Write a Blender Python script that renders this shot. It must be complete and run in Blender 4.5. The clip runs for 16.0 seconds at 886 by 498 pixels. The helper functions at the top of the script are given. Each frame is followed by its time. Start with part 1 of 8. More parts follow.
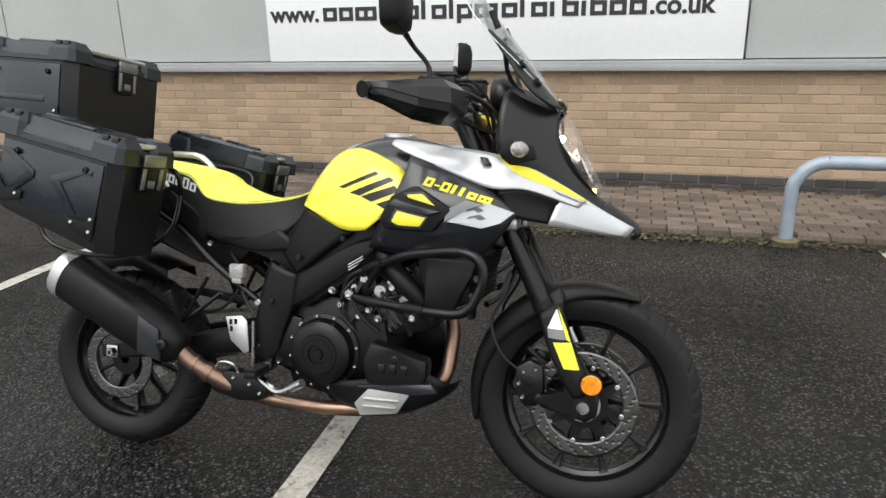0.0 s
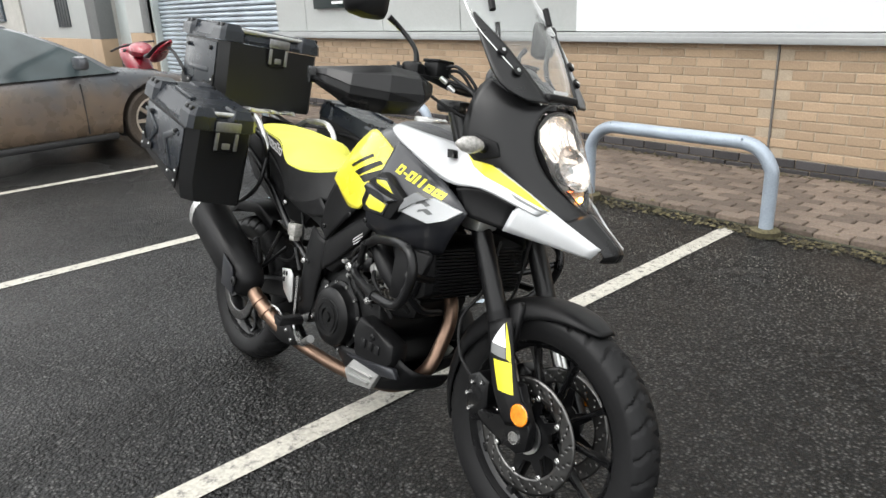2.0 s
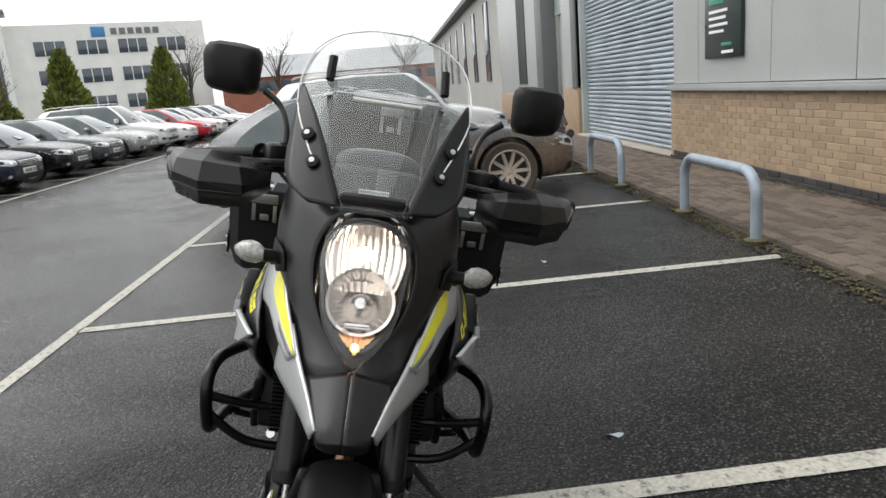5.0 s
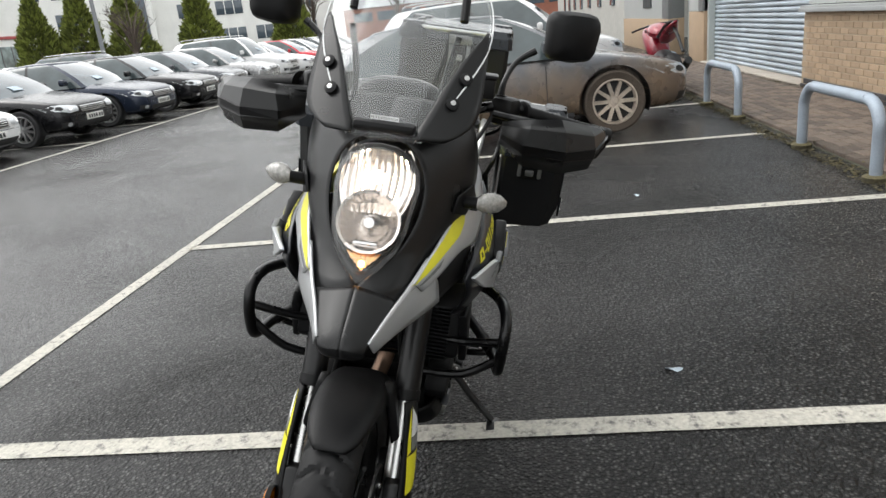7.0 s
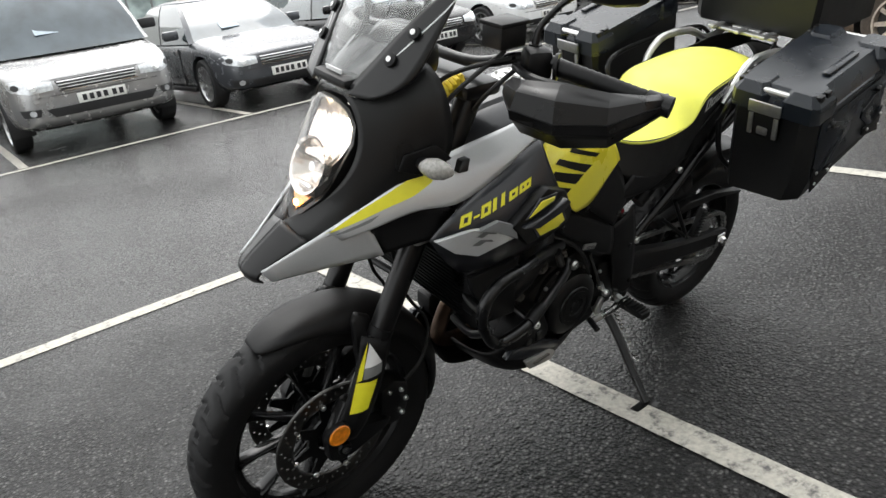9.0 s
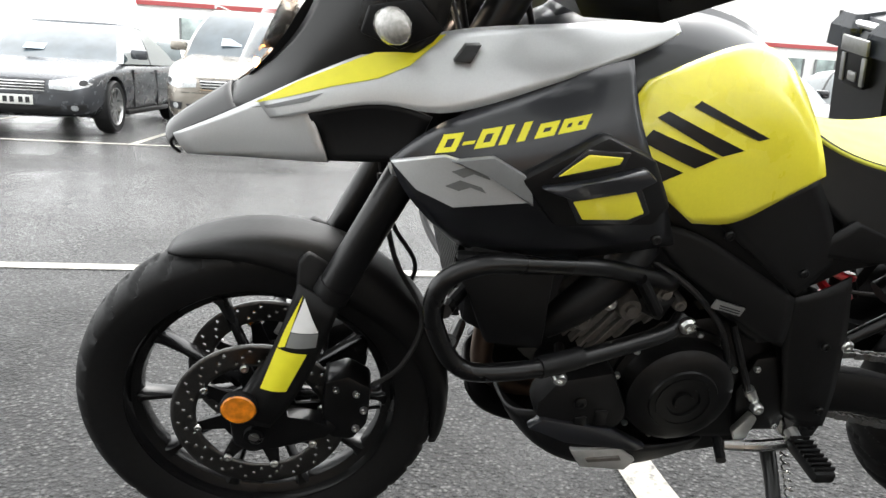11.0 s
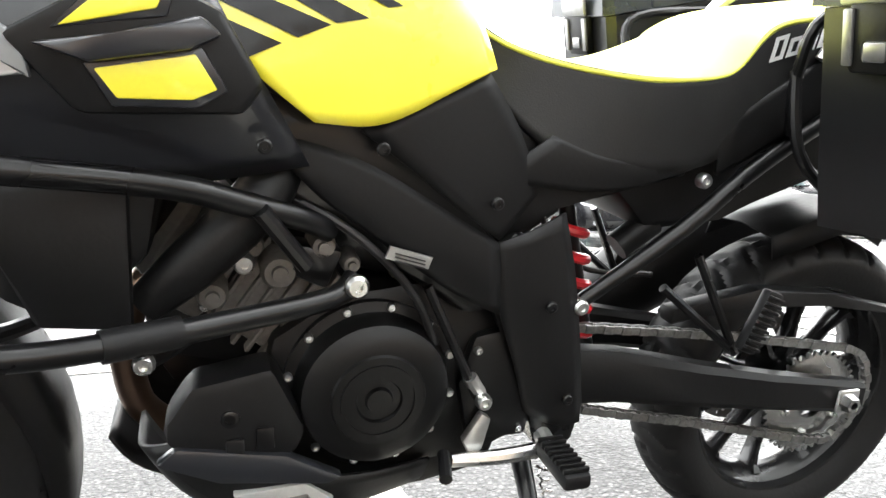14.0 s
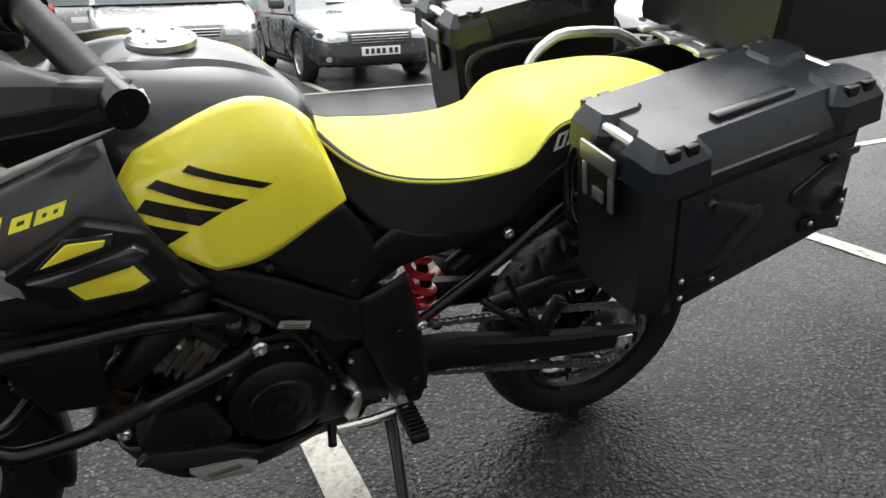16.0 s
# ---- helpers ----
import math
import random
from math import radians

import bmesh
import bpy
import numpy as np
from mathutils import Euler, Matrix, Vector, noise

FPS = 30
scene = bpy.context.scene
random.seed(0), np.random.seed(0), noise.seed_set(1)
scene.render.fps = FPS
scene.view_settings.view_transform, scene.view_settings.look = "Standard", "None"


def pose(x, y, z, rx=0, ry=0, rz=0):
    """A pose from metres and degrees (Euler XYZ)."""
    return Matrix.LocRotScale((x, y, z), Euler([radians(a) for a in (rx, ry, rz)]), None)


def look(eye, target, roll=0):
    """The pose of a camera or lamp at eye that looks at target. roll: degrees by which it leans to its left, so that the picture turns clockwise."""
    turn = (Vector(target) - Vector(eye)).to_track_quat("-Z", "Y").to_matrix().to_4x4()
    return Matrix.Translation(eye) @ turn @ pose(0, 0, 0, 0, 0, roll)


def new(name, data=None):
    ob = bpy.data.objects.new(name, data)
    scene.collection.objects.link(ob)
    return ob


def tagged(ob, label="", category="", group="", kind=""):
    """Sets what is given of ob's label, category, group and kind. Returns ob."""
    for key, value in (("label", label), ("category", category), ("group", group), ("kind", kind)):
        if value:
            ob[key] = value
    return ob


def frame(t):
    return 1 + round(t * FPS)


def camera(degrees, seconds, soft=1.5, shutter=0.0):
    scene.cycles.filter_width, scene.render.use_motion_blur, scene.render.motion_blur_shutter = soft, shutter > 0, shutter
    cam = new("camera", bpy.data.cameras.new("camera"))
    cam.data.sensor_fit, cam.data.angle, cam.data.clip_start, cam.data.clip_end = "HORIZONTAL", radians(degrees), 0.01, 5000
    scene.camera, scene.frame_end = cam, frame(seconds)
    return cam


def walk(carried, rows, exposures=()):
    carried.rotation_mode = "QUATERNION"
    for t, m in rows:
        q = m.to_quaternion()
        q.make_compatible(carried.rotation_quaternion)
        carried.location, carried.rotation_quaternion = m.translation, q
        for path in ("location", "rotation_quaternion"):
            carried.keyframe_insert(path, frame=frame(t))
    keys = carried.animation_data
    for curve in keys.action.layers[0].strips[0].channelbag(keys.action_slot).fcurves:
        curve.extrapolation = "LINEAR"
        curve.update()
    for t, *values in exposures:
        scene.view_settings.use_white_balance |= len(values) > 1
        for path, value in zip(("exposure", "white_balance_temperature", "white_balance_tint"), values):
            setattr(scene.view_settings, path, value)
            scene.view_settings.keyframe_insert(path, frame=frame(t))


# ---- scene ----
cam = camera(64.8, 16.0)
PATH = [
    (0, (1.658, -1.82, 1.383), (1.141, 0.015, 0.778), -1.1),
    (0.5, (1.898, -1.709, 1.385), (1.245, 0.082, 0.779), -1.3),
    (1, (2.131, -1.551, 1.383), (1.262, 0.153, 0.799), -0.3),
    (1.5, (2.362, -1.361, 1.39), (1.233, 0.166, 0.763), -2.5),
    (2, (2.597, -1.154, 1.4), (1.168, 0.079, 0.737), -2.4),
    (2.5, (2.715, -0.876, 1.38), (1.158, 0.192, 0.719), -2.7),
    (3, (2.832, -0.597, 1.381), (1.149, 0.249, 0.709), -4.0),
    (3.5, (2.937, -0.281, 1.389), (1.12, 0.164, 0.684), -5.4),
    (4, (2.917, -0.004, 1.381), (1.041, 0.265, 0.741), -5.8),
    (4.2, (2.866, 0.102, 1.378), (0.968, 0.35, 0.797), -4.8),
    (6.5, (2.63, 0.432, 1.292), (0.671, 0.352, 0.896), -7.8),
    (7, (2.752, 0.524, 1.327), (0.862, 0.28, 0.72), -6.1),
    (7.5, (2.683, 0.699, 1.346), (0.858, 0.197, 0.699), -3.8),
    (8, (2.596, 0.96, 1.333), (0.877, 0.183, 0.67), -6.0),
    (8.2, (2.508, 1.117, 1.329), (0.926, 0.111, 0.631), -6.9),
    (10.3, (1.574, 1.634, 1.228), (1.01, -0.164, 0.556), -2.5),
    (10.5, (1.519, 1.581, 1.186), (1.065, -0.253, 0.529), -0.9),
    (11, (1.393, 1.316, 0.914), (1.145, -0.611, 0.439), 3.3),
    (11.5, (1.318, 1.143, 0.673), (1.157, -0.839, 0.464), 1.0),
    (12, (1.295, 1.078, 0.59), (1.177, -0.892, 0.266), 0.5),
    (12.5, (1.222, 1.082, 0.609), (1.02, -0.891, 0.354), -0.4),
    (13, (1.133, 1.105, 0.632), (0.792, -0.851, 0.385), 0.4),
    (13.5, (1.081, 1.104, 0.658), (0.568, -0.818, 0.449), 0.8),
    (14, (1.024, 1.123, 0.654), (0.407, -0.774, 0.516), -0.6),
    (14.5, (0.99, 1.139, 0.661), (0.234, -0.71, 0.557), -0.8),
    (15, (0.989, 1.165, 0.724), (0.102, -0.617, 0.528), -0.5),
    (15.5, (1.02, 1.247, 0.938), (0.136, -0.458, 0.383), -0.3),
    (16, (1.007, 1.426, 1.122), (0.252, -0.29, 0.425), -1.5),
]
EXPOSURE = [(0, 0.6), (1.0, 0.68), (1.5, 0.82), (2, 0.95), (3.5, 1.0), (4, 0.85), (6.5, -0.1), (7, 0.62), (8.2, 0.78), (10.3, 1.25), (11, 1.57), (12, 2.1), (12.5, 2.45), (13, 2.85), (13.5, 3.05), (14, 2.95), (14.5, 2.65), (15, 2.05), (15.5, 1.75), (16, 1.0)]
walk(cam, [(t, look(eye, target, roll)) for t, eye, target, roll in PATH], EXPOSURE)

# ---- world and light: a bright overcast sky ----
world = bpy.data.worlds.new("overcast_sky")
scene.world = world
world.use_nodes = True
wn = world.node_tree
sky = wn.nodes.new("ShaderNodeTexSky")
sky.sky_type, sky.sun_disc = "NISHITA", False
sky.sun_elevation, sky.sun_rotation = radians(55), radians(200)
sky.dust_density, sky.ozone_density = 6.0, 1.0
grey = wn.nodes.new("ShaderNodeHueSaturation")
grey.inputs["Saturation"].default_value = 0.10
flat = wn.nodes.new("ShaderNodeMix")
flat.data_type = "RGBA"
flat.inputs["Factor"].default_value = 0.65
flat.inputs["B"].default_value = (9.5, 9.7, 9.7, 1)
back = wn.nodes["Background"]
back.inputs["Strength"].default_value = 0.15
wn.links.new(sky.outputs["Color"], grey.inputs["Color"])
wn.links.new(grey.outputs["Color"], flat.inputs["A"])
wn.links.new(flat.outputs["Result"], back.inputs["Color"])
sun = new("sun", bpy.data.lights.new("sun", "SUN"))
sun.data.energy, sun.data.angle, sun.data.color = 0.5, radians(40), (1.0, 0.97, 0.93)
sun.matrix_world = look((-6, -16, 25), (0, 0, 0))


# ---- materials ----
def mat(name, color, rough=0.5, metal=0.0, var=0.15, grain=60.0, bump=0.0, stain=0.0, coat=0.0, rvar=0.1, random=0.0, island=0.0, spec=0.5):
    """A surface with fine grain and broad stains: var and stain are shares of the base colour."""
    m = bpy.data.materials.new(name)
    m.use_nodes = True
    n, l = m.node_tree.nodes, m.node_tree.links
    p = n["Principled BSDF"]
    p.inputs["Metallic"].default_value, p.inputs["Coat Weight"].default_value = metal, coat
    p.inputs["Coat Roughness"].default_value, p.inputs["Specular IOR Level"].default_value = 0.06, spec
    tc = n.new("ShaderNodeTexCoord")
    fine, broad = n.new("ShaderNodeTexNoise"), n.new("ShaderNodeTexNoise")
    fine.inputs["Scale"].default_value, fine.inputs["Detail"].default_value = grain, 4
    broad.inputs["Scale"].default_value, broad.inputs["Detail"].default_value = max(grain / 25, 0.6), 5
    for t in (fine, broad):
        l.new(tc.outputs["Object"], t.inputs["Vector"])
    def shade(source, amount, colour_in):
        ramp = n.new("ShaderNodeMapRange")
        ramp.inputs["From Min"].default_value, ramp.inputs["From Max"].default_value = 0.3, 0.7
        ramp.inputs["To Min"].default_value, ramp.inputs["To Max"].default_value = 1 - amount, 1 + amount
        l.new(source, ramp.inputs["Value"])
        mul = n.new("ShaderNodeVectorMath")
        mul.operation = "SCALE"
        l.new(ramp.outputs["Result"], mul.inputs["Scale"])
        if isinstance(colour_in, tuple):
            mul.inputs[0].default_value = colour_in
        else:
            l.new(colour_in, mul.inputs[0])
        return mul.outputs["Vector"]
    out = shade(fine.outputs["Fac"], var, tuple(color))
    if stain:
        out = shade(broad.outputs["Fac"], stain, out)
    if random:
        info = n.new("ShaderNodeObjectInfo")
        out = shade(info.outputs["Random"], random, out)
    if island:
        geo = n.new("ShaderNodeNewGeometry")
        out = shade(geo.outputs["Random Per Island"], island, out)
    l.new(out, p.inputs["Base Color"])
    rr = n.new("ShaderNodeMapRange")
    rr.inputs["From Min"].default_value, rr.inputs["From Max"].default_value = 0.3, 0.7
    rr.inputs["To Min"].default_value, rr.inputs["To Max"].default_value = max(rough - rvar, 0.02), min(rough + rvar, 1)
    l.new(broad.outputs["Fac"], rr.inputs["Value"])
    l.new(rr.outputs["Result"], p.inputs["Roughness"])
    if bump:
        b = n.new("ShaderNodeBump")
        b.inputs["Strength"].default_value, b.inputs["Distance"].default_value = 1.0, bump
        l.new(fine.outputs["Fac"], b.inputs["Height"])
        l.new(b.outputs["Normal"], p.inputs["Normal"])
    return m


def glass_mat(name, tint=(1, 1, 1), alpha=0.12, rough=0.02):
    """Thin clear sheet: mostly see-through, with a real gloss."""
    m = bpy.data.materials.new(name)
    m.use_nodes = True
    n, l = m.node_tree.nodes, m.node_tree.links
    out = n["Material Output"]
    clear, gloss, mix, fres, body, mix2 = (n.new(k) for k in ("ShaderNodeBsdfTransparent", "ShaderNodeBsdfGlossy", "ShaderNodeMixShader", "ShaderNodeLayerWeight", "ShaderNodeBsdfDiffuse", "ShaderNodeMixShader"))
    clear.inputs["Color"].default_value = (*tint, 1)
    gloss.inputs["Roughness"].default_value = rough
    body.inputs["Color"].default_value = (0.5, 0.5, 0.5, 1)
    fres.inputs["Blend"].default_value = 0.5
    power, amount = n.new("ShaderNodeMath"), n.new("ShaderNodeMath")
    power.operation, amount.operation = "POWER", "MULTIPLY_ADD"
    power.inputs[1].default_value = 4.0
    amount.inputs[1].default_value, amount.inputs[2].default_value = 0.75, 0.04
    l.new(fres.outputs["Facing"], power.inputs[0])
    l.new(power.outputs[0], amount.inputs[0])
    mix2.inputs["Fac"].default_value = alpha
    l.new(clear.outputs[0], mix2.inputs[1])
    l.new(body.outputs[0], mix2.inputs[2])
    l.new(amount.outputs[0], mix.inputs["Fac"])
    l.new(mix2.outputs[0], mix.inputs[1])
    l.new(gloss.outputs[0], mix.inputs[2])
    l.new(mix.outputs[0], out.inputs["Surface"])
    return m


def emit_mat(name, color, strength):
    m = bpy.data.materials.new(name)
    m.use_nodes = True
    p = m.node_tree.nodes["Principled BSDF"]
    p.inputs["Base Color"].default_value = (*color, 1)
    p.inputs["Emission Color"].default_value = (*color, 1)
    p.inputs["Emission Strength"].default_value = strength
    return m


def asphalt_mat():
    """Dark wearing course: grey chips of two sizes in black binder, with a film of water that lies thicker in places."""
    m = bpy.data.materials.new("damp_asphalt")
    m.use_nodes = True
    n, l = m.node_tree.nodes, m.node_tree.links
    p = n["Principled BSDF"]
    tc = n.new("ShaderNodeTexCoord")

    def noise_tex(scale, detail, rough=0.5):
        t = n.new("ShaderNodeTexNoise")
        t.inputs["Scale"].default_value, t.inputs["Detail"].default_value, t.inputs["Roughness"].default_value = scale, detail, rough
        l.new(tc.outputs["Object"], t.inputs["Vector"])
        return t.outputs["Fac"]

    def ranged(value, a, b, c, d):
        r = n.new("ShaderNodeMapRange")
        r.inputs["From Min"].default_value, r.inputs["From Max"].default_value = a, b
        r.inputs["To Min"].default_value, r.inputs["To Max"].default_value = c, d
        l.new(value, r.inputs["Value"])
        return r.outputs["Result"]

    def maths(kind, a, b):
        r = n.new("ShaderNodeMath")
        r.operation = kind
        for i, v in enumerate((a, b)):
            if isinstance(v, (int, float)):
                r.inputs[i].default_value = v
            else:
                l.new(v, r.inputs[i])
        return r.outputs[0]

    chips, small = n.new("ShaderNodeTexVoronoi"), n.new("ShaderNodeTexVoronoi")
    chips.inputs["Scale"].default_value, small.inputs["Scale"].default_value = 82, 190
    for t in (chips, small):
        l.new(tc.outputs["Object"], t.inputs["Vector"])
    clumps, damp, wide, streak = noise_tex(30, 5), noise_tex(0.5, 6, 0.55), noise_tex(2.4, 6), noise_tex(9, 4)
    # the aisle stays wet, the bays under the wall dry first
    split = n.new("ShaderNodeSeparateXYZ")
    l.new(tc.outputs["Object"], split.inputs["Vector"])
    wet = ranged(maths("ADD", split.outputs["Y"], ranged(wide, 0.3, 0.7, -0.5, 0.5)), 0.6, -2.2, 0.0, 1.0)
    damp = maths("SUBTRACT", damp, maths("MULTIPLY", wet, 0.10))
    ramp = n.new("ShaderNodeValToRGB")
    ramp.color_ramp.elements[0].color, ramp.color_ramp.elements[1].color = (0.010, 0.010, 0.010, 1), (0.150, 0.148, 0.143, 1)
    ramp.color_ramp.elements[0].position, ramp.color_ramp.elements[1].position = 0.42, 1.0
    l.new(chips.outputs["Color"], ramp.inputs["Fac"])
    gap = ranged(chips.outputs["Distance"], 0.22, 0.55, 1.0, 0.10)
    tone = maths("MULTIPLY", ranged(wide, 0.3, 0.7, 0.7, 1.2), ranged(streak, 0.3, 0.7, 0.85, 1.15))
    scale = maths("MULTIPLY", gap, tone)
    dark = n.new("ShaderNodeVectorMath")
    dark.operation = "SCALE"
    l.new(ramp.outputs["Color"], dark.inputs[0])
    l.new(scale, dark.inputs["Scale"])
    l.new(dark.outputs["Vector"], p.inputs["Base Color"])
    l.new(maths("ADD", ranged(damp, 0.35, 0.62, 0.30, 0.52), ranged(gap, 0.1, 1.0, 0.15, 0.0)), p.inputs["Roughness"])
    l.new(ranged(damp, 0.62, 0.38, 0.35, 1.0), p.inputs["Coat Weight"])
    l.new(ranged(damp, 0.62, 0.38, 0.30, 0.17), p.inputs["Coat Roughness"])
    p.inputs["Specular IOR Level"].default_value = 0.15
    l.new(ranged(wet, 0.0, 1.0, 1.20, 1.42), p.inputs["Coat IOR"])
    height = maths("SUBTRACT", maths("MULTIPLY", clumps, 1.3), maths("ADD", chips.outputs["Distance"], maths("MULTIPLY", small.outputs["Distance"], 0.35)))
    for socket, depth in (("Normal", 0.0105), ("Coat Normal", 0.0045)):
        b = n.new("ShaderNodeBump")
        b.inputs["Strength"].default_value, b.inputs["Distance"].default_value = 1.0, depth
        l.new(height, b.inputs["Height"])
        l.new(b.outputs["Normal"], p.inputs[socket])
    return m


def line_mat():
    """Worn white road paint with the black chips showing through."""
    m = mat("worn_line_paint", (0.43, 0.41, 0.36), 0.65, var=0.2, grain=70, bump=0.002, stain=0.12)
    n, l = m.node_tree.nodes, m.node_tree.links
    p = n["Principled BSDF"]
    tc, worn, mix, ramp = n.new("ShaderNodeTexCoord"), n.new("ShaderNodeTexNoise"), n.new("ShaderNodeMix"), n.new("ShaderNodeValToRGB")
    worn.inputs["Scale"].default_value, worn.inputs["Detail"].default_value, worn.inputs["Roughness"].default_value = 22, 8, 0.7
    ramp.color_ramp.elements[0].position, ramp.color_ramp.elements[1].position = 0.52, 0.66
    l.new(tc.outputs["Object"], worn.inputs["Vector"])
    l.new(worn.outputs["Fac"], ramp.inputs["Fac"])
    mix.data_type = "RGBA"
    old = p.inputs["Base Color"].links[0].from_socket
    l.new(ramp.outputs["Color"], mix.inputs["Factor"])
    l.new(old, mix.inputs["A"])
    mix.inputs["B"].default_value = (0.09, 0.088, 0.085, 1)
    l.new(mix.outputs["Result"], p.inputs["Base Color"])
    return m


ASPHALT, LINE = asphalt_mat(), line_mat()
BRICK = mat("buff_brick", (0.36, 0.26, 0.172), 0.9, var=0.12, grain=90, bump=0.0015, stain=0.08, random=0.10, island=0.10)
DARK_BRICK = mat("blue_engineering_brick", (0.05, 0.046, 0.048), 0.6, var=0.2, grain=80, bump=0.001, random=0.25, island=0.25)
MORTAR = mat("mortar", (0.35, 0.285, 0.21), 0.95, var=0.15, grain=120, bump=0.001, stain=0.1)
DARK_MORTAR = mat("dark_mortar", (0.13, 0.12, 0.11), 0.95, var=0.2, grain=100)
PAVER = mat("brown_block_paver", (0.15, 0.115, 0.09), 0.8, var=0.25, grain=70, bump=0.002, stain=0.2, random=0.25, island=0.25)
PAVE_JOINT = mat("mossy_joint_sand", (0.05, 0.05, 0.032), 0.95, var=0.3, grain=60, stain=0.3)
MOSS = mat("moss_and_leaf_litter", (0.07, 0.06, 0.03), 0.95, var=0.4, grain=50, bump=0.004, stain=0.4, island=0.4)
GRIT = mat("pale_loose_grit", (0.10, 0.097, 0.088), 0.9, var=0.3, grain=80, island=0.4)
CLAD = mat("pale_grey_cladding", (0.45, 0.465, 0.455), 0.45, var=0.03, grain=30, stain=0.06)
CLAD_DARK = mat("dark_grey_flashing", (0.16, 0.165, 0.165), 0.5, var=0.08, grain=30, stain=0.1)
SILL = mat("grey_metal_sill", (0.29, 0.30, 0.30), 0.45, var=0.05, grain=30, stain=0.12)
SIGN_WHITE = mat("white_sign_board", (0.76, 0.77, 0.78), 0.35, var=0.02, grain=20, stain=0.03)
SIGN_BLACK = mat("black_vinyl_lettering", (0.02, 0.02, 0.022), 0.4, var=0.1, grain=30)
SHUTTER = mat("blue_grey_roller_shutter", (0.40, 0.45, 0.50), 0.4, metal=0.35, var=0.06, grain=40, stain=0.12)
DOOR_GREY = mat("pale_grey_door_paint", (0.42, 0.46, 0.45), 0.5, var=0.04, grain=40, stain=0.08)
GALV = mat("galvanised_pipe", (0.30, 0.345, 0.40), 0.5, metal=0.25, var=0.10, grain=120, stain=0.16, bump=0.0004)
SIGN_DARK = mat("dark_notice_board", (0.02, 0.03, 0.03), 0.35, var=0.1, grain=30)
SIGN_GREEN = mat("green_print", (0.03, 0.26, 0.16), 0.4, var=0.1, grain=30)
WINDOW = mat("dark_window_glass", (0.05, 0.07, 0.09), 0.08, var=0.2, grain=3, coat=0.6)
# pale mottled base colour stands in for reflections in the showroom panes
SHOW_GLASS = mat("reflection_toned_showroom_glass", (0.30, 0.36, 0.35), 0.1, var=0.5, grain=1.2, stain=0.3, coat=0.6)
OFFICE = mat("white_render", (0.78, 0.78, 0.75), 0.8, var=0.04, grain=8, stain=0.06)
ROOF_GREY = mat("grey_roof_sheet", (0.36, 0.37, 0.38), 0.6, var=0.06, grain=10, stain=0.1)
RED_BRICK = mat("red_brick_far", (0.30, 0.12, 0.08), 0.9, var=0.2, grain=20, stain=0.12)
SIGN_BLUE = mat("blue_sign_shape", (0.05, 0.22, 0.5), 0.4, var=0.05, grain=10)
LEAF = mat("conifer_foliage", (0.17, 0.20, 0.04), 0.8, var=0.4, grain=12, island=0.45)
BARK = mat("bark", (0.09, 0.07, 0.055), 0.9, var=0.3, grain=40, bump=0.004)
STEEL_POST = mat("grey_lamp_post", (0.22, 0.23, 0.24), 0.5, metal=0.3, var=0.08, grain=30)


# ---- building helpers ----
def part(name, bm, material, parent=None, label="", angle=35, mods=()):
    """One bmesh as one mesh object, under a thing or a part."""
    bmesh.ops.remove_doubles(bm, verts=bm.verts, dist=1e-5)
    bmesh.ops.recalc_face_normals(bm, faces=bm.faces)
    me = bpy.data.meshes.new(name)
    bm.to_mesh(me)
    bm.free()
    me.polygons.foreach_set("use_smooth", [True] * len(me.polygons))
    me.set_sharp_from_angle(angle=radians(angle))
    me.materials.append(material)
    ob = new(name, me)
    ob.parent = parent
    for kind, values in mods:
        md = ob.modifiers.new(kind.lower(), kind)
        if kind == "SUBSURF":
            md.levels = md.render_levels = values
            md.boundary_smooth = "PRESERVE_CORNERS"
        elif kind == "SOLIDIFY":
            md.thickness, md.offset = values, -1
        elif kind == "BEVEL":
            md.width, md.segments, md.limit_method = values, 2, "ANGLE"
    return tagged(ob, label)


def thing(name, label, category, group="", m=None, kind=""):
    ob = new(name)
    ob.empty_display_size = 0.1
    if m is not None:
        ob.matrix_basis = m
    return tagged(ob, label, category, group, kind)


def box(bm, c, s, bevel=0.0, m=None):
    """A block with centre c and size s, its edges rounded."""
    made = bmesh.ops.create_cube(bm, size=1.0, matrix=Matrix.Translation(c) @ Matrix.Diagonal((*s, 1)))["verts"]
    if bevel:
        edges = list({e for v in made for e in v.link_edges})
        made = [v for v in bmesh.ops.bevel(bm, geom=edges, offset=bevel, segments=2, affect="EDGES", profile=0.5)["verts"]]
    if m is not None:
        bmesh.ops.transform(bm, matrix=m, verts=made)
    return made


def loft(bm, rings, caps=True, closed=True):
    rows = [[bm.verts.new(p) for p in ring] for ring in rings]
    k = len(rows[0])
    for a, b in zip(rows, rows[1:]):
        for i in range(k if closed else k - 1):
            j = (i + 1) % k
            bm.faces.new((a[i], a[j], b[j], b[i]))
    if caps and closed:
        bm.faces.new(rows[0][::-1])
        bm.faces.new(rows[-1])
    return rows


def spline(pts, steps=5, closed=False):
    """Points on a smooth curve through pts."""
    p = [Vector(q) for q in pts]
    if len(p) < 3 or steps < 2:
        return p
    out, n = [], len(p)
    for i in range(n if closed else n - 1):
        a, b, c, d = (p[(i + k) % n] if closed else p[min(max(i + k, 0), n - 1)] for k in (-1, 0, 1, 2))
        for s in range(steps):
            t = s / steps
            out.append(0.5 * (2 * b + (c - a) * t + (2 * a - 5 * b + 4 * c - d) * t * t + (3 * b - a - 3 * c + d) * t ** 3))
    return out if closed else out + [p[-1]]


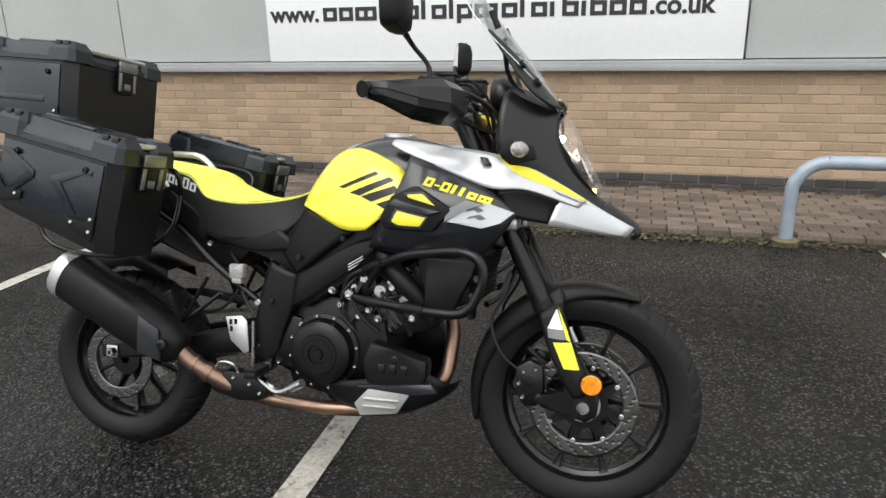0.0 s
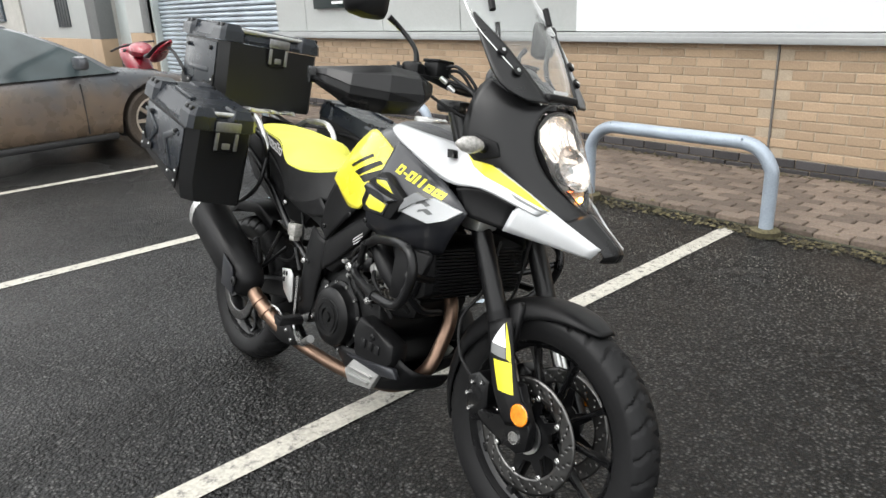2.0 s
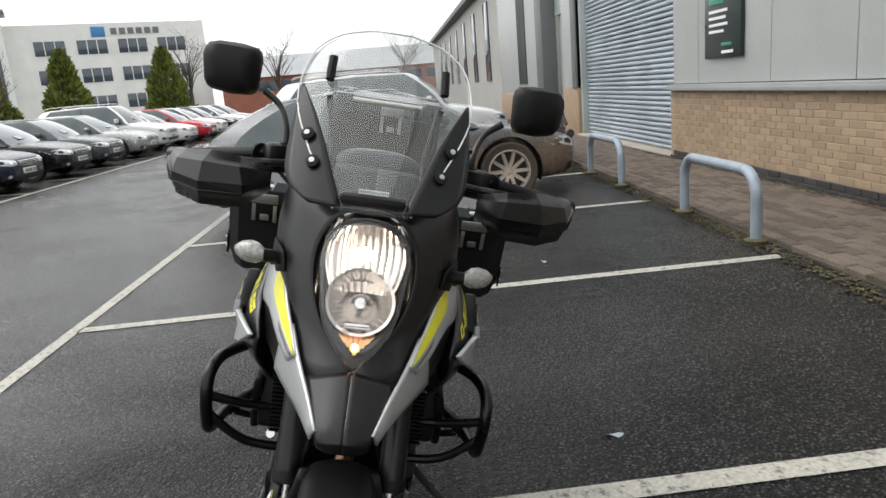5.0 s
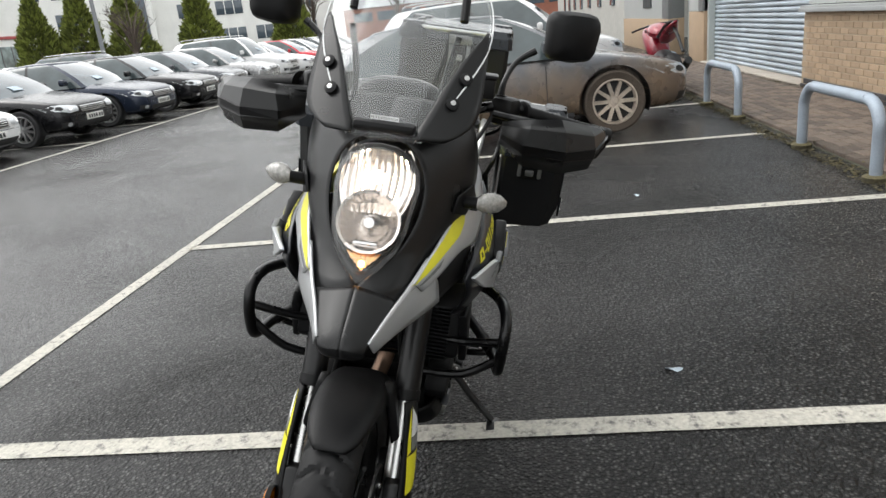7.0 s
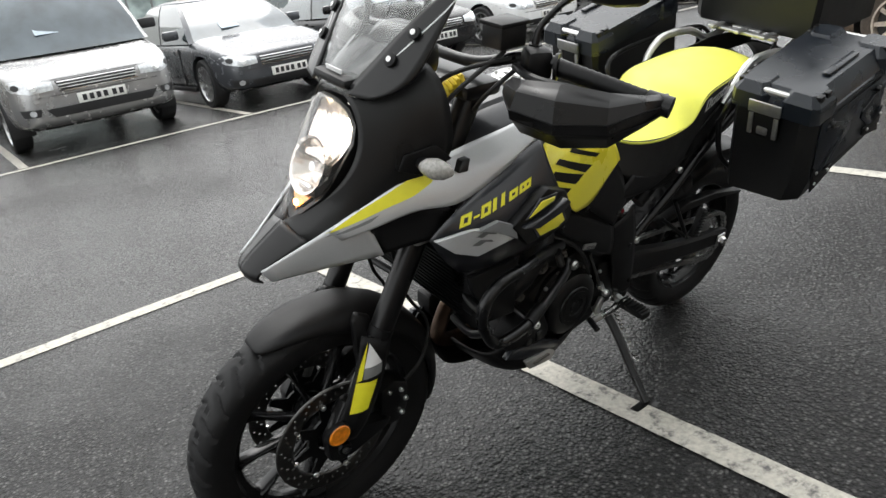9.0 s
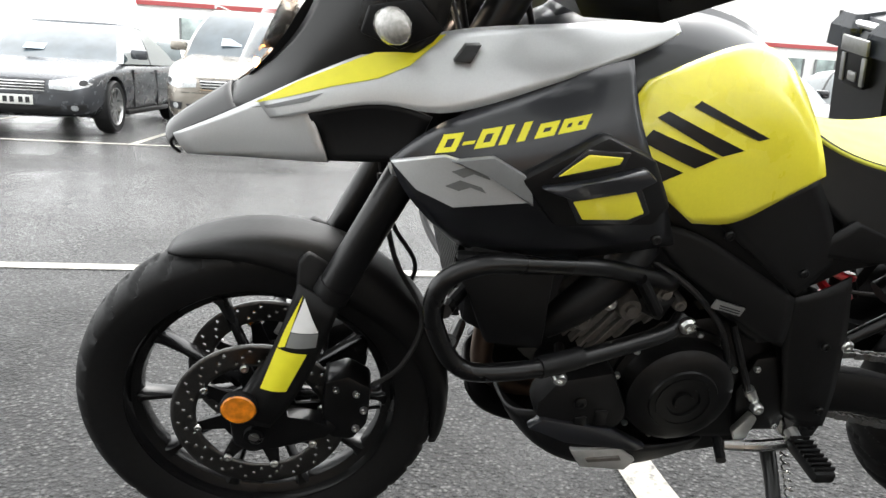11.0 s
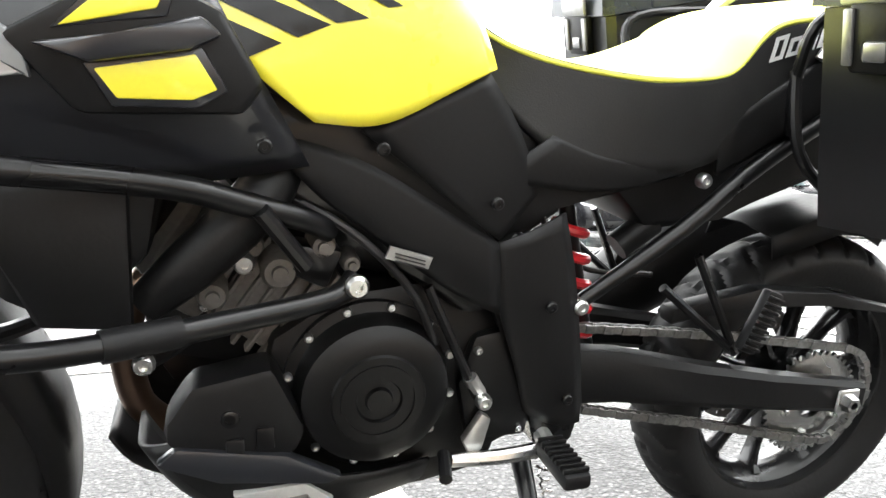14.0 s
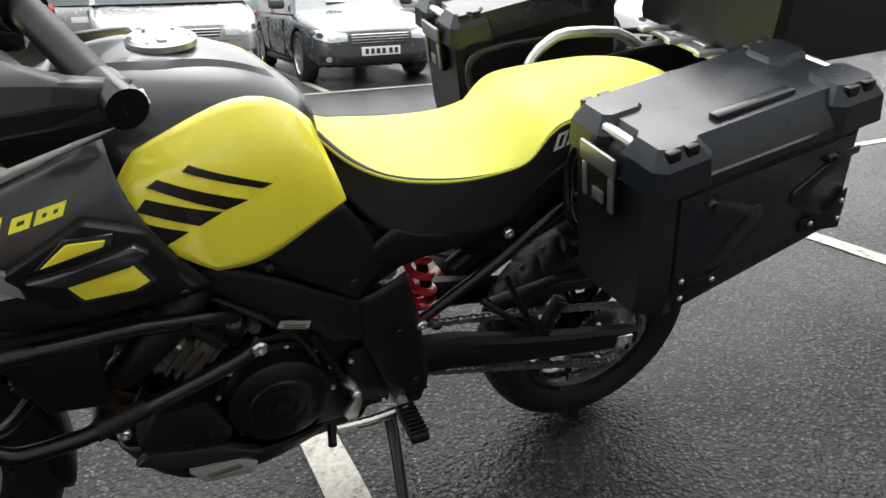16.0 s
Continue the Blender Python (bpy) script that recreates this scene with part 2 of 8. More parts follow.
def tube(bm, pts, r, n=10, steps=5, closed=False, caps=True):
    """A round bar along a smooth curve; r may be one radius or one for each given point."""
    line = spline(pts, steps, closed)
    radii = [r] * len(line) if isinstance(r, (int, float)) else np.interp(np.linspace(0, len(r) - 1, len(line)), range(len(r)), r).tolist()
    rings, side = [], None
    for i, p in enumerate(line):
        a, b = line[i - 1] if i or closed else p, line[(i + 1) % len(line)] if i < len(line) - 1 or closed else p
        d = (b - a).normalized()
        side = (side - side.dot(d) * d if side else d.orthogonal()).normalized()
        up = d.cross(side)
        rings.append([p + radii[i] * (math.cos(2 * math.pi * k / n) * side + math.sin(2 * math.pi * k / n) * up) for k in range(n)])
    if closed:
        rings.append(rings[0])
    loft(bm, rings, caps=caps and not closed)


def lathe(bm, prof, seg=32, m=Matrix(), close=False):
    """Turns a profile of (radius, height) about z, then moves it by m."""
    rings = [[m @ Vector((r * math.cos(a), r * math.sin(a), h)) for a in (2 * math.pi * k / seg for k in range(seg))] for r, h in prof]
    if close:
        rings.append(rings[0])
    loft(bm, rings, caps=not close)


def prism(bm, outline, y0, y1, bevel=0.0):
    """An outline of (x, z) between two values of y, with rounded edges."""
    a, b = [bm.verts.new((x, y0, z)) for x, z in outline], [bm.verts.new((x, y1, z)) for x, z in outline]
    faces = [bm.faces.new(a), bm.faces.new(b[::-1])]
    faces += [bm.faces.new((a[i], b[i], b[(i + 1) % len(a)], a[(i + 1) % len(a)])) for i in range(len(a))]
    if bevel:
        edges = list({e for f in faces for e in f.edges})
        bmesh.ops.bevel(bm, geom=edges, offset=bevel, segments=2, affect="EDGES", profile=0.5)


def sheet(bm, outline, depth, bevel=0.0):
    """A flat or gently bent plate from 3D outline points, thickened by the vector depth."""
    d = Vector(depth)
    a, b = [bm.verts.new(p) for p in outline], [bm.verts.new(Vector(p) + d) for p in outline]
    faces = [bm.faces.new(a), bm.faces.new(b[::-1])]
    faces += [bm.faces.new((a[i], b[i], b[(i + 1) % len(a)], a[(i + 1) % len(a)])) for i in range(len(a))]
    if bevel:
        bmesh.ops.bevel(bm, geom=list({e for f in faces for e in f.edges}), offset=bevel, segments=2, affect="EDGES", profile=0.5)


def bolt(bm, c, axis, r=0.006, h=0.005, seg=8):
    """A small domed bolt head at c, facing along axis."""
    m = Matrix.Translation(c) @ Vector(axis).to_track_quat("Z", "Y").to_matrix().to_4x4()
    lathe(bm, [(r, -0.002), (r, h * 0.6), (r * 0.75, h), (r * 0.4, h), (r * 0.4, h * 0.6)], seg, m)


# ---- the ground ----
bm = bmesh.new()
cells = [-2500, -300, -60, -20, -8, -2, 4, 12, 60, 300, 2500]
grid = [[bm.verts.new((x, y, 0)) for y in cells] for x in cells]
for i in range(len(cells) - 1):
    for j in range(len(cells) - 1):
        bm.faces.new((grid[i][j], grid[i + 1][j], grid[i + 1][j + 1], grid[i][j + 1]))
tagged(part("ground", bm, ASPHALT), "dark damp asphalt of the car park", "ground", kind="structure")


def road_line(name, a, b, width, label, material=None):
    """One painted line, 4 mm thick, from a to b."""
    bm = bmesh.new()
    a, b = Vector((*a, 0)), Vector((*b, 0))
    d = (b - a).normalized()
    n = Vector((-d.y, d.x, 0)) * width / 2
    k = max(2, int((b - a).length / 0.06)) if (b - a).length < 8 else 60
    left, right = [], []
    for i in range(k + 1):
        p = a.lerp(b, i / k)
        left.append(p + n * (1 + 0.05 * noise.noise(p * 21)) + Vector((0, 0, 0.004)))
        right.append(p - n * (1 + 0.05 * noise.noise(p * 23 + Vector((7, 0, 0)))) + Vector((0, 0, 0.004)))
    for i in range(k):
        q = [left[i], left[i + 1], right[i + 1], right[i]]
        f = bm.faces.new([bm.verts.new(v) for v in q])
    return tagged(part(name, bm, material or LINE), label, "road marking", "bay lines", "structure")


BAYS = [3.24, 0.68, -1.82, -4.36, -6.9, -9.45, -12.0, -14.5, -17.0]
for x in BAYS:
    road_line("bay_line", (x + 0.035, -1.86), (x - 0.04, 2.9), 0.10, "worn white painted parking bay line on asphalt")
road_line("aisle_line", (14, -1.84), (-30, -1.97), 0.09, "long worn white line along the bay ends")
road_line("aisle_line", (18, -6.9), (-45, -6.75), 0.09, "long white line along the far bay ends")
for k in range(-16, 6):
    road_line("bay_line", (2.55 * k + 1.35, -6.94), (2.55 * k + 1.35, -11.8), 0.09, "white painted far parking bay line")

# ---- the building along the bays ----
WY = 4.42
WALL0, WALL1 = -7.6, 7.0
wall = thing("wall_north", "buff brick plinth wall with grey sill and pale cladding above", "wall", kind="structure")
bm = bmesh.new()
box(bm, ((WALL0 + WALL1) / 2, WY + 0.15, 0.52), (WALL1 - WALL0, 0.30, 1.04))
part("mortar_core", bm, MORTAR, wall, "sandy mortar")
bm = bmesh.new()
box(bm, ((WALL0 + WALL1) / 2, WY - 0.01, 1.06), (WALL1 - WALL0, 0.12, 0.065), 0.008)
box(bm, ((WALL0 + WALL1) / 2, WY - 0.075, 1.035), (WALL1 - WALL0, 0.018, 0.05), 0.004)
part("sill", bm, SILL, wall, "grey metal sill flashing")
# panels reach 7.9 m: the unseen upper part is added to shade the bays
panel_edges = [WALL0, -6.75, -4.9, -3.45, -1.75, 0.0, 2.45, 4.3, 5.8, WALL1]
for a, b in zip(panel_edges, panel_edges[1:]):
    bm = bmesh.new()
    box(bm, ((a + b) / 2, WY + 0.12, 4.5), (b - a - 0.012, 0.16, 6.8), 0.006)
    part("cladding_panel", bm, CLAD, wall, "pale grey metal cladding panel")
bm = bmesh.new()
box(bm, ((WALL0 + WALL1) / 2, WY + 0.2, 4.5), (WALL1 - WALL0, 0.1, 6.9))
part("cladding_back", bm, CLAD_DARK, wall)
bm = bmesh.new()
box(bm, (0.16, WY - 0.002, 0.6), (0.014, 0.03, 0.86))
part("movement_joint", bm, DARK_MORTAR, wall, "dark vertical movement joint in brickwork")
bm = bmesh.new()
box(bm, ((WALL0 + WALL1) / 2, WY + 0.15, 7.98), (WALL1 - WALL0, 0.5, 0.25), 0.02)
part("gutter", bm, CLAD_DARK, wall)

# unseen hall bulk, as tall as the wall raised for shade
bm = bmesh.new()
box(bm, (-0.3, WY + 8.3, 4.0), (WALL1 - WALL0 + 9.0, 16.0, 7.9))
tagged(part("hall_body", bm, CLAD), "pale cladding hall behind the brick wall, its unseen height added for shade", "building", kind="structure")

# shutter bay
shut = thing("roller_shutter", "closed blue-grey ribbed metal roller shutter", "shutter", kind="structure")
for k in range(46):
    bm = bmesh.new()
    z = 0.06 + 0.085 * k
    ring = [(0.006, z), (-0.018, z + 0.010), (-0.030, z + 0.030), (-0.028, z + 0.050), (-0.012, z + 0.068), (0.010, z + 0.074), (0.02, z + 0.074), (0.02, z)]
    loft(bm, [[(x, WY + 0.25 + a, b) for a, b in ring] for x in (-12.9, WALL0 - 0.06)])
    part("slat", bm, SHUTTER, shut)
bm = bmesh.new()
box(bm, (-12.95, WY + 0.2, 2.2), (0.12, 0.2, 4.4), 0.01)
box(bm, (WALL0 - 0.01, WY + 0.2, 2.2), (0.1, 0.2, 4.4), 0.01)
part("guide_rail", bm, DOOR_GREY, shut)
bm = bmesh.new()
box(bm, (-10.3, WY + 0.16, 0.03), (5.4, 0.4, 0.06), 0.01)
tagged(part("shutter_step", bm, mat("pale_concrete", (0.38, 0.34, 0.29), 0.9, var=0.12, grain=40, stain=0.2)), "worn pale concrete threshold of the shutter", "step", kind="structure")

# pier, door and the further fronts
far = thing("wall_far", "buff brick pier with pale and dark cladding beside a grey door", "wall", kind="structure")
for (x0, x1, z0, z1, y, m, nm) in [(-14.3, -13.0, 1.06, 5.1, 4.45, CLAD, "cladding_panel"), (-13.35, -13.0, 1.06, 5.1, 4.42, CLAD_DARK, "corner_flashing"),
                                   (-14.3, -13.0, 0, 1.06, 4.45, BRICK, "brick_pier"), (-16.4, -14.3, 0, 2.9, 4.9, DOOR_GREY, "door_leaf"), (-16.4, -14.3, 2.9, 5.1, 4.8, DOOR_GREY, "door_head"),
                                   (-17.2, -16.4, 0.9, 5.1, 4.42, CLAD_DARK, "corner_flashing"), (-17.2, -16.4, 0, 0.9, 4.42, BRICK, "brick_pier"), (-24.0, -17.2, 0.9, 5.1, 4.45, CLAD, "cladding_panel"),
                                   (-24.0, -17.2, 0, 0.9, 4.42, BRICK, "brick_plinth"), (-19.8, -18.8, 1.2, 4.2, 4.42, WINDOW, "window_pane"), (-14.5, -14.3, 0, 5.1, 4.5, CLAD, "door_post")]:
    bm = bmesh.new()
    box(bm, ((x0 + x1) / 2, y + 0.2, (z0 + z1) / 2), (x1 - x0, 0.4, z1 - z0), 0.01)
    part(nm, bm, m, far)
for k in range(5):
    bm = bmesh.new()
    box(bm, (-19.8 + 0.25 * k, 4.40, 2.7), (0.05, 0.04, 3.0), 0.005)
    part("mullion", bm, CLAD_DARK, far)
gab = thing("far_shed", "long low pale shed with dark sloping roof edge", "building", kind="structure")
bm = bmesh.new()
box(bm, (-45, 9.6, 2.6), (40, 10, 5.2))
part("wall", bm, mat("weathered_pale_cladding", (0.40, 0.39, 0.36), 0.7, var=0.08, grain=6, stain=0.1), gab)
bm = bmesh.new()
box(bm, (-45, 9.4, 5.3), (41, 10.4, 0.3), 0.05)
part("roof", bm, CLAD_DARK, gab)
for k in range(7):
    bm = bmesh.new()
    box(bm, (-28 - 4.6 * k, 4.58, 3.0), (1.2, 0.1, 3.2), 0.02)
    part("window", bm, WINDOW, gab)

# the sign: a board with plain letter shapes for the trading name
board = thing("sign_board", "white rectangular sign board with black lettering on cladding", "sign")
bm = bmesh.new()
box(bm, (0.33, WY - 0.0, 1.66), (4.2, 0.05, 1.12), 0.006)
part("board", bm, SIGN_WHITE, board)


def lettering(text, size, m, material, parent, name="lettering"):
    cu = bpy.data.curves.new(name, "FONT")
    cu.body, cu.size, cu.extrude, cu.offset = text, size, 0.002, 0.006
    ob = new(name, cu)
    ob.parent, ob.matrix_basis = parent, m
    cu.materials.append(material)
    return ob


def glyph_bars(text, x, z, height, pitch, place, material, parent, name="letter_shape", slant=0.0, depth=0.004):
    """Plain upright shapes of the size of small letters, one for each character."""
    for ch in text:
        wide = pitch * {"l": 0.45, "i": 0.45, "t": 0.6, "r": 0.65, "m": 1.5, "-": 0.7}.get(ch, 1.0)
        top = height * (1.36 if ch in "ltkbd" else 1.0)
        low = -0.34 * height if ch in "yp" else 0.0
        if ch == "-":
            low, top = 0.38 * height, 0.62 * height
        bm = bmesh.new()
        w, st = wide * 0.86, pitch * 0.24
        def quad(x0, x1, z0, z1):
            q = [(x0 + slant * z0, z0), (x1 + slant * z0, z0), (x1 + slant * z1, z1), (x0 + slant * z1, z1)]
            vs = [[bm.verts.new(place @ Vector((x + a, -d, z + b))) for a, b in q] for d in (0, depth)]
            bm.faces.new(vs[0]); bm.faces.new(vs[1][::-1])
            for i in range(4):
                bm.faces.new((vs[0][i], vs[1][i], vs[1][(i + 1) % 4], vs[0][(i + 1) % 4]))
        if ch == "-":
            quad(0, w, low, top)
        else:
            quad(0, st, low, top)
            if wide > pitch * 0.8:
                quad(st, w - st, height - st * 0.9, height)
                quad(st, w - st, 0, st * 0.9)
                quad(w - st, w, 0, height)
            if ch == "m":
                quad(w / 2 - st / 2, w / 2 + st / 2, st * 0.9, height - st * 0.9)
        part(name, bm, material, parent)
        x += wide
    return x


lettering("www.", 0.205, pose(-1.72, WY - 0.027, 1.455, 90), SIGN_BLACK, board)
xe = glyph_bars("oomplotolymotorbikoo", -1.19, 1.455, 0.118, 0.158, Matrix.Translation((0, WY - 0.026, 0)), SIGN_BLACK, board)
lettering(".co.uk", 0.205, pose(xe + 0.0, WY - 0.027, 1.46, 90), SIGN_BLACK, board)

note = thing("notice_board", "dark portrait notice board with green and white print", "sign")
bm = bmesh.new()
box(bm, (-5.95, WY + 0.01, 2.0), (0.95, 0.05, 1.2), 0.006)
part("board", bm, SIGN_DARK, note)
for k, (z, w, m) in enumerate([(2.42, 0.62, SIGN_WHITE), (2.28, 0.5, SIGN_GREEN), (2.08, 0.4, SIGN_GREEN), (1.96, 0.5, SIGN_WHITE), (1.88, 0.45, SIGN_WHITE), (1.80, 0.5, SIGN_WHITE), (1.72, 0.4, SIGN_WHITE), (1.56, 0.26, SIGN_GREEN), (1.47, 0.3, SIGN_WHITE)]):
    bm = bmesh.new()
    box(bm, (-6.3 + w / 2 + (0.35 if k > 6 else 0), WY - 0.018, z), (w, 0.006, 0.035 if k > 2 else 0.08), 0.001)
    part("print_bar", bm, m, note)


# ---- hoop rails ----
def hoop(x0, x1, y=2.93, h=0.545):
    ob = thing("cycle_hoop", "blue-grey galvanised steel hoop rail set in pavers", "rail", "hoop rails")
    bm = bmesh.new()
    r = 0.20
    pts = [(x0, y, -0.05), (x0, y, h - r)]
    pts += [(x0 + r - r * math.cos(a), y, h - r + r * math.sin(a)) for a in (0.4, 0.8, 1.2)] + [(x0 + r, y, h)]
    pts += [(x0 + r + 0.05, y, h), (x1 - r - 0.05, y, h), (x1 - r, y, h)] + [(x1 - r + r * math.sin(a), y, h - r + r * math.cos(a)) for a in (0.4, 0.8, 1.2)] + [(x1, y, h - r), (x1, y, -0.05)]
    tube(bm, pts, 0.042, 16, 3)
    part("pipe", bm, GALV, ob)
    for x in (x0, x1):
        bm = bmesh.new()
        lathe(bm, [(0.085, 0.0), (0.085, 0.035), (0.07, 0.045), (0.043, 0.048)], 14, Matrix.Translation((x, y, 0.0)))
        part("collar", bm, MOSS, ob, "mossy mortar collar")
    return ob


for x0 in (2.62, -0.46, -3.56, -6.7, -9.8):
    hoop(x0, x0 + 1.31)


# ---- cars ----
from mathutils.bvhtree import BVHTree

TYRE = mat("tyre_rubber", (0.022, 0.022, 0.023), 0.75, var=0.2, grain=80, bump=0.0006, stain=0.2)
ALLOY = mat("silver_alloy", (0.55, 0.55, 0.55), 0.3, metal=0.9, var=0.06, grain=40, stain=0.1)
DARK_TRIM = mat("black_car_plastic", (0.02, 0.02, 0.021), 0.55, var=0.15, grain=50)
# both glass colours are lightened to stand for sky in the panes, windscreens bluer
CAR_GLASS = mat("car_window_glass", (0.07, 0.09, 0.095), 0.05, var=0.25, grain=2.5, coat=0.7, rvar=0.02)
SCREEN_GLASS = mat("sky_toned_windscreen_glass", (0.075, 0.095, 0.11), 0.06, var=0.3, grain=3.0, coat=0.7, rvar=0.02)
LAMP_GLASS = mat("headlamp_glass", (0.62, 0.64, 0.66), 0.08, metal=0.4, var=0.2, grain=40, coat=1.0)
RED_LAMP = mat("red_lamp_plastic", (0.45, 0.015, 0.015), 0.15, var=0.15, grain=30, coat=0.8)
CHROME = mat("chrome", (0.72, 0.72, 0.72), 0.12, metal=1.0, var=0.04, grain=30)
PLATE = mat("white_plate", (0.75, 0.75, 0.72), 0.4, var=0.04, grain=30)
PAPER = mat("pale_window_card", (0.45, 0.53, 0.60), 0.6, var=0.05, grain=20)


def paint(name, c, metal=0.35, dirt=0.06):
    return mat(name, c, 0.25, metal=metal, var=0.03, grain=300, stain=dirt * 0.4, coat=0.3, rvar=0.04)


def muddy_paint():
    """Grey metallic with brown road dirt on the lower body."""
    m = mat("muddy_grey_paint", (0.085, 0.09, 0.10), 0.3, metal=0.4, var=0.05, grain=200, stain=0.08, coat=0.5)
    n, l = m.node_tree.nodes, m.node_tree.links
    p = n["Principled BSDF"]
    tc, sep, ns, ramp, mix, add = (n.new(k) for k in ("ShaderNodeTexCoord", "ShaderNodeSeparateXYZ", "ShaderNodeTexNoise", "ShaderNodeMapRange", "ShaderNodeMix", "ShaderNodeMath"))
    ns.inputs["Scale"].default_value, ns.inputs["Detail"].default_value = 3.0, 8
    l.new(tc.outputs["Object"], sep.inputs["Vector"])
    l.new(tc.outputs["Object"], ns.inputs["Vector"])
    l.new(sep.outputs["Z"], add.inputs[0])
    l.new(ns.outputs["Fac"], add.inputs[1])
    ramp.inputs["From Min"].default_value, ramp.inputs["From Max"].default_value = 1.42, 0.85
    ramp.inputs["To Max"].default_value = 0.85
    l.new(add.outputs[0], ramp.inputs["Value"])
    mix.data_type = "RGBA"
    old = p.inputs["Base Color"].links[0].from_socket
    l.new(ramp.outputs["Result"], mix.inputs["Factor"])
    l.new(old, mix.inputs["A"])
    mix.inputs["B"].default_value = (0.26, 0.185, 0.125, 1)
    l.new(mix.outputs["Result"], p.inputs["Base Color"])
    return m


WHEEL_CACHE = {}


def wheel_meshes(r, spokes, tone, rubber):
    """Meshes of a tyre and a rim about the y axis, shared by alike wheels."""
    key = (r, spokes, tone.name, rubber.name)
    if key in WHEEL_CACHE:
        return WHEEL_CACHE[key]
    turn = Matrix.Rotation(radians(90), 4, "X")
    bm = bmesh.new()
    rr = r * 0.72
    lathe(bm, [(rr, -0.09), (r * 0.93, -0.105), (r * 0.985, -0.09), (r, -0.05), (r, 0.05), (r * 0.985, 0.09), (r * 0.93, 0.105), (rr, 0.09)], 40, turn, close=True)
    t = part("tyre", bm, rubber)
    bm = bmesh.new()
    lathe(bm, [(rr + 0.004, 0.088), (rr + 0.004, 0.098), (rr - 0.012, 0.1), (rr - 0.022, 0.08), (rr - 0.025, -0.06), (rr - 0.005, -0.08)], 40, turn, close=True)
    lathe(bm, [(0.0, 0.07), (0.03, 0.072), (0.065, 0.06), (0.07, 0.02)], 20, turn)
    for k in range(spokes):
        m = Matrix.Rotation(2 * math.pi * k / spokes, 4, "Y")
        for side in ((-1, 1) if spokes < 7 else (0,)):
            w = 0.02 if spokes < 7 else 0.022
            off = side * 0.028
            pts = [(0.05, off * 0.8), (rr - 0.02, off * 2.1)]
            q = [(pts[0][0], pts[0][1] - w), (pts[0][0], pts[0][1] + w), (pts[1][0], pts[1][1] + w * 0.8), (pts[1][0], pts[1][1] - w * 0.8)]
            lo, hi = [bm.verts.new(m @ Vector((a, -0.035, b))) for a, b in q], [bm.verts.new(m @ Vector((a, -0.075 if i < 2 else -0.085, b))) for i, (a, b) in enumerate(q)]
            bm.faces.new(hi)
            for i in range(4):
                bm.faces.new((lo[i], lo[(i + 1) % 4], hi[(i + 1) % 4], hi[i]))
    rim = part("rim", bm, tone)
    bm = bmesh.new()
    lathe(bm, [(0.0, 0.02), (rr - 0.02, 0.02), (rr - 0.02, -0.06), (0.0, -0.06)], 24, turn)
    back = part("brake_backing", bm, DARK_TRIM)
    out = [o.data for o in (t, rim, back)]
    for o in (t, rim, back):
        bpy.data.objects.remove(o)
    WHEEL_CACHE[key] = out
    return out


# L, W, H, wheelbase, front overhang, lower-body height scale; cabin: screen foot, roof front, roof back, rear glass foot (shares of length)
SHAPES = {
    "hatch": dict(L=4.26, W=1.79, H=1.45, base=2.60, nose=0.86, k=1.0, cabin=(0.285, 0.47, 0.88, 0.975)),
    "coupe": dict(L=4.36, W=1.81, H=1.40, base=2.70, nose=0.88, k=1.0, cabin=(0.29, 0.475, 0.80, 0.965)),
    "saloon": dict(L=4.65, W=1.83, H=1.43, base=2.82, nose=0.86, k=1.0, cabin=(0.275, 0.435, 0.70, 0.875)),
    "suv": dict(L=4.45, W=1.82, H=1.69, base=2.62, nose=0.88, k=1.17, cabin=(0.265, 0.40, 0.90, 0.98)),
    "van": dict(L=5.0, W=1.95, H=1.97, base=3.1, nose=0.95, k=1.25, cabin=(0.19, 0.33, 0.965, 0.99)),
}
# lower body: share of length, height of the top, of the underside, width share
LOWER = [(0.0, 0.60, 0.33, 0.66), (0.012, 0.665, 0.24, 0.80), (0.045, 0.725, 0.20, 0.915), (0.10, 0.78, 0.19, 0.965), (0.19, 0.855, 0.19, 0.99), (0.27, 0.915, 0.19, 1.0), (0.33, 0.935, 0.19, 1.0), (0.55, 0.945, 0.19, 1.0), (0.78, 0.97, 0.19, 1.0), (0.88, 0.985, 0.20, 0.98), (0.95, 0.985, 0.22, 0.94), (0.985, 0.93, 0.27, 0.89), (1.0, 0.70, 0.36, 0.78)]


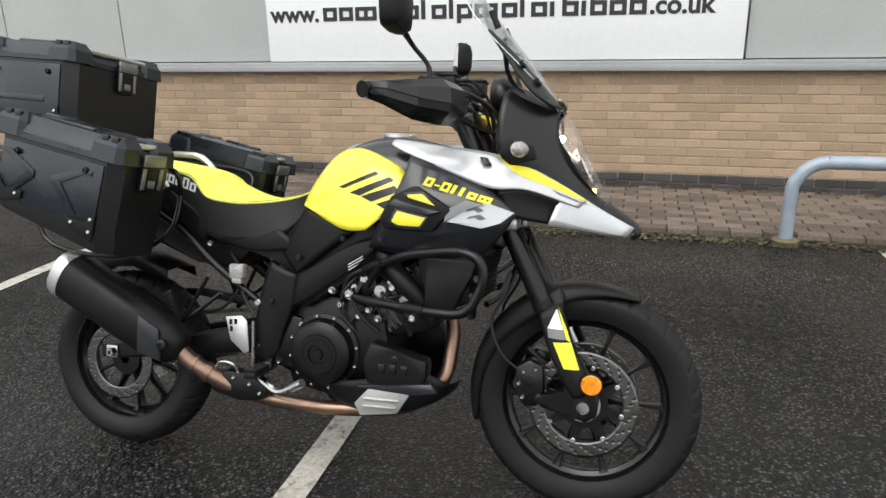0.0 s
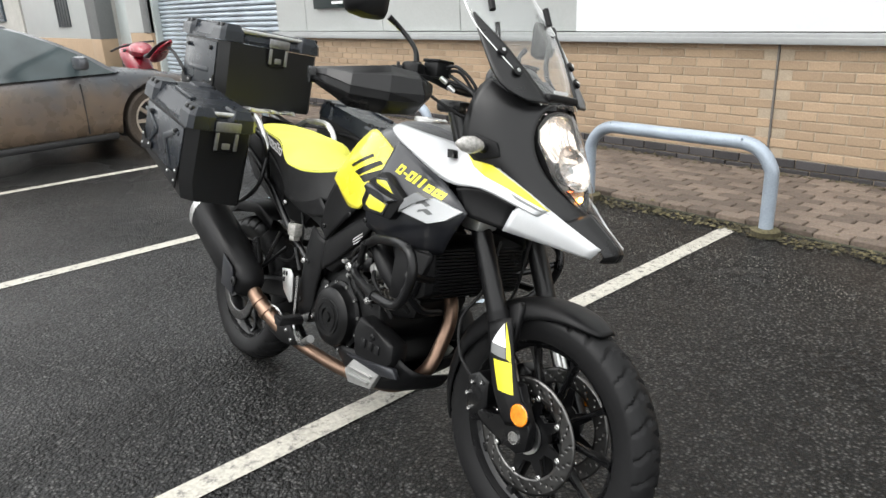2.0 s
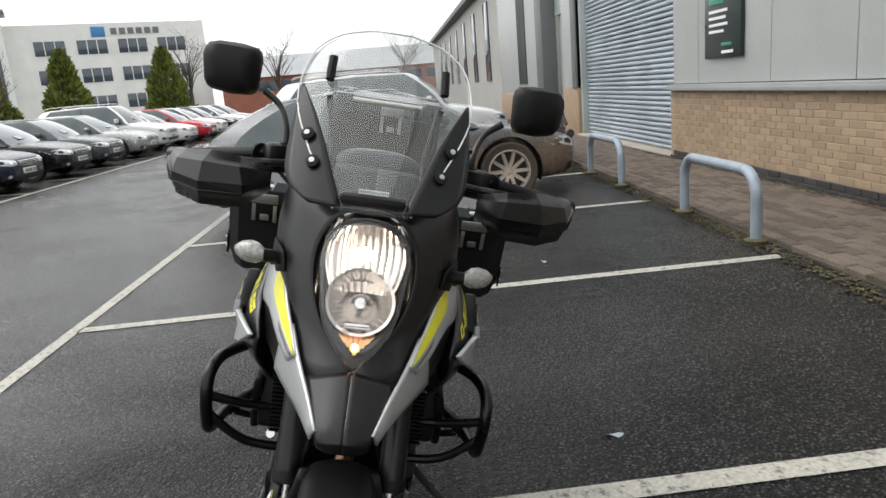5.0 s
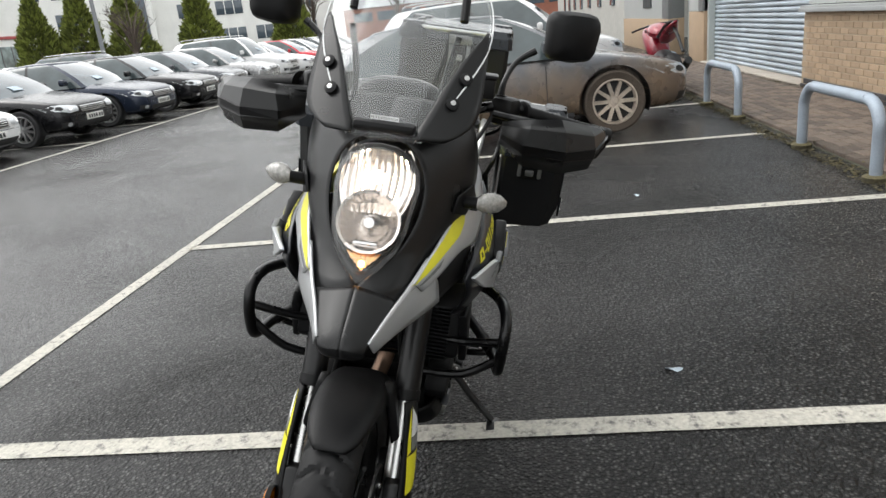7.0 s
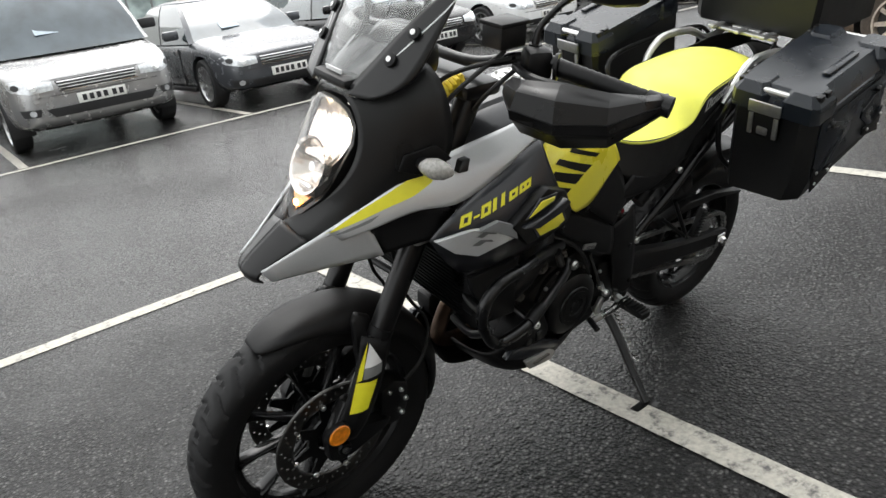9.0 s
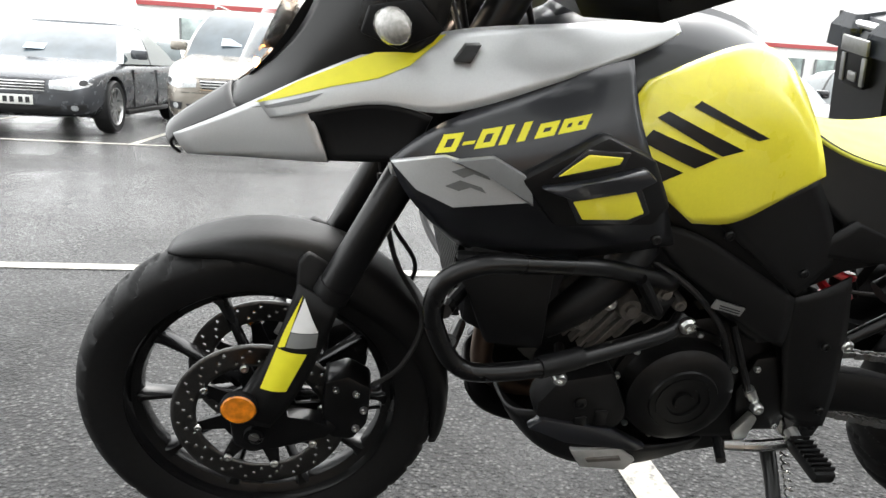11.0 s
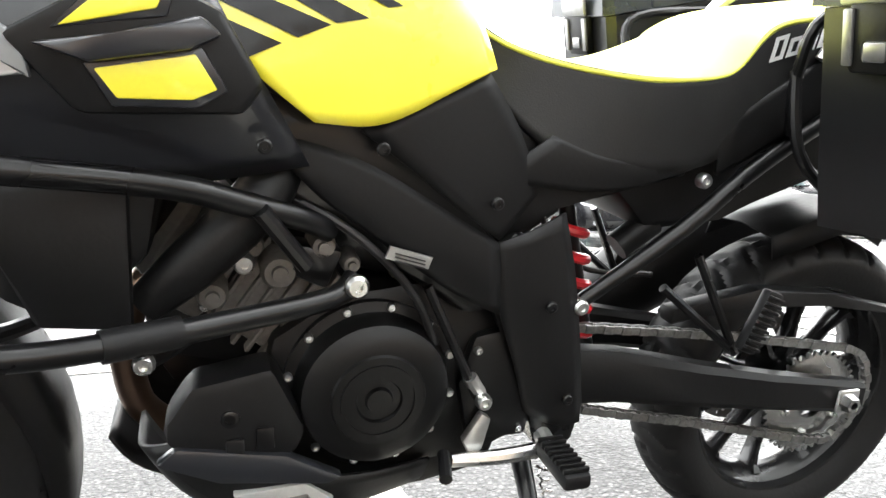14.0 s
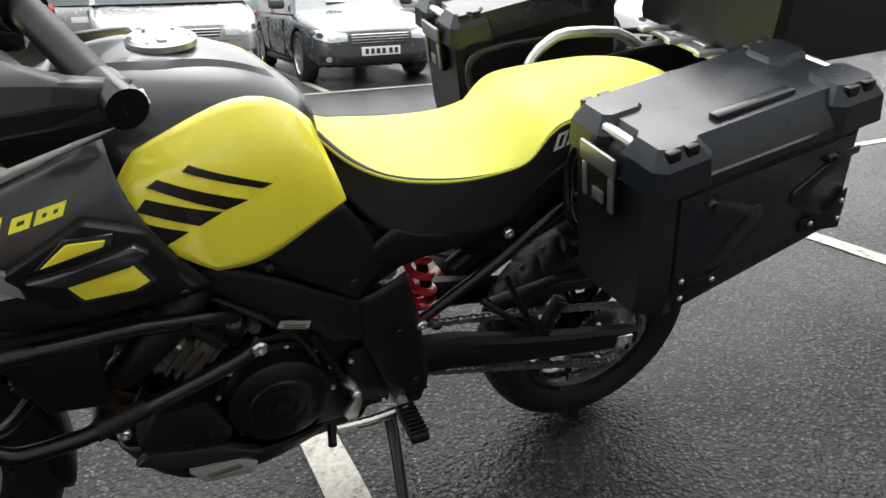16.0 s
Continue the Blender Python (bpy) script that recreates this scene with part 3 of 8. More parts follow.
def car(m, shape, body, label, spokes=5, tone=None, chrome=True, card=True, group="parked cars", ww=0.325, tyre=None):
    """A parked car with its nose towards +x of the pose m: a lower body with cut arches, and a glazed cabin with pillars and roof."""
    S = SHAPES[shape]
    L, W, H, hs = S["L"], S["W"], S["H"], S["k"]
    ob = thing("car", label, "car", group, m)
    xf = L * 0.5 - S["nose"]
    xr = xf - S["base"]
    zb = 0.19 * hs
    c0, c1, c2, c3 = (L * (0.5 - c) for c in S["cabin"])
    bm = bmesh.new()
    rings = []
    for s, zt, low, wd in LOWER:
        x, hw, zt, low = L * (0.5 - s), W / 2 * wd, zt * hs, low * hs
        zs = min(zt - 0.05, 0.80 * hs)
        half = [(0, low), (hw * 0.80, low), (hw * 0.95, low + 0.06), (hw, low + 0.22), (hw * 0.985, zs - 0.10), (hw * 0.975, zs - 0.02), (hw * 0.92, zs + (zt - zs) * 0.55), (hw * 0.78, zt - 0.008), (hw * 0.4, zt), (0, zt + 0.008)]
        rings.append([(x, y, z) for y, z in half] + [(x, -y, z) for y, z in half[-2:0:-1]])
    loft(bm, rings)
    shell = part("body", bm, body, ob, angle=50)
    sub = shell.modifiers.new("round", "SUBSURF")
    sub.levels = sub.render_levels = 2
    cut = bmesh.new()
    for x in (xf, xr):
        for s in (1, -1):
            lathe(cut, [(ww + 0.055, -0.27), (ww + 0.055, 0.2)], 36, Matrix.Translation((x, s * W / 2, ww)) @ Matrix.Rotation(radians(-90 * s), 4, "X"))
    cutter = part("cutter", cut, DARK_TRIM, ob)
    bo = shell.modifiers.new("arch", "BOOLEAN")
    bo.operation, bo.solver, bo.object = "DIFFERENCE", "EXACT", cutter
    dg = bpy.context.evaluated_depsgraph_get()
    shaped = bpy.data.meshes.new_from_object(shell.evaluated_get(dg))
    shell.modifiers.clear()
    shell.data = shaped
    shaped.set_sharp_from_angle(angle=radians(40))
    bpy.data.objects.remove(cutter)
    for x in (xf, xr):
        for s in (1, -1):
            bm = bmesh.new()
            arc = [(x + (ww + 0.054) * math.cos(a), ww + (ww + 0.054) * math.sin(a)) for a in np.linspace(-0.35, math.pi + 0.35, 20)]
            loft(bm, [[(u, s * (W / 2 - d), z) for u, z in arc] for d in (0.035, 0.27)], caps=False, closed=False)
            part("wheel_well", bm, DARK_TRIM, ob)
    # cabin: plan rings from belt to roof edge; segments of a ring are screen, pillars and windows
    belt, top = 0.915 * hs, H - 0.045
    def plan(u):
        v, w = u ** 1.25 if u > 0 else u, u ** 1.5 if u > 0 else u
        xa, xb = c0 + (c1 - c0) * v, c3 + (c2 - c3) * w
        hw = W / 2 * (0.925 - 0.17 * u - 0.10 * u * abs(u))
        z = belt + (top - belt) * (1 - (1 - u) ** 1.22 if u > 0 else u)
        bow = 0.16 * (1 - 0.45 * u)
        mid = xa + (xb - xa) * (0.42 if shape != "van" else 0.3)
        half = [(xa + bow, 0, z), (xa + bow * 0.75, hw * 0.5, z), (xa + 0.0, hw * 0.93, z), (xa - 0.08, hw, z), (mid + 0.03, hw * 1.012, z), (mid - 0.03, hw * 1.012, z), (xb + (0.34 if shape != "saloon" else 0.22), hw * 0.985, z), (xb + 0.03, hw * 0.86, z), (xb - 0.05, hw * 0.45, z), (xb - 0.065, 0, z)]
        return half + [(x, -y, z) for x, y, z in half[-2:0:-1]]
    levels = [plan(u) for u in (-0.12, 0.0, 0.2, 0.4, 0.6, 0.8, 0.93, 1.0)]
    mid_x, reach = (c1 + c2) / 2 + 0.25, (c1 - c2) / 2 + 0.25
    levels = [[(x, y, z - 0.055 * ((x - mid_x) / reach) ** 2 * max(0.0, (z - belt) / (top - belt))) for x, y, z in ring] for ring in levels]
    kinds = ["windscreen", "windscreen", "pillar", "side_window", "pillar", "rear_side_window", "pillar", "rear_window", "rear_window"]
    n = len(levels[0])
    made = {}
    for seg in range(n):
        j = seg if seg < 9 else n - 1 - seg
        key = (kinds[j], j if kinds[j] not in ("windscreen", "rear_window") else 0, seg < 9 if kinds[j] not in ("windscreen", "rear_window") else True)
        made.setdefault(key, []).append(seg)
    for (kind, j, left), segs in made.items():
        bm = bmesh.new()
        glass = kind != "pillar"
        for seg in segs:
            for lo, hi in zip(levels, levels[1:]):
                q = [Vector(lo[seg]), Vector(lo[(seg + 1) % n]), Vector(hi[(seg + 1) % n]), Vector(hi[seg])]
                bm.faces.new([bm.verts.new(v) for v in q])
        black = kind == "pillar" and j == 4
        part(kind, bm, (SCREEN_GLASS if kind == "windscreen" else CAR_GLASS) if glass else (DARK_TRIM if black else body), ob, "car glass with sky light put in its colour" if glass else "", 60)
    bm = bmesh.new()
    cx = (c1 + c2) / 2
    edge = levels[-1]
    roof = [[(cx + (x - cx) * g, y * g, z + dz) for x, y, z in edge] for g, dz in ((1.004, -0.035), (1.006, 0.0), (0.985, 0.018), (0.90, 0.032), (0.6, 0.043), (0.2, 0.046))]
    loft(bm, roof, caps=False)
    bm.faces.new([bm.verts.new(p) for p in roof[-1]])
    part("roof", bm, body, ob, angle=50)
    if shape in ("suv", "van"):
        for s in (1, -1):
            bm = bmesh.new()
            tube(bm, [(c1 - 0.15, s * W * 0.315, top + 0.03), (c1 - 0.35, s * W * 0.318, top + 0.085), (c2 + 0.4, s * W * 0.318, top + 0.085), (c2 + 0.15, s * W * 0.315, top + 0.03)], 0.014, 8, 4)
            part("roof_rail", bm, ALLOY, ob)
    hull = BVHTree.FromPolygons([v.co for v in shaped.vertices], [tuple(p.vertices) for p in shaped.polygons])

    def pressed(name, outline, material, parent, label="", lift=0.008):
        """A thin lamp or grille shape of (y, z), pressed backwards onto the nose."""
        nose_bm = bmesh.new()
        nose_bm.faces.new([nose_bm.verts.new((0, y, z)) for y, z in outline])
        bmesh.ops.triangulate(nose_bm, faces=nose_bm.faces[:])
        for _ in range(3):
            wide = [e for e in nose_bm.edges if e.calc_length() > 0.07]
            if not wide:
                break
            bmesh.ops.subdivide_edges(nose_bm, edges=wide, cuts=1)
            bmesh.ops.triangulate(nose_bm, faces=nose_bm.faces[:])
        for v in nose_bm.verts:
            hit = hull.ray_cast(Vector((4, v.co.y, v.co.z)), Vector((-1, 0, 0)))[0]
            v.co.x = (hit.x if hit else L / 2 - 0.3) + lift
        return part(name, nose_bm, material, parent, label, 60)

    t, rim, back = wheel_meshes(ww, spokes, tone or ALLOY, tyre or TYRE)
    for x in (xf, xr):
        for s in (1, -1):
            wh = new("wheel", t)
            wh.parent = ob
            wh.matrix_basis = Matrix.Translation((x, s * (W / 2 - 0.118), ww)) @ (Matrix() if s < 0 else Matrix.Rotation(math.pi, 4, "Z"))
            for nm, me in (("rim", rim), ("brake_backing", back)):
                o = new(nm, me)
                o.parent = wh
    xn = L / 2
    for s in (1, -1):
        zc = 0.60 * hs
        lampy = pressed("headlight", [(s * W * 0.24, zc - 0.055), (s * W * 0.24, zc + 0.035), (s * W * 0.40, zc + 0.085), (s * W * 0.475, zc + 0.085), (s * W * 0.465, zc - 0.01), (s * W * 0.36, zc - 0.07)], LAMP_GLASS, ob, "clear headlight")
        pressed("lamp_eye", [(s * W * 0.34 + 0.045 * math.cos(a), zc + 0.005 + 0.045 * math.sin(a)) for a in (2 * math.pi * q / 10 for q in range(10))], CHROME, lampy, "", 0.012)
        pressed("lamp_eye", [(s * W * 0.42 + 0.035 * math.cos(a), zc + 0.02 + 0.035 * math.sin(a)) for a in (2 * math.pi * q / 10 for q in range(10))], DARK_TRIM, lampy, "", 0.012)
        bm = bmesh.new()
        xm = c0 + (c1 - c0) * 0.30 - 0.10
        box(bm, (xm, s * (W / 2 + 0.06), belt + 0.075), (0.10, 0.22, 0.13), 0.035)
        part("door_mirror", bm, body if shape != "van" else DARK_TRIM, ob)
        bm = bmesh.new()
        rear_lamp = [(-xn + 0.03, 0.28), (-xn + 0.05, 0.38), (-xn + 0.13, 0.445), (-xn + 0.30, 0.482)]
        loft(bm, [[(x + dx, s * (W * y + 0.012), z) for x, y in rear_lamp] for z, dx in ((0.74 * hs, -0.03), (0.79 * hs, -0.04), (0.88 * hs, -0.02))], caps=False, closed=False)
        part("tail_light", bm, RED_LAMP, ob, "red tail light", 50, [("SOLIDIFY", 0.02)])
        vent = pressed("fog_vent", [(s * W * 0.33, zc - 0.235), (s * W * 0.43, zc - 0.225), (s * W * 0.42, zc - 0.31), (s * W * 0.34, zc - 0.315)], DARK_TRIM, ob)
        pressed("fog_light", [(s * W * 0.375 + 0.035 * math.cos(a), zc - 0.27 + 0.035 * math.sin(a)) for a in (2 * math.pi * q / 8 for q in range(8))], LAMP_GLASS, vent, "", 0.014)
        bm = bmesh.new()
        x0 = c1 + (c2 - c1) * 0.12
        box(bm, (x0 - 0.32, s * (W / 2 * 0.985), 0.75 * hs), (0.17, 0.03, 0.024), 0.008)
        part("door_handle", bm, body, ob)
        for xs in (x0 + 0.62, x0 - 0.45):
            bm = bmesh.new()
            box(bm, (xs, s * (W / 2 * 0.984), 0.54 * hs), (0.008, 0.024, 0.50 * hs))
            part("door_gap", bm, DARK_TRIM, ob)
        bm = bmesh.new()
        box(bm, ((xf + xr) / 2, s * (W / 2 * 0.955), zb + 0.04), (S["base"] - 0.9, 0.06, 0.07), 0.02)
        part("sill_trim", bm, DARK_TRIM, ob)
    zc = 0.60 * hs
    grille = pressed("grille", [(-W * 0.225, zc + 0.035), (W * 0.225, zc + 0.035), (W * 0.20, zc - 0.085), (-W * 0.20, zc - 0.085)], DARK_TRIM, ob)
    for k in range(4):
        z = zc + 0.025 - 0.033 * k
        pressed("grille_bar", [(-W * 0.215, z), (W * 0.215, z), (W * 0.215, z - 0.012), (-W * 0.215, z - 0.012)], CHROME if chrome else DARK_TRIM, grille, "", 0.014)
    pressed("lower_grille", [(-W * 0.31, zc - 0.25), (W * 0.31, zc - 0.25), (W * 0.27, zc - 0.345), (-W * 0.27, zc - 0.345)], DARK_TRIM, ob)
    pressed("bonnet_gap", [(-W * 0.24, zc + 0.052), (W * 0.24, zc + 0.052), (W * 0.24, zc + 0.044), (-W * 0.24, zc + 0.044)], DARK_TRIM, ob, "", 0.003)
    # dark strip draws the shade of a bumper crease; the body has no fold
    pressed("bumper_crease", [(-W * 0.44, zc - 0.115), (W * 0.44, zc - 0.115), (W * 0.44, zc - 0.123), (-W * 0.44, zc - 0.123)], DARK_TRIM, ob, "", 0.003)
    hit = hull.ray_cast(Vector((4, 0, zc - 0.19)), Vector((-1, 0, 0)))[0]
    xp = hit.x if hit else xn
    bm = bmesh.new()
    box(bm, (xp + 0.008, 0, zc - 0.19), (0.012, 0.52, 0.11), 0.004)
    plate = part("number_plate", bm, PLATE, ob, "white number plate with plain dark bars")
    for k in range(6):
        bm = bmesh.new()
        box(bm, (xp + 0.016, -0.19 + 0.075 * k + (0.02 if k > 3 else 0), zc - 0.19), (0.004, 0.045, 0.065))
        part("plate_bar", bm, SIGN_BLACK, plate)
    bm = bmesh.new()
    box(bm, (-xn - 0.004, 0, 0.62 * hs), (0.012, 0.52, 0.11), 0.004)
    part("rear_plate", bm, PLATE, ob)
    if card:
        bm = bmesh.new()
        a, b = Vector(levels[1][0]), Vector(levels[-1][0])
        p = a.lerp(b, 0.14) + Vector((0.02, -0.35, 0.012))
        d = (b - a).normalized() * 0.15
        sheet(bm, [p, p + Vector((0, 0.26, 0)), p + Vector((0, 0.26, 0)) + d, p + d], (0.004, 0, 0.004))
        part("windscreen_card", bm, PAPER, ob, "pale price card behind windscreen")
    return ob


DUSTY_TYRE = mat("dusty_brown_tyre", (0.075, 0.058, 0.045), 0.85, var=0.25, grain=50, stain=0.3)
DARK_WHEEL = mat("dirty_alloy", (0.50, 0.43, 0.36), 0.45, metal=0.5, var=0.2, grain=60, stain=0.3)
car(pose(-5.96, 0.20, 0, 0, 0, 95), "coupe", muddy_paint(), "grey hatchback with brown road dirt parked nose to the kerb", 10, DARK_WHEEL, False, False, "cars by the building", 0.34, DUSTY_TYRE)
car(pose(-10.9, 0.2, 0, 0, 0, 90), "suv", paint("white_paint", (0.75, 0.75, 0.75), 0), "white car parked nose to the kerb by the shutter", 5, None, False, False, "cars by the building")

# the far row, noses to the aisle
BLACK_P, NAVY_P, GREY_P, SILVER_P, WHITE_P, RED_P, BEIGE_P = (paint(*a) for a in (("black_car_paint", (0.012, 0.012, 0.014)), ("navy_car_paint", (0.02, 0.028, 0.05)), ("grey_car_paint", (0.09, 0.095, 0.105)), ("silver_car_paint", (0.42, 0.42, 0.42), 0.6), ("white_car_paint", (0.78, 0.78, 0.78), 0.0), ("red_car_paint", (0.5, 0.015, 0.03), 0.1), ("beige_metallic_paint", (0.36, 0.33, 0.29), 0.55)))
ROW = [(8.0, "saloon", SILVER_P, "silver"), (5.35, "saloon", GREY_P, "dark grey"), (2.85, "suv", BEIGE_P, "beige metallic"), (0.3, "van", SILVER_P, "grey silver"), (-2.05, "hatch", GREY_P, "dark grey"), (-4.6, "saloon", BLACK_P, "black"),
       (-7.1, "saloon", WHITE_P, "white"), (-9.7, "saloon", BLACK_P, "black"), (-12.2, "saloon", NAVY_P, "dark navy"), (-14.8, "saloon", BLACK_P, "black"), (-17.3, "hatch", GREY_P, "grey"), (-19.9, "hatch", SILVER_P, "silver"),
       (-22.4, "suv", WHITE_P, "white"), (-25.0, "hatch", WHITE_P, "white"), (-27.5, "hatch", RED_P, "red"), (-30.1, "hatch", WHITE_P, "white"), (-32.6, "saloon", BLACK_P, "black"), (-35.2, "hatch", WHITE_P, "white"), (-37.7, "hatch", SILVER_P, "silver")]
for x, shape, p, tone in ROW:
    y = -7.3 - SHAPES[shape]["L"] / 2 + random.uniform(-0.15, 0.1)
    car(pose(x, y, 0, 0, 0, 90 + random.uniform(-1, 1)), shape, p, f"{tone} car parked nose out in the far row")
for k, (x, shape, p, tone) in enumerate([(6.0, "hatch", WHITE_P, "white"), (1.5, "suv", SILVER_P, "silver"), (-4.0, "hatch", WHITE_P, "white"), (-7.0, "suv", SILVER_P, "silver"), (-13.0, "saloon", GREY_P, "grey"), (-17.0, "suv", BLACK_P, "black"), (-20.0, "hatch", WHITE_P, "white"), (-24.0, "suv", GREY_P, "grey")]):
    car(pose(x, -17.2, 0, 0, 0, -90), shape, p, f"{tone} car parked in the row behind", card=False, group="back row of cars")

# ---- distance ----
office = thing("office_block", "white two-storey office with dark windows and tower", "building", kind="structure")
OX, OY = -88.0, -41.9
om = pose(OX, OY, 0, 0, 0, 25.0)
office.matrix_basis = om
bm = bmesh.new()
box(bm, (-4, -9, 6.3), (8, 58, 12.6))
part("wall", bm, OFFICE, office)
bm = bmesh.new()
box(bm, (0.6, -5.2, 6.9), (3.2, 4.4, 13.8))
part("tower", bm, OFFICE, office)
bm = bmesh.new()
box(bm, (0.6, -5.2, 13.9), (4.0, 5.6, 0.5), 0.05)
part("tower_roof", bm, CLAD_DARK, office)
for k in range(2):
    bm = bmesh.new()
    box(bm, (2.22, -6.1 + 1.8 * k, 6.9), (0.15, 1.2, 9.6))
    part("tower_window", bm, WINDOW, office)
for z in (3.0, 6.4, 9.8):
    for k in range(12):
        y = -36.0 + 4.7 * k
        if abs(y + 5.2) < 4:
            continue
        bm = bmesh.new()
        box(bm, (0.0, y, z), (0.14, 3.5, 1.7), 0.02)
        w = part("window", bm, WINDOW, office)
        for dy in (-1.75, -0.58, 0.58, 1.75):
            bm = bmesh.new()
            box(bm, (0.08, y + dy, z), (0.08, 0.1, 1.75))
            part("window_frame", bm, OFFICE, w)
for k in range(6):
    bm = bmesh.new()
    box(bm, (0.05, 9.0 + 1.0 * k, 11.6), (0.1, 0.7, 0.75))
    part("sign_shape", bm, CLAD_DARK, office, "plain dark letter shape")
bm = bmesh.new()
box(bm, (0.06, 7.2, 11.6), (0.1, 1.6, 1.2), 0.04)
part("sign_emblem", bm, SIGN_BLUE, office)

show_room = thing("showroom", "white showroom with a glazed front and red band", "building", m=pose(-18, -40, 0), kind="structure")
bm = bmesh.new()
box(bm, (0, 0, 3.4), (60, 10, 6.8))
part("wall", bm, OFFICE, show_room)
bm = bmesh.new()
box(bm, (0, 5.06, 3.6), (60, 0.1, 0.2))
part("red_band", bm, mat("red_band_paint", (0.38, 0.06, 0.06), 0.5, var=0.05, grain=10), show_room)
for k in range(14):
    bm = bmesh.new()
    box(bm, (-27 + 4.1 * k, 5.06, 1.7), (3.4, 0.1, 2.6))
    w = part("window", bm, SHOW_GLASS, show_room, "showroom pane with pale reflections put in its colour")
    for dy in (-1.7, -0.57, 0.57, 1.7):
        bm = bmesh.new()
        box(bm, (-27 + 4.1 * k + dy, 5.13, 1.7), (0.09, 0.06, 2.6))
        part("glazing_bar", bm, CLAD_DARK, w)

brick_block = thing("brick_office", "low red brick block with rows of white windows", "building", m=pose(-95, -6, 0, 0, 0, 0), kind="structure")
bm = bmesh.new()
box(bm, (0, 0, 2.2), (10, 30, 4.4))
part("wall", bm, RED_BRICK, brick_block)
bm = bmesh.new()
loft(bm, [[(5.4, y, 4.4), (0, y, 7.2), (-5.4, y, 4.4)] for y in (-15.4, 15.4)])
part("roof", bm, ROOF_GREY, brick_block)
for k in range(9):
    bm = bmesh.new()
    box(bm, (5.05, -12.5 + 3.1 * k, 3.3), (0.1, 2.5, 1.1))
    part("window", bm, WINDOW, brick_block)


def conifer(x, y, h, r):
    ob = thing("conifer", "clipped conical green conifer with uneven outline", "tree", "conifers", pose(x, y, 0))
    bm = bmesh.new()
    tube(bm, [(0, 0, 0), (0.02, 0, h * 0.5), (0, 0, h * 0.92)], [0.14, 0.1, 0.03], 8, 3)
    part("trunk", bm, BARK, ob)
    verts, faces = [], []
    rng = random.Random(int(x * 10 + y))
    for k in range(3800):
        z = h * (0.06 + 0.94 * rng.random() ** 1.25)
        rad = r * max(0.03, (1 - z / h) ** 0.75) * (0.72 + 0.33 * rng.random()) * (1 + 0.12 * math.sin(3 * z + x))
        a = rng.random() * 2 * math.pi
        c = Vector((rad * math.cos(a), rad * math.sin(a), z))
        out = Vector((math.cos(a), math.sin(a), 0.9)).normalized()
        side = out.orthogonal().normalized()
        side = Matrix.Rotation(rng.random() * 6.28, 3, out) @ side
        s = 0.16 + 0.16 * rng.random()
        i = len(verts)
        verts += [c - side * s * 0.5, c + side * s * 0.5, c + out * s * 1.3]
        faces.append((i, i + 1, i + 2))
    me = bpy.data.meshes.new("crown")
    me.from_pydata([tuple(v) for v in verts], [], faces)
    me.materials.append(LEAF)
    crown = new("crown", me)
    crown.parent = ob
    return ob


for x, y, h, r in [(2.6 + 50 * math.cos(radians(a)), 0.4 + 50 * math.sin(radians(a)), h, 1.75) for a, h in ((-148.3, 5.6), (-151.4, 5.4), (-156.3, 5.4), (-163.0, 5.2), (-145.5, 5.2))]:
    conifer(x, y, h, r)


def bare_tree(x, y, h, seed):
    ob = thing("bare_tree", "leafless winter tree with fine twigs", "tree", "bare trees", pose(x, y, 0))
    rng = random.Random(seed)
    bm = bmesh.new()
    tube(bm, [(0, 0, 0), (0.05, 0, h * 0.3), (0, 0.05, h * 0.55)], [0.16, 0.12, 0.08], 7, 3)
    part("trunk", bm, BARK, ob)
    bm = bmesh.new()
    for k in range(22):
        a, z = rng.random() * 6.28, h * (0.25 + 0.3 * rng.random())
        up, ln = 0.6 + 0.5 * rng.random(), h * (0.3 + 0.25 * rng.random())
        tip = Vector((math.cos(a) * ln * 0.6, math.sin(a) * ln * 0.6, z + ln * up))
        mid = Vector((math.cos(a) * ln * 0.25, math.sin(a) * ln * 0.25, z + ln * 0.5))
        tube(bm, [(0, 0, z), mid, tip], [0.05, 0.03, 0.008], 4, 3)
        for q in range(5):
            d = Vector((rng.uniform(-1, 1), rng.uniform(-1, 1), rng.uniform(0.3, 1))) * ln * 0.3
            s = mid.lerp(tip, rng.random())
            tube(bm, [s, s + d * 0.5, s + d], [0.014, 0.01, 0.005], 3, 1)
    part("branch_crown", bm, BARK, ob)["kind"] = "stuff"


for k, (x, y, h) in enumerate([(-36, -20.5, 5), (-50, -14, 6.5), (-58, -9, 7), (-75, 2, 8)]):
    bare_tree(x, y, h, k)

post = thing("lamp_post", "tall grey steel lamp post with two heads", "street lamp", m=pose(-29.5, -18.6, 0))
bm = bmesh.new()
tube(bm, [(0, 0, 0), (0, 0, 4), (0, 0, 9)], [0.11, 0.09, 0.06], 10, 2)
part("pole", bm, STEEL_POST, post)
for s in (1, -1):
    bm = bmesh.new()
    box(bm, (0, s * 0.5, 9.0), (0.3, 0.8, 0.14), 0.04)
    part("lamp_head", bm, STEEL_POST, post)


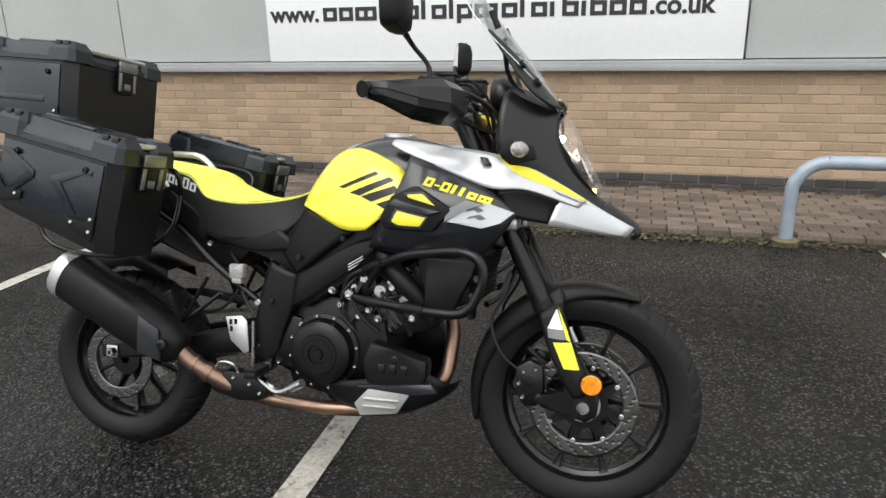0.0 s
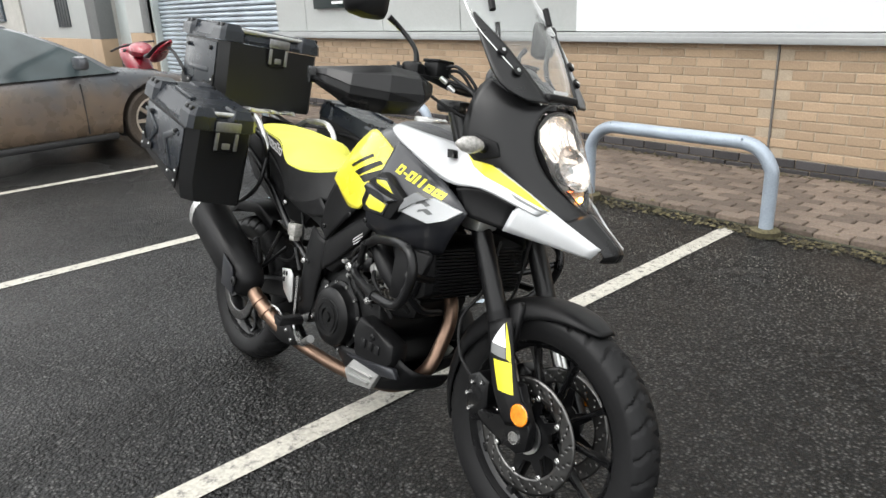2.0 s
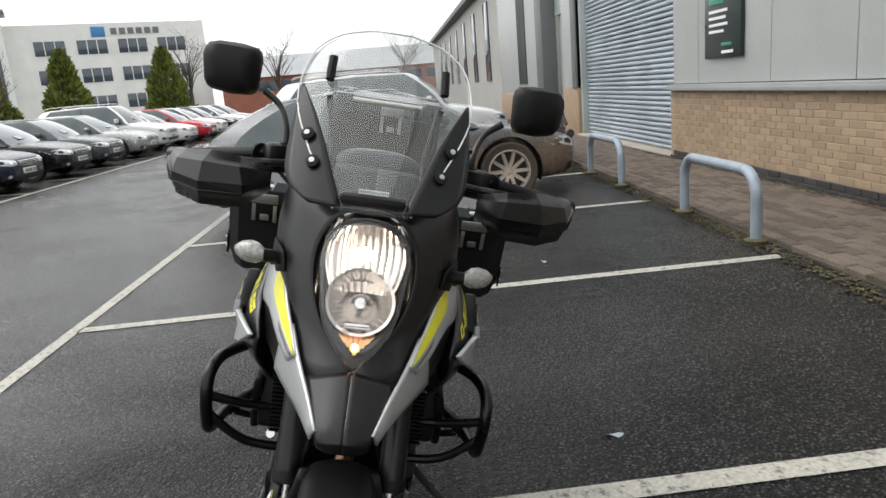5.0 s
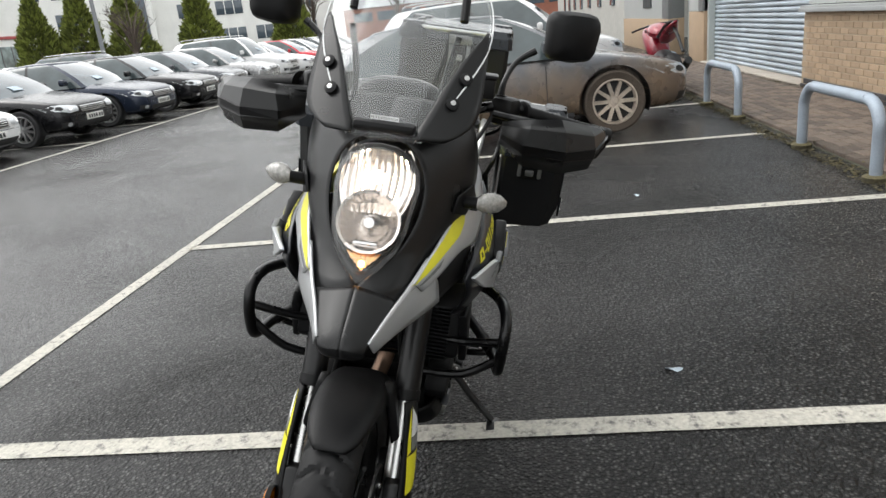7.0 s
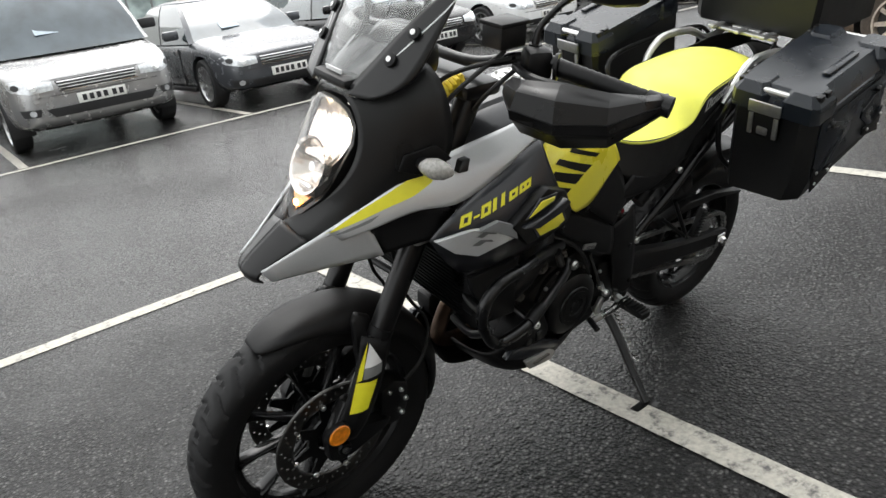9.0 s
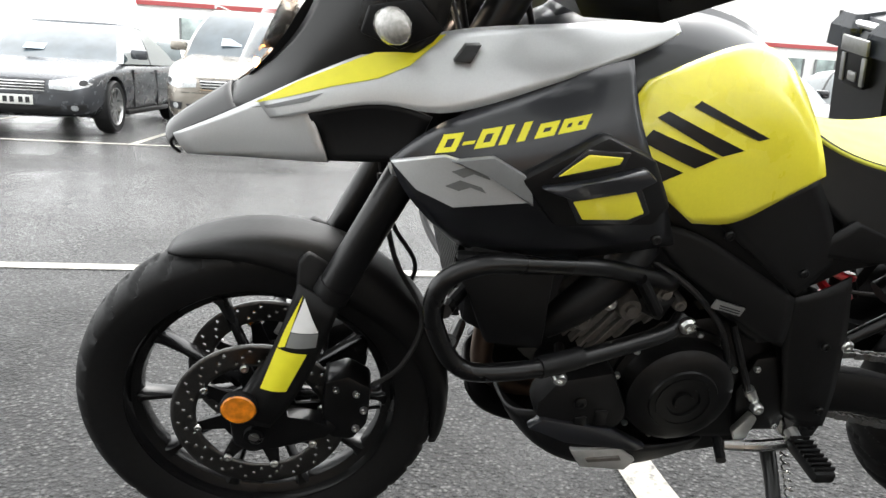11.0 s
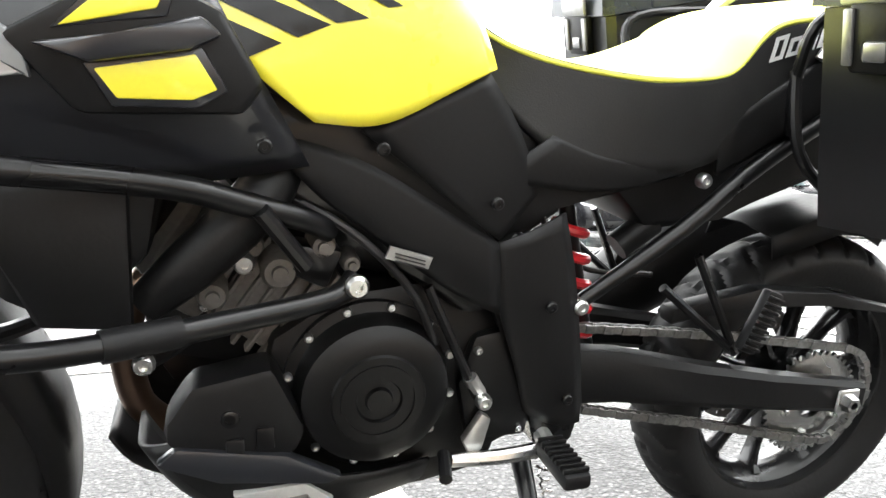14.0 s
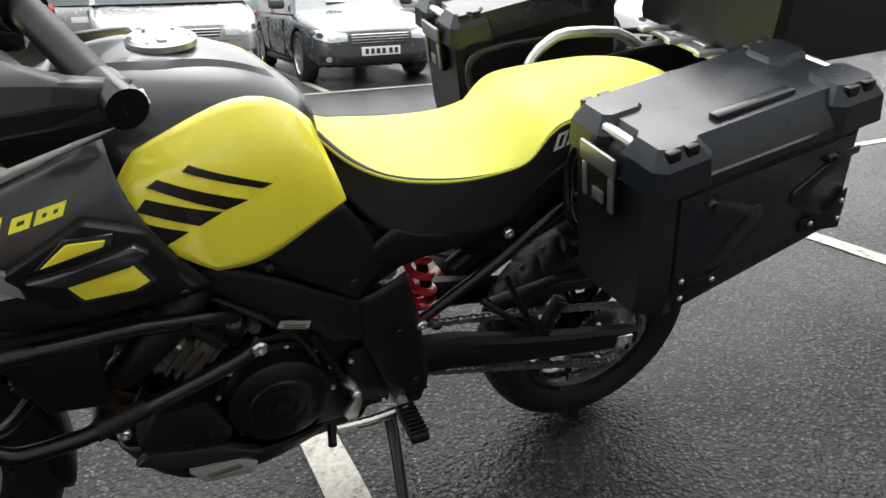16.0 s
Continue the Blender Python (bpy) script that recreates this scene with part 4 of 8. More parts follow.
# ---- a second motorcycle, seen past the grey car ----
other = thing("motorcycle", "red and black sports motorcycle parked before the shutter", "motorcycle", m=pose(-8.0, 2.85, 0, 0, -0, 180) @ Matrix.Rotation(radians(-9), 4, "X"))
for nm, x, r, hw in (("rear_wheel", 0.0, 0.31, 0.085), ("front_wheel", 1.4, 0.30, 0.06)):
    wh_mesh = bmesh.new()
    lathe(wh_mesh, [(r * 0.66, -hw * 0.8), (r * 0.9, -hw), (r * 0.98, -hw * 0.5), (r, 0), (r * 0.98, hw * 0.5), (r * 0.9, hw), (r * 0.66, hw * 0.8)], 36, Matrix.Translation((x, 0, r)) @ Matrix.Rotation(radians(90), 4, "X"), close=True)
    wheel_ob = part(nm, wh_mesh, TYRE, other)
    wh_mesh = bmesh.new()
    lathe(wh_mesh, [(0.03, -0.05), (r * 0.66, -0.04), (r * 0.66, 0.04), (0.03, 0.05)], 24, Matrix.Translation((x, 0, r)) @ Matrix.Rotation(radians(90), 4, "X"), close=True)
    part("rim", wh_mesh, DARK_TRIM, wheel_ob)
RED_BIKE = mat("red_bike_paint", (0.26, 0.01, 0.025), 0.3, var=0.04, grain=100, stain=0.05, coat=0.5)


def bike_shell(name, rows, material, label=""):
    bm = bmesh.new()
    loft(bm, [[(x, w * c, z + h * d) for c, d in ((0, 1), (0.7, 0.8), (1, 0.2), (0.8, -0.6), (0, -1), (-0.8, -0.6), (-1, 0.2), (-0.7, 0.8))] for x, w, z, h in rows])
    return part(name, bm, material, other, label, 50, [("SUBSURF", 1)])


bike_shell("tail_cowl", [(-0.62, 0.02, 1.08, 0.015), (-0.5, 0.07, 1.04, 0.035), (-0.25, 0.11, 0.97, 0.05), (0.0, 0.14, 0.86, 0.06), (0.2, 0.15, 0.78, 0.06)], RED_BIKE, "red painted tail cowl")
bike_shell("seat", [(-0.52, 0.08, 1.09, 0.02), (-0.25, 0.12, 1.03, 0.03), (0.0, 0.14, 0.93, 0.035), (0.3, 0.14, 0.85, 0.04), (0.48, 0.10, 0.86, 0.05)], DARK_TRIM, "black seat")
bike_shell("tank", [(0.40, 0.09, 0.88, 0.07), (0.6, 0.17, 0.93, 0.12), (0.85, 0.18, 0.93, 0.13), (1.0, 0.10, 0.92, 0.09)], RED_BIKE, "red fuel tank")
bike_shell("fairing", [(0.75, 0.16, 0.55, 0.2), (1.0, 0.2, 0.65, 0.28), (1.25, 0.2, 0.85, 0.2), (1.5, 0.06, 0.92, 0.08)], RED_BIKE, "red side fairing")
bike_shell("engine", [(0.35, 0.14, 0.45, 0.14), (0.6, 0.18, 0.48, 0.2), (0.9, 0.15, 0.45, 0.18)], DARK_TRIM)
for nm, pts, r in (("plate_hanger", [(-0.40, 0, 1.0), (-0.58, 0, 0.92), (-0.70, 0, 0.78), (-0.78, 0, 0.68)], 0.022), ("fork", [(1.12, 0.1, 0.95), (1.4, 0.1, 0.30)], 0.03), ("fork", [(1.12, -0.1, 0.95), (1.4, -0.1, 0.30)], 0.03), ("handlebar", [(1.0, 0.34, 0.98), (1.1, 0.15, 1.0), (1.1, -0.15, 1.0), (1.0, -0.34, 0.98)], 0.016), ("swingarm", [(0.0, 0.11, 0.31), (0.5, 0.1, 0.42)], 0.03), ("silencer", [(0.25, -0.17, 0.32), (-0.15, -0.19, 0.48)], 0.055), ("side_stand", [(0.55, 0.08, 0.30), (0.5, 0.26, 0.045)], 0.012)):
    bm = bmesh.new()
    tube(bm, pts, r, 10, 4 if len(pts) > 2 else 1)
    part(nm, bm, DARK_TRIM, other)


# ---- the motorcycle: x ahead, y to its left, z up, leaning on its side stand ----
M_BLACK = mat("matt_black_plastic", (0.0055, 0.0055, 0.006), 0.46, spec=0.22, var=0.12, grain=160, bump=0.0002, stain=0.12)
COWL = mat("satin_black_cowl", (0.0075, 0.0075, 0.008), 0.32, spec=0.36, var=0.08, grain=260, stain=0.08, rvar=0.06)
G_BLACK = mat("satin_grey_paint", (0.016, 0.017, 0.021), 0.30, metal=0.15, var=0.05, grain=300, stain=0.03, coat=0.35, rvar=0.02)
F_BLACK = mat("black_frame_paint", (0.0035, 0.0035, 0.004), 0.34, spec=0.26, var=0.1, grain=120, stain=0.1, coat=0.2)
WHEEL_BLACK = mat("gloss_black_wheel", (0.005, 0.005, 0.0055), 0.25, spec=0.3, var=0.1, grain=80, coat=0.25)
YELLOW = mat("yellow_paint", (0.80, 0.72, 0.045), 0.3, var=0.02, grain=200, stain=0.03, coat=0.7)
YELLOW_SEAT = mat("yellow_seat_vinyl", (0.78, 0.78, 0.11), 0.6, var=0.04, grain=400, bump=0.0002, stain=0.04)
SEAT_BLACK = mat("black_seat_vinyl", (0.011, 0.011, 0.0115), 0.55, spec=0.4, var=0.1, grain=500, bump=0.0003, stain=0.08)
SILVER = mat("silver_panel_paint", (0.53, 0.54, 0.55), 0.33, metal=0.45, var=0.03, grain=400, stain=0.015, coat=0.4, rvar=0.015)
ALU = mat("bare_aluminium", (0.56, 0.56, 0.55), 0.36, metal=0.9, var=0.07, grain=90, stain=0.12)
ENGINE = mat("black_engine_enamel", (0.0032, 0.0032, 0.0035), 0.4, spec=0.26, var=0.15, grain=90, bump=0.0003, stain=0.15)
CYLINDER = mat("grey_cast_alloy", (0.13, 0.12, 0.11), 0.5, metal=0.5, var=0.15, grain=120, bump=0.0005, stain=0.25)
HEADER = mat("heat_tinted_pipe", (0.22, 0.145, 0.105), 0.32, metal=0.9, var=0.12, grain=20, stain=0.35)
STEEL = mat("bright_steel", (0.60, 0.60, 0.59), 0.28, metal=1.0, var=0.08, grain=120, stain=0.1)
DISC = mat("ground_disc_steel", (0.13, 0.128, 0.125), 0.34, metal=1.0, var=0.1, grain=200, stain=0.15)
RED_SPRING = mat("red_spring_paint", (0.5, 0.012, 0.02), 0.35, var=0.1, grain=80, coat=0.4)
ORANGE = mat("orange_reflector", (0.82, 0.25, 0.012), 0.18, var=0.3, grain=70, coat=0.8)
CASE_BLACK = mat("black_case_paint", (0.007, 0.0072, 0.0078), 0.4, spec=0.4, var=0.1, grain=150, stain=0.1)
CASE_GREY = mat("grey_anodised_case", (0.011, 0.014, 0.019), 0.28, metal=0.15, var=0.06, grain=200, stain=0.08)
LENS = glass_mat("clear_lens", alpha=0.06)
SCREEN_CLEAR = glass_mat("clear_screen", (0.95, 0.96, 0.96), alpha=0.07)
# opaque pale colour draws the bright glint along the clear screen's rim
SCREEN_EDGE = mat("screen_edge_glint", (0.72, 0.74, 0.74), 0.15, var=0.05, grain=30, coat=0.6)
# the warm tone of the lit lamp is put into the reflector metal
REFLECTOR = mat("lamplight_toned_reflector", (0.86, 0.79, 0.73), 0.24, metal=1.0, var=0.08, grain=25)
BULB = emit_mat("lit_bulb", (1.0, 0.84, 0.64), 95.0)
AMBER_GLOW = emit_mat("lit_side_lamp", (1.0, 0.45, 0.12), 9.0)
SMOKED = mat("smoked_indicator_lens", (0.30, 0.29, 0.27), 0.15, var=0.3, grain=120, bump=0.0005, coat=0.8)
PLATE_ALLOY = mat("skid_plate_alloy", (0.42, 0.42, 0.41), 0.4, metal=0.5, var=0.06, grain=90, stain=0.1)
MIRROR_GLASS = mat("mirror_glass", (0.8, 0.8, 0.8), 0.03, metal=1.0, var=0.01, grain=10, rvar=0.01)
TREAD = mat("motorcycle_tyre_rubber", (0.008, 0.008, 0.0085), 0.52, spec=0.22, var=0.15, grain=120, bump=0.0004, stain=0.15)
CHAIN = mat("chain_steel", (0.25, 0.25, 0.245), 0.4, metal=0.9, var=0.2, grain=200, stain=0.2)
WHITE_SHAPE = mat("white_print", (0.75, 0.75, 0.75), 0.4, var=0.03, grain=50)
YELLOW_SHAPE = mat("yellow_print", (0.75, 0.70, 0.03), 0.4, var=0.03, grain=50)
CABLE = mat("black_cable_sheath", (0.008, 0.008, 0.0085), 0.5, spec=0.4, var=0.1, grain=80)
YELLOW_TAG = mat("yellow_coiled_cable", (0.75, 0.55, 0.02), 0.5, var=0.08, grain=60)

BIKE = Matrix.Rotation(radians(-13.0), 4, "X")
bike = thing("motorcycle", "black, yellow and silver adventure motorcycle on its side stand", "motorcycle", m=BIKE)
ALONG_Y = Matrix.Rotation(radians(-90), 4, "X")


def at(x, y, z):
    return Matrix.Translation((x, y, z))


def surface(name, rows, material, parent, label="", thick=0.004, sub=2, side=1):
    """A bent panel through rows of points, mirrored by side = -1."""
    bm = bmesh.new()
    grid = [[bm.verts.new((x, y * side, z)) for x, y, z in row] for row in rows]
    for a, b in zip(grid, grid[1:]):
        for i in range(len(a) - 1):
            bm.faces.new((a[i], a[i + 1], b[i + 1], b[i]))
    mods = [("SUBSURF", sub)] if sub else []
    if thick:
        mods.append(("SOLIDIFY", thick))
    return part(name, bm, material, parent, label, 45, mods)


def skin(outline, side=1, lift=0.0):
    return [(x, (y + lift) * side, z) for x, y, z in outline]


def plate(name, outline, material, parent, label="", side=1, depth=0.008, bevel=0.003):
    bm = bmesh.new()
    sheet(bm, skin(outline, side), (0, -depth * side, 0), bevel)
    return part(name, bm, material, parent, label, 40)


def motor_tyre(r, half, rim_r, seg, pattern):
    """A tyre with its grooves cut into the crown."""
    bm = bmesh.new()
    prof = []
    for k in range(21):
        a = math.pi * (k / 20 - 0.5)
        prof.append((r - half * 0.82 * (1 - math.cos(a) ** 0.75 if abs(a) < 1.5 else 1), half * math.sin(a)))
    prof = [(rim_r, -half * 0.72), (rim_r + 0.02, -half * 0.9)] + prof[1:-1] + [(rim_r + 0.02, half * 0.9), (rim_r, half * 0.72)]
    rows = []
    for i in range(seg):
        th = 2 * math.pi * i / seg
        row = []
        for rad, h in prof:
            u = h / half
            cut = 0.0
            if rad > rim_r + 0.045:
                w = pattern * th / (2 * math.pi)
                if abs(((w + 0.55 * abs(u) + (0.5 if u > 0 else 0)) % 1.0) - 0.5) < 0.085 and 0.10 < abs(u) < 0.90:
                    cut = 0.006
                if abs(abs(u) - 0.10 - 0.04 * math.sin(2 * math.pi * w)) < 0.035:
                    cut = 0.005
            row.append(bm.verts.new(((rad - cut) * math.cos(th), h, (rad - cut) * math.sin(th))))
        rows.append(row)
    for i in range(seg):
        a, b = rows[i], rows[(i + 1) % seg]
        for j in range(len(prof) - 1):
            bm.faces.new((a[j], a[j + 1], b[j + 1], b[j]))
    return bm


def spoked_rim(r, half, spokes, hub):
    bm = bmesh.new()
    lathe(bm, [(r, -half), (r + 0.012, -half - 0.002), (r + 0.014, -half + 0.008), (r - 0.004, -half + 0.012), (r - 0.022, -half * 0.4), (r - 0.026, 0), (r - 0.022, half * 0.4), (r - 0.004, half - 0.012), (r + 0.014, half - 0.008), (r + 0.012, half + 0.002), (r, half), (r - 0.01, half * 0.5), (r - 0.012, -half * 0.5)], 72, ALONG_Y, close=True)
    lathe(bm, [(0.016, -0.06), (hub, -0.055), (hub + 0.006, -0.03), (hub - 0.008, 0), (hub + 0.006, 0.03), (hub, 0.055), (0.016, 0.06)], 32, ALONG_Y, close=True)
    return bm


def add_spokes(w, r, half, spokes, hub):
    """The cast spokes, each from hub to rim."""
    for k in range(spokes):
        bm = bmesh.new()
        m = Matrix.Rotation(2 * math.pi * k / spokes, 4, "Y")
        rings = []
        for q, wd, h in ((hub - 0.006, 0.014, 0.022), (hub + 0.05, 0.0065, 0.018), (r - 0.07, 0.006, 0.016), (r - 0.03, 0.009, 0.02), (r - 0.018, 0.018, half * 0.6)):
            ring = [(-wd, -h * 0.6), (-wd, h * 0.6), (-wd * 0.5, h), (wd * 0.5, h), (wd, h * 0.6), (wd, -h * 0.6), (wd * 0.5, -h), (-wd * 0.5, -h)]
            rings.append([m @ Vector((q, b, a)) for a, b in ring])
        loft(bm, rings)
        part("spoke", bm, WHEEL_BLACK, w)


def brake_disc(r_out, r_in):
    """A thin ring with three staggered rows of drilled holes."""
    bm = bmesh.new()
    n, w = 180, (r_out - r_in) / 4
    radii = [r_in] + [r_in + w * k + d for k in (1, 2, 3) for d in (-0.003, 0.003)] + [r_out]
    rows = [[bm.verts.new((r * math.cos(2 * math.pi * i / n), 0, r * math.sin(2 * math.pi * i / n))) for i in range(n)] for r in radii]
    for j in range(len(radii) - 1):
        for i in range(n):
            if j % 2 and i % 9 == 3 * (j // 2):
                continue
            bm.faces.new((rows[j][i], rows[j][(i + 1) % n], rows[j + 1][(i + 1) % n], rows[j + 1][i]))
    return bm


def front_wheel():
    w = part("front_wheel", spoked_rim(0.2415, 0.038, 10, 0.045), WHEEL_BLACK, bike, "gloss black ten-spoke cast wheel")
    add_spokes(w, 0.2415, 0.038, 10, 0.045)
    w.matrix_basis = at(1.555, 0, 0.33)
    part("tyre", motor_tyre(0.33, 0.056, 0.243, 360, 32), TREAD, w, "grooved black road tyre")
    for s in (1, -1):
        d = part("brake_disc", brake_disc(0.155, 0.112), DISC, w, "drilled floating brake disc", 35, [("SOLIDIFY", 0.005)])
        d.matrix_basis = at(0, 0.072 * s, 0)
        bm = bmesh.new()
        lathe(bm, [(0.045, -0.004), (0.07, -0.003), (0.07, 0.003), (0.045, 0.004)], 32, at(0, 0.066 * s, 0) @ ALONG_Y, close=True)
        carrier = part("disc_carrier", bm, F_BLACK, w)
        for k in range(8):
            bm = bmesh.new()
            m = Matrix.Rotation(2 * math.pi * k / 8 + 0.2, 4, "Y")
            q = [(0.066, -0.016), (0.112, -0.009), (0.112, 0.009), (0.066, 0.016)]
            loft(bm, [[m @ Vector((a, 0.066 * s + y, b)) for a, b in q] for y in (-0.003, 0.003)])
            part("disc_arm", bm, F_BLACK, w)
        for k in range(8):
            bm = bmesh.new()
            a = -(2 * math.pi * k / 8 + 0.2)
            bolt(bm, (0.111 * math.cos(a), 0.075 * s, 0.111 * math.sin(a)), (0, s, 0), 0.0075, 0.004, 10)
            part("disc_bolt", bm, STEEL, w)
    bm = bmesh.new()
    lathe(bm, [(0.034, -0.078), (0.05, -0.078), (0.05, -0.074), (0.034, -0.074)], 30, ALONG_Y @ Matrix.Rotation(0, 4, "X"), close=True)
    part("sensor_ring", bm, STEEL, w)
    bm = bmesh.new()
    tube(bm, [(-0.215, 0.02, -0.02), (-0.185, 0.03, -0.015)], 0.004, 6, 1)
    part("valve", bm, M_BLACK, w)


def rear_wheel():
    w = part("rear_wheel", spoked_rim(0.206, 0.053, 10, 0.055), WHEEL_BLACK, bike, "gloss black cast rear wheel")
    add_spokes(w, 0.206, 0.053, 10, 0.055)
    w.matrix_basis = at(0, -0.022, 0.302) @ Matrix.Rotation(0.2, 4, "Y")
    part("tyre", motor_tyre(0.302, 0.072, 0.208, 320, 28), TREAD, w, "grooved black road tyre")
    d = part("brake_disc", brake_disc(0.13, 0.092), DISC, w, "drilled rear brake disc", 35, [("SOLIDIFY", 0.005)])
    d.matrix_basis = at(0, -0.085, 0)
    bm = bmesh.new()
    lathe(bm, [(0.03, 0.082), (0.075, 0.082), (0.094, 0.0855), (0.094, 0.0915), (0.075, 0.095), (0.03, 0.095)], 48, ALONG_Y, close=True)
    for k in range(41):
        m = Matrix.Rotation(2 * math.pi * k / 41, 4, "Y")
        loft(bm, [[m @ Vector((a, y, b)) for a, b in ((0.092, -0.005), (0.102, -0.002), (0.102, 0.002), (0.092, 0.005))] for y in (0.0855, 0.0915)])
    part("sprocket", bm, STEEL, w, "worn steel sprocket")
    for k in range(5):
        bm = bmesh.new()
        a = 2 * math.pi * k / 5
        bolt(bm, (0.06 * math.cos(a), 0.095, 0.06 * math.sin(a)), (0, 1, 0), 0.008, 0.006)
        part("sprocket_nut", bm, STEEL, w)


front_wheel()
rear_wheel()

# ---- fork and front end ----
FT, FB = Vector((1.168, 0, 1.13)), Vector((1.568, 0, 0.335))


def fork_at(z, y):
    p = FT.lerp(FB, (FT.z - z) / (FT.z - FB.z))
    return Vector((p.x, y, z))


for s in (1, -1):
    bm = bmesh.new()
    tube(bm, [fork_at(1.14, 0.104 * s), fork_at(0.62, 0.104 * s)], 0.0275, 20, 1)
    part("fork_tube", bm, F_BLACK, bike, "black upper fork tube")
    bm = bmesh.new()
    tube(bm, [fork_at(0.627, 0.104 * s), fork_at(0.605, 0.104 * s)], 0.0295, 20, 1)
    part("fork_ring", bm, M_BLACK, bike)
    bm = bmesh.new()
    tube(bm, [fork_at(0.61, 0.104 * s), fork_at(0.40, 0.104 * s)], 0.0215, 16, 1)
    part("fork_slider", bm, STEEL, bike)
    bm = bmesh.new()
    prism(bm, [(1.50, 0.47), (1.545, 0.47), (1.60, 0.37), (1.597, 0.31), (1.565, 0.29), (1.535, 0.30), (1.44, 0.32), (1.415, 0.345), (1.43, 0.362), (1.51, 0.365)], 0.088 * s, 0.122 * s, 0.008)
    part("fork_foot", bm, F_BLACK, bike)
    # shield with its decal
    surface("fork_guard", [[(1.482, 0.110, 0.628), (1.455, 0.132, 0.622), (1.415, 0.13, 0.600)], [(1.515, 0.124, 0.53), (1.487, 0.15, 0.50), (1.455, 0.142, 0.485)], [(1.56, 0.124, 0.44), (1.535, 0.152, 0.42), (1.50, 0.145, 0.405)], [(1.585, 0.122, 0.39), (1.565, 0.14, 0.37), (1.53, 0.135, 0.36)]], M_BLACK, bike, "matt black fork guard", 0.006, 2, s)
    bm = bmesh.new()
    lathe(bm, [(0.0, 0.0), (0.029, 0.0), (0.029, 0.008), (0.026, 0.011), (0.0, 0.012)], 28, at(1.578, 0.137 * s, 0.408) @ (ALONG_Y if s > 0 else Matrix.Rotation(radians(90), 4, "X")))
    part("reflector", bm, ORANGE, bike, "round orange side reflector")
    bm = bmesh.new()
    lathe(bm, [(0.031, 0.0), (0.031, 0.01), (0.029, 0.012), (0.029, 0.0)], 28, at(1.578, 0.134 * s, 0.408) @ (ALONG_Y if s > 0 else Matrix.Rotation(radians(90), 4, "X")), close=True)
    part("reflector_rim", bm, M_BLACK, bike)
    bm = bmesh.new()
    lathe(bm, [(0.009, 0.0), (0.009, 0.012), (0.017, 0.012), (0.019, 0.0)], 20, at(1.558, 0.118 * s, 0.335) @ (ALONG_Y if s > 0 else Matrix.Rotation(radians(90), 4, "X")), close=True)
    part("axle_end", bm, STEEL if s < 0 else F_BLACK, bike)
    # brake caliper behind the leg
    bm = bmesh.new()
    prism(bm, [(1.36, 0.43), (1.40, 0.455), (1.44, 0.44), (1.445, 0.37), (1.43, 0.32), (1.39, 0.315), (1.365, 0.35)], 0.055 * s, 0.118 * s, 0.009)
    cal = part("brake_caliper", bm, F_BLACK, bike, "black radial brake caliper")
    for x, z in ((1.385, 0.42), (1.385, 0.345), (1.42, 0.43), (1.372, 0.385)):
        bm = bmesh.new()
        bolt(bm, (x, 0.118 * s, z), (0, s, 0), 0.007, 0.007)
        part("caliper_bolt", bm, STEEL, cal)
    bm = bmesh.new()
    tube(bm, [(1.365, 0.1 * s, 0.42), (1.31, 0.105 * s, 0.47), (1.28, 0.09 * s, 0.56), (1.33, 0.07 * s, 0.66), (1.36, 0.06 * s, 0.80)], 0.0045, 8, 6)
    part("brake_hose", bm, CABLE, bike)
    bm = bmesh.new()
    box(bm, fork_at(0.845, 0.104 * s), (0.075, 0.075, 0.045), 0.012, None)
    part("fork_clamp", bm, ALU, bike, "bare alloy lower fork clamp")
bm = bmesh.new()
box(bm, fork_at(0.85, 0) + Vector((-0.02, 0, 0)), (0.09, 0.22, 0.04), 0.01)
part("lower_yoke", bm, F_BLACK, bike)
bm = bmesh.new()
box(bm, (1.158, 0, 1.135), (0.10, 0.27, 0.035), 0.012)
part("top_yoke", bm, F_BLACK, bike)
bm = bmesh.new()
tube(bm, [(1.555, -0.13, 0.332), (1.555, 0.13, 0.332)], 0.013, 14, 1)
part("front_axle", bm, STEEL, bike)

# front mudguard, hugging the tyre
bm = bmesh.new()
rings = []
for deg, r, hw, drop in [(65, 0.341, 0.028, 0.006), (69, 0.345, 0.050, 0.014), (80, 0.350, 0.066, 0.026), (95, 0.354, 0.072, 0.044), (108, 0.357, 0.074, 0.066), (122, 0.360, 0.074, 0.078), (140, 0.360, 0.072, 0.066), (158, 0.355, 0.068, 0.05), (175, 0.350, 0.062, 0.04), (190, 0.348, 0.05, 0.03), (197, 0.347, 0.034, 0.02)]:
    a = radians(deg)
    ring = []
    for u, d in ((-1, 1), (-0.97, 0.45), (-0.75, 0.08), (-0.3, 0), (0.3, 0), (0.75, 0.08), (0.97, 0.45), (1, 1)):
        q = r - drop * d
        ring.append((1.555 + q * math.cos(a), hw * u, 0.33 + q * math.sin(a)))
    rings.append(ring)
loft(bm, rings, caps=False, closed=False)
part("front_mudguard", bm, M_BLACK, bike, "matt black front mudguard", 60, [("SUBSURF", 1), ("SOLIDIFY", 0.004)])
for s in (1, -1):
    plate("mudguard_bracket", [(1.435, 0.080, 0.645), (1.468, 0.078, 0.665), (1.485, 0.080, 0.65), (1.488, 0.10, 0.57), (1.49, 0.112, 0.50), (1.455, 0.112, 0.53)], M_BLACK, bike, "", s, 0.02, 0.006)

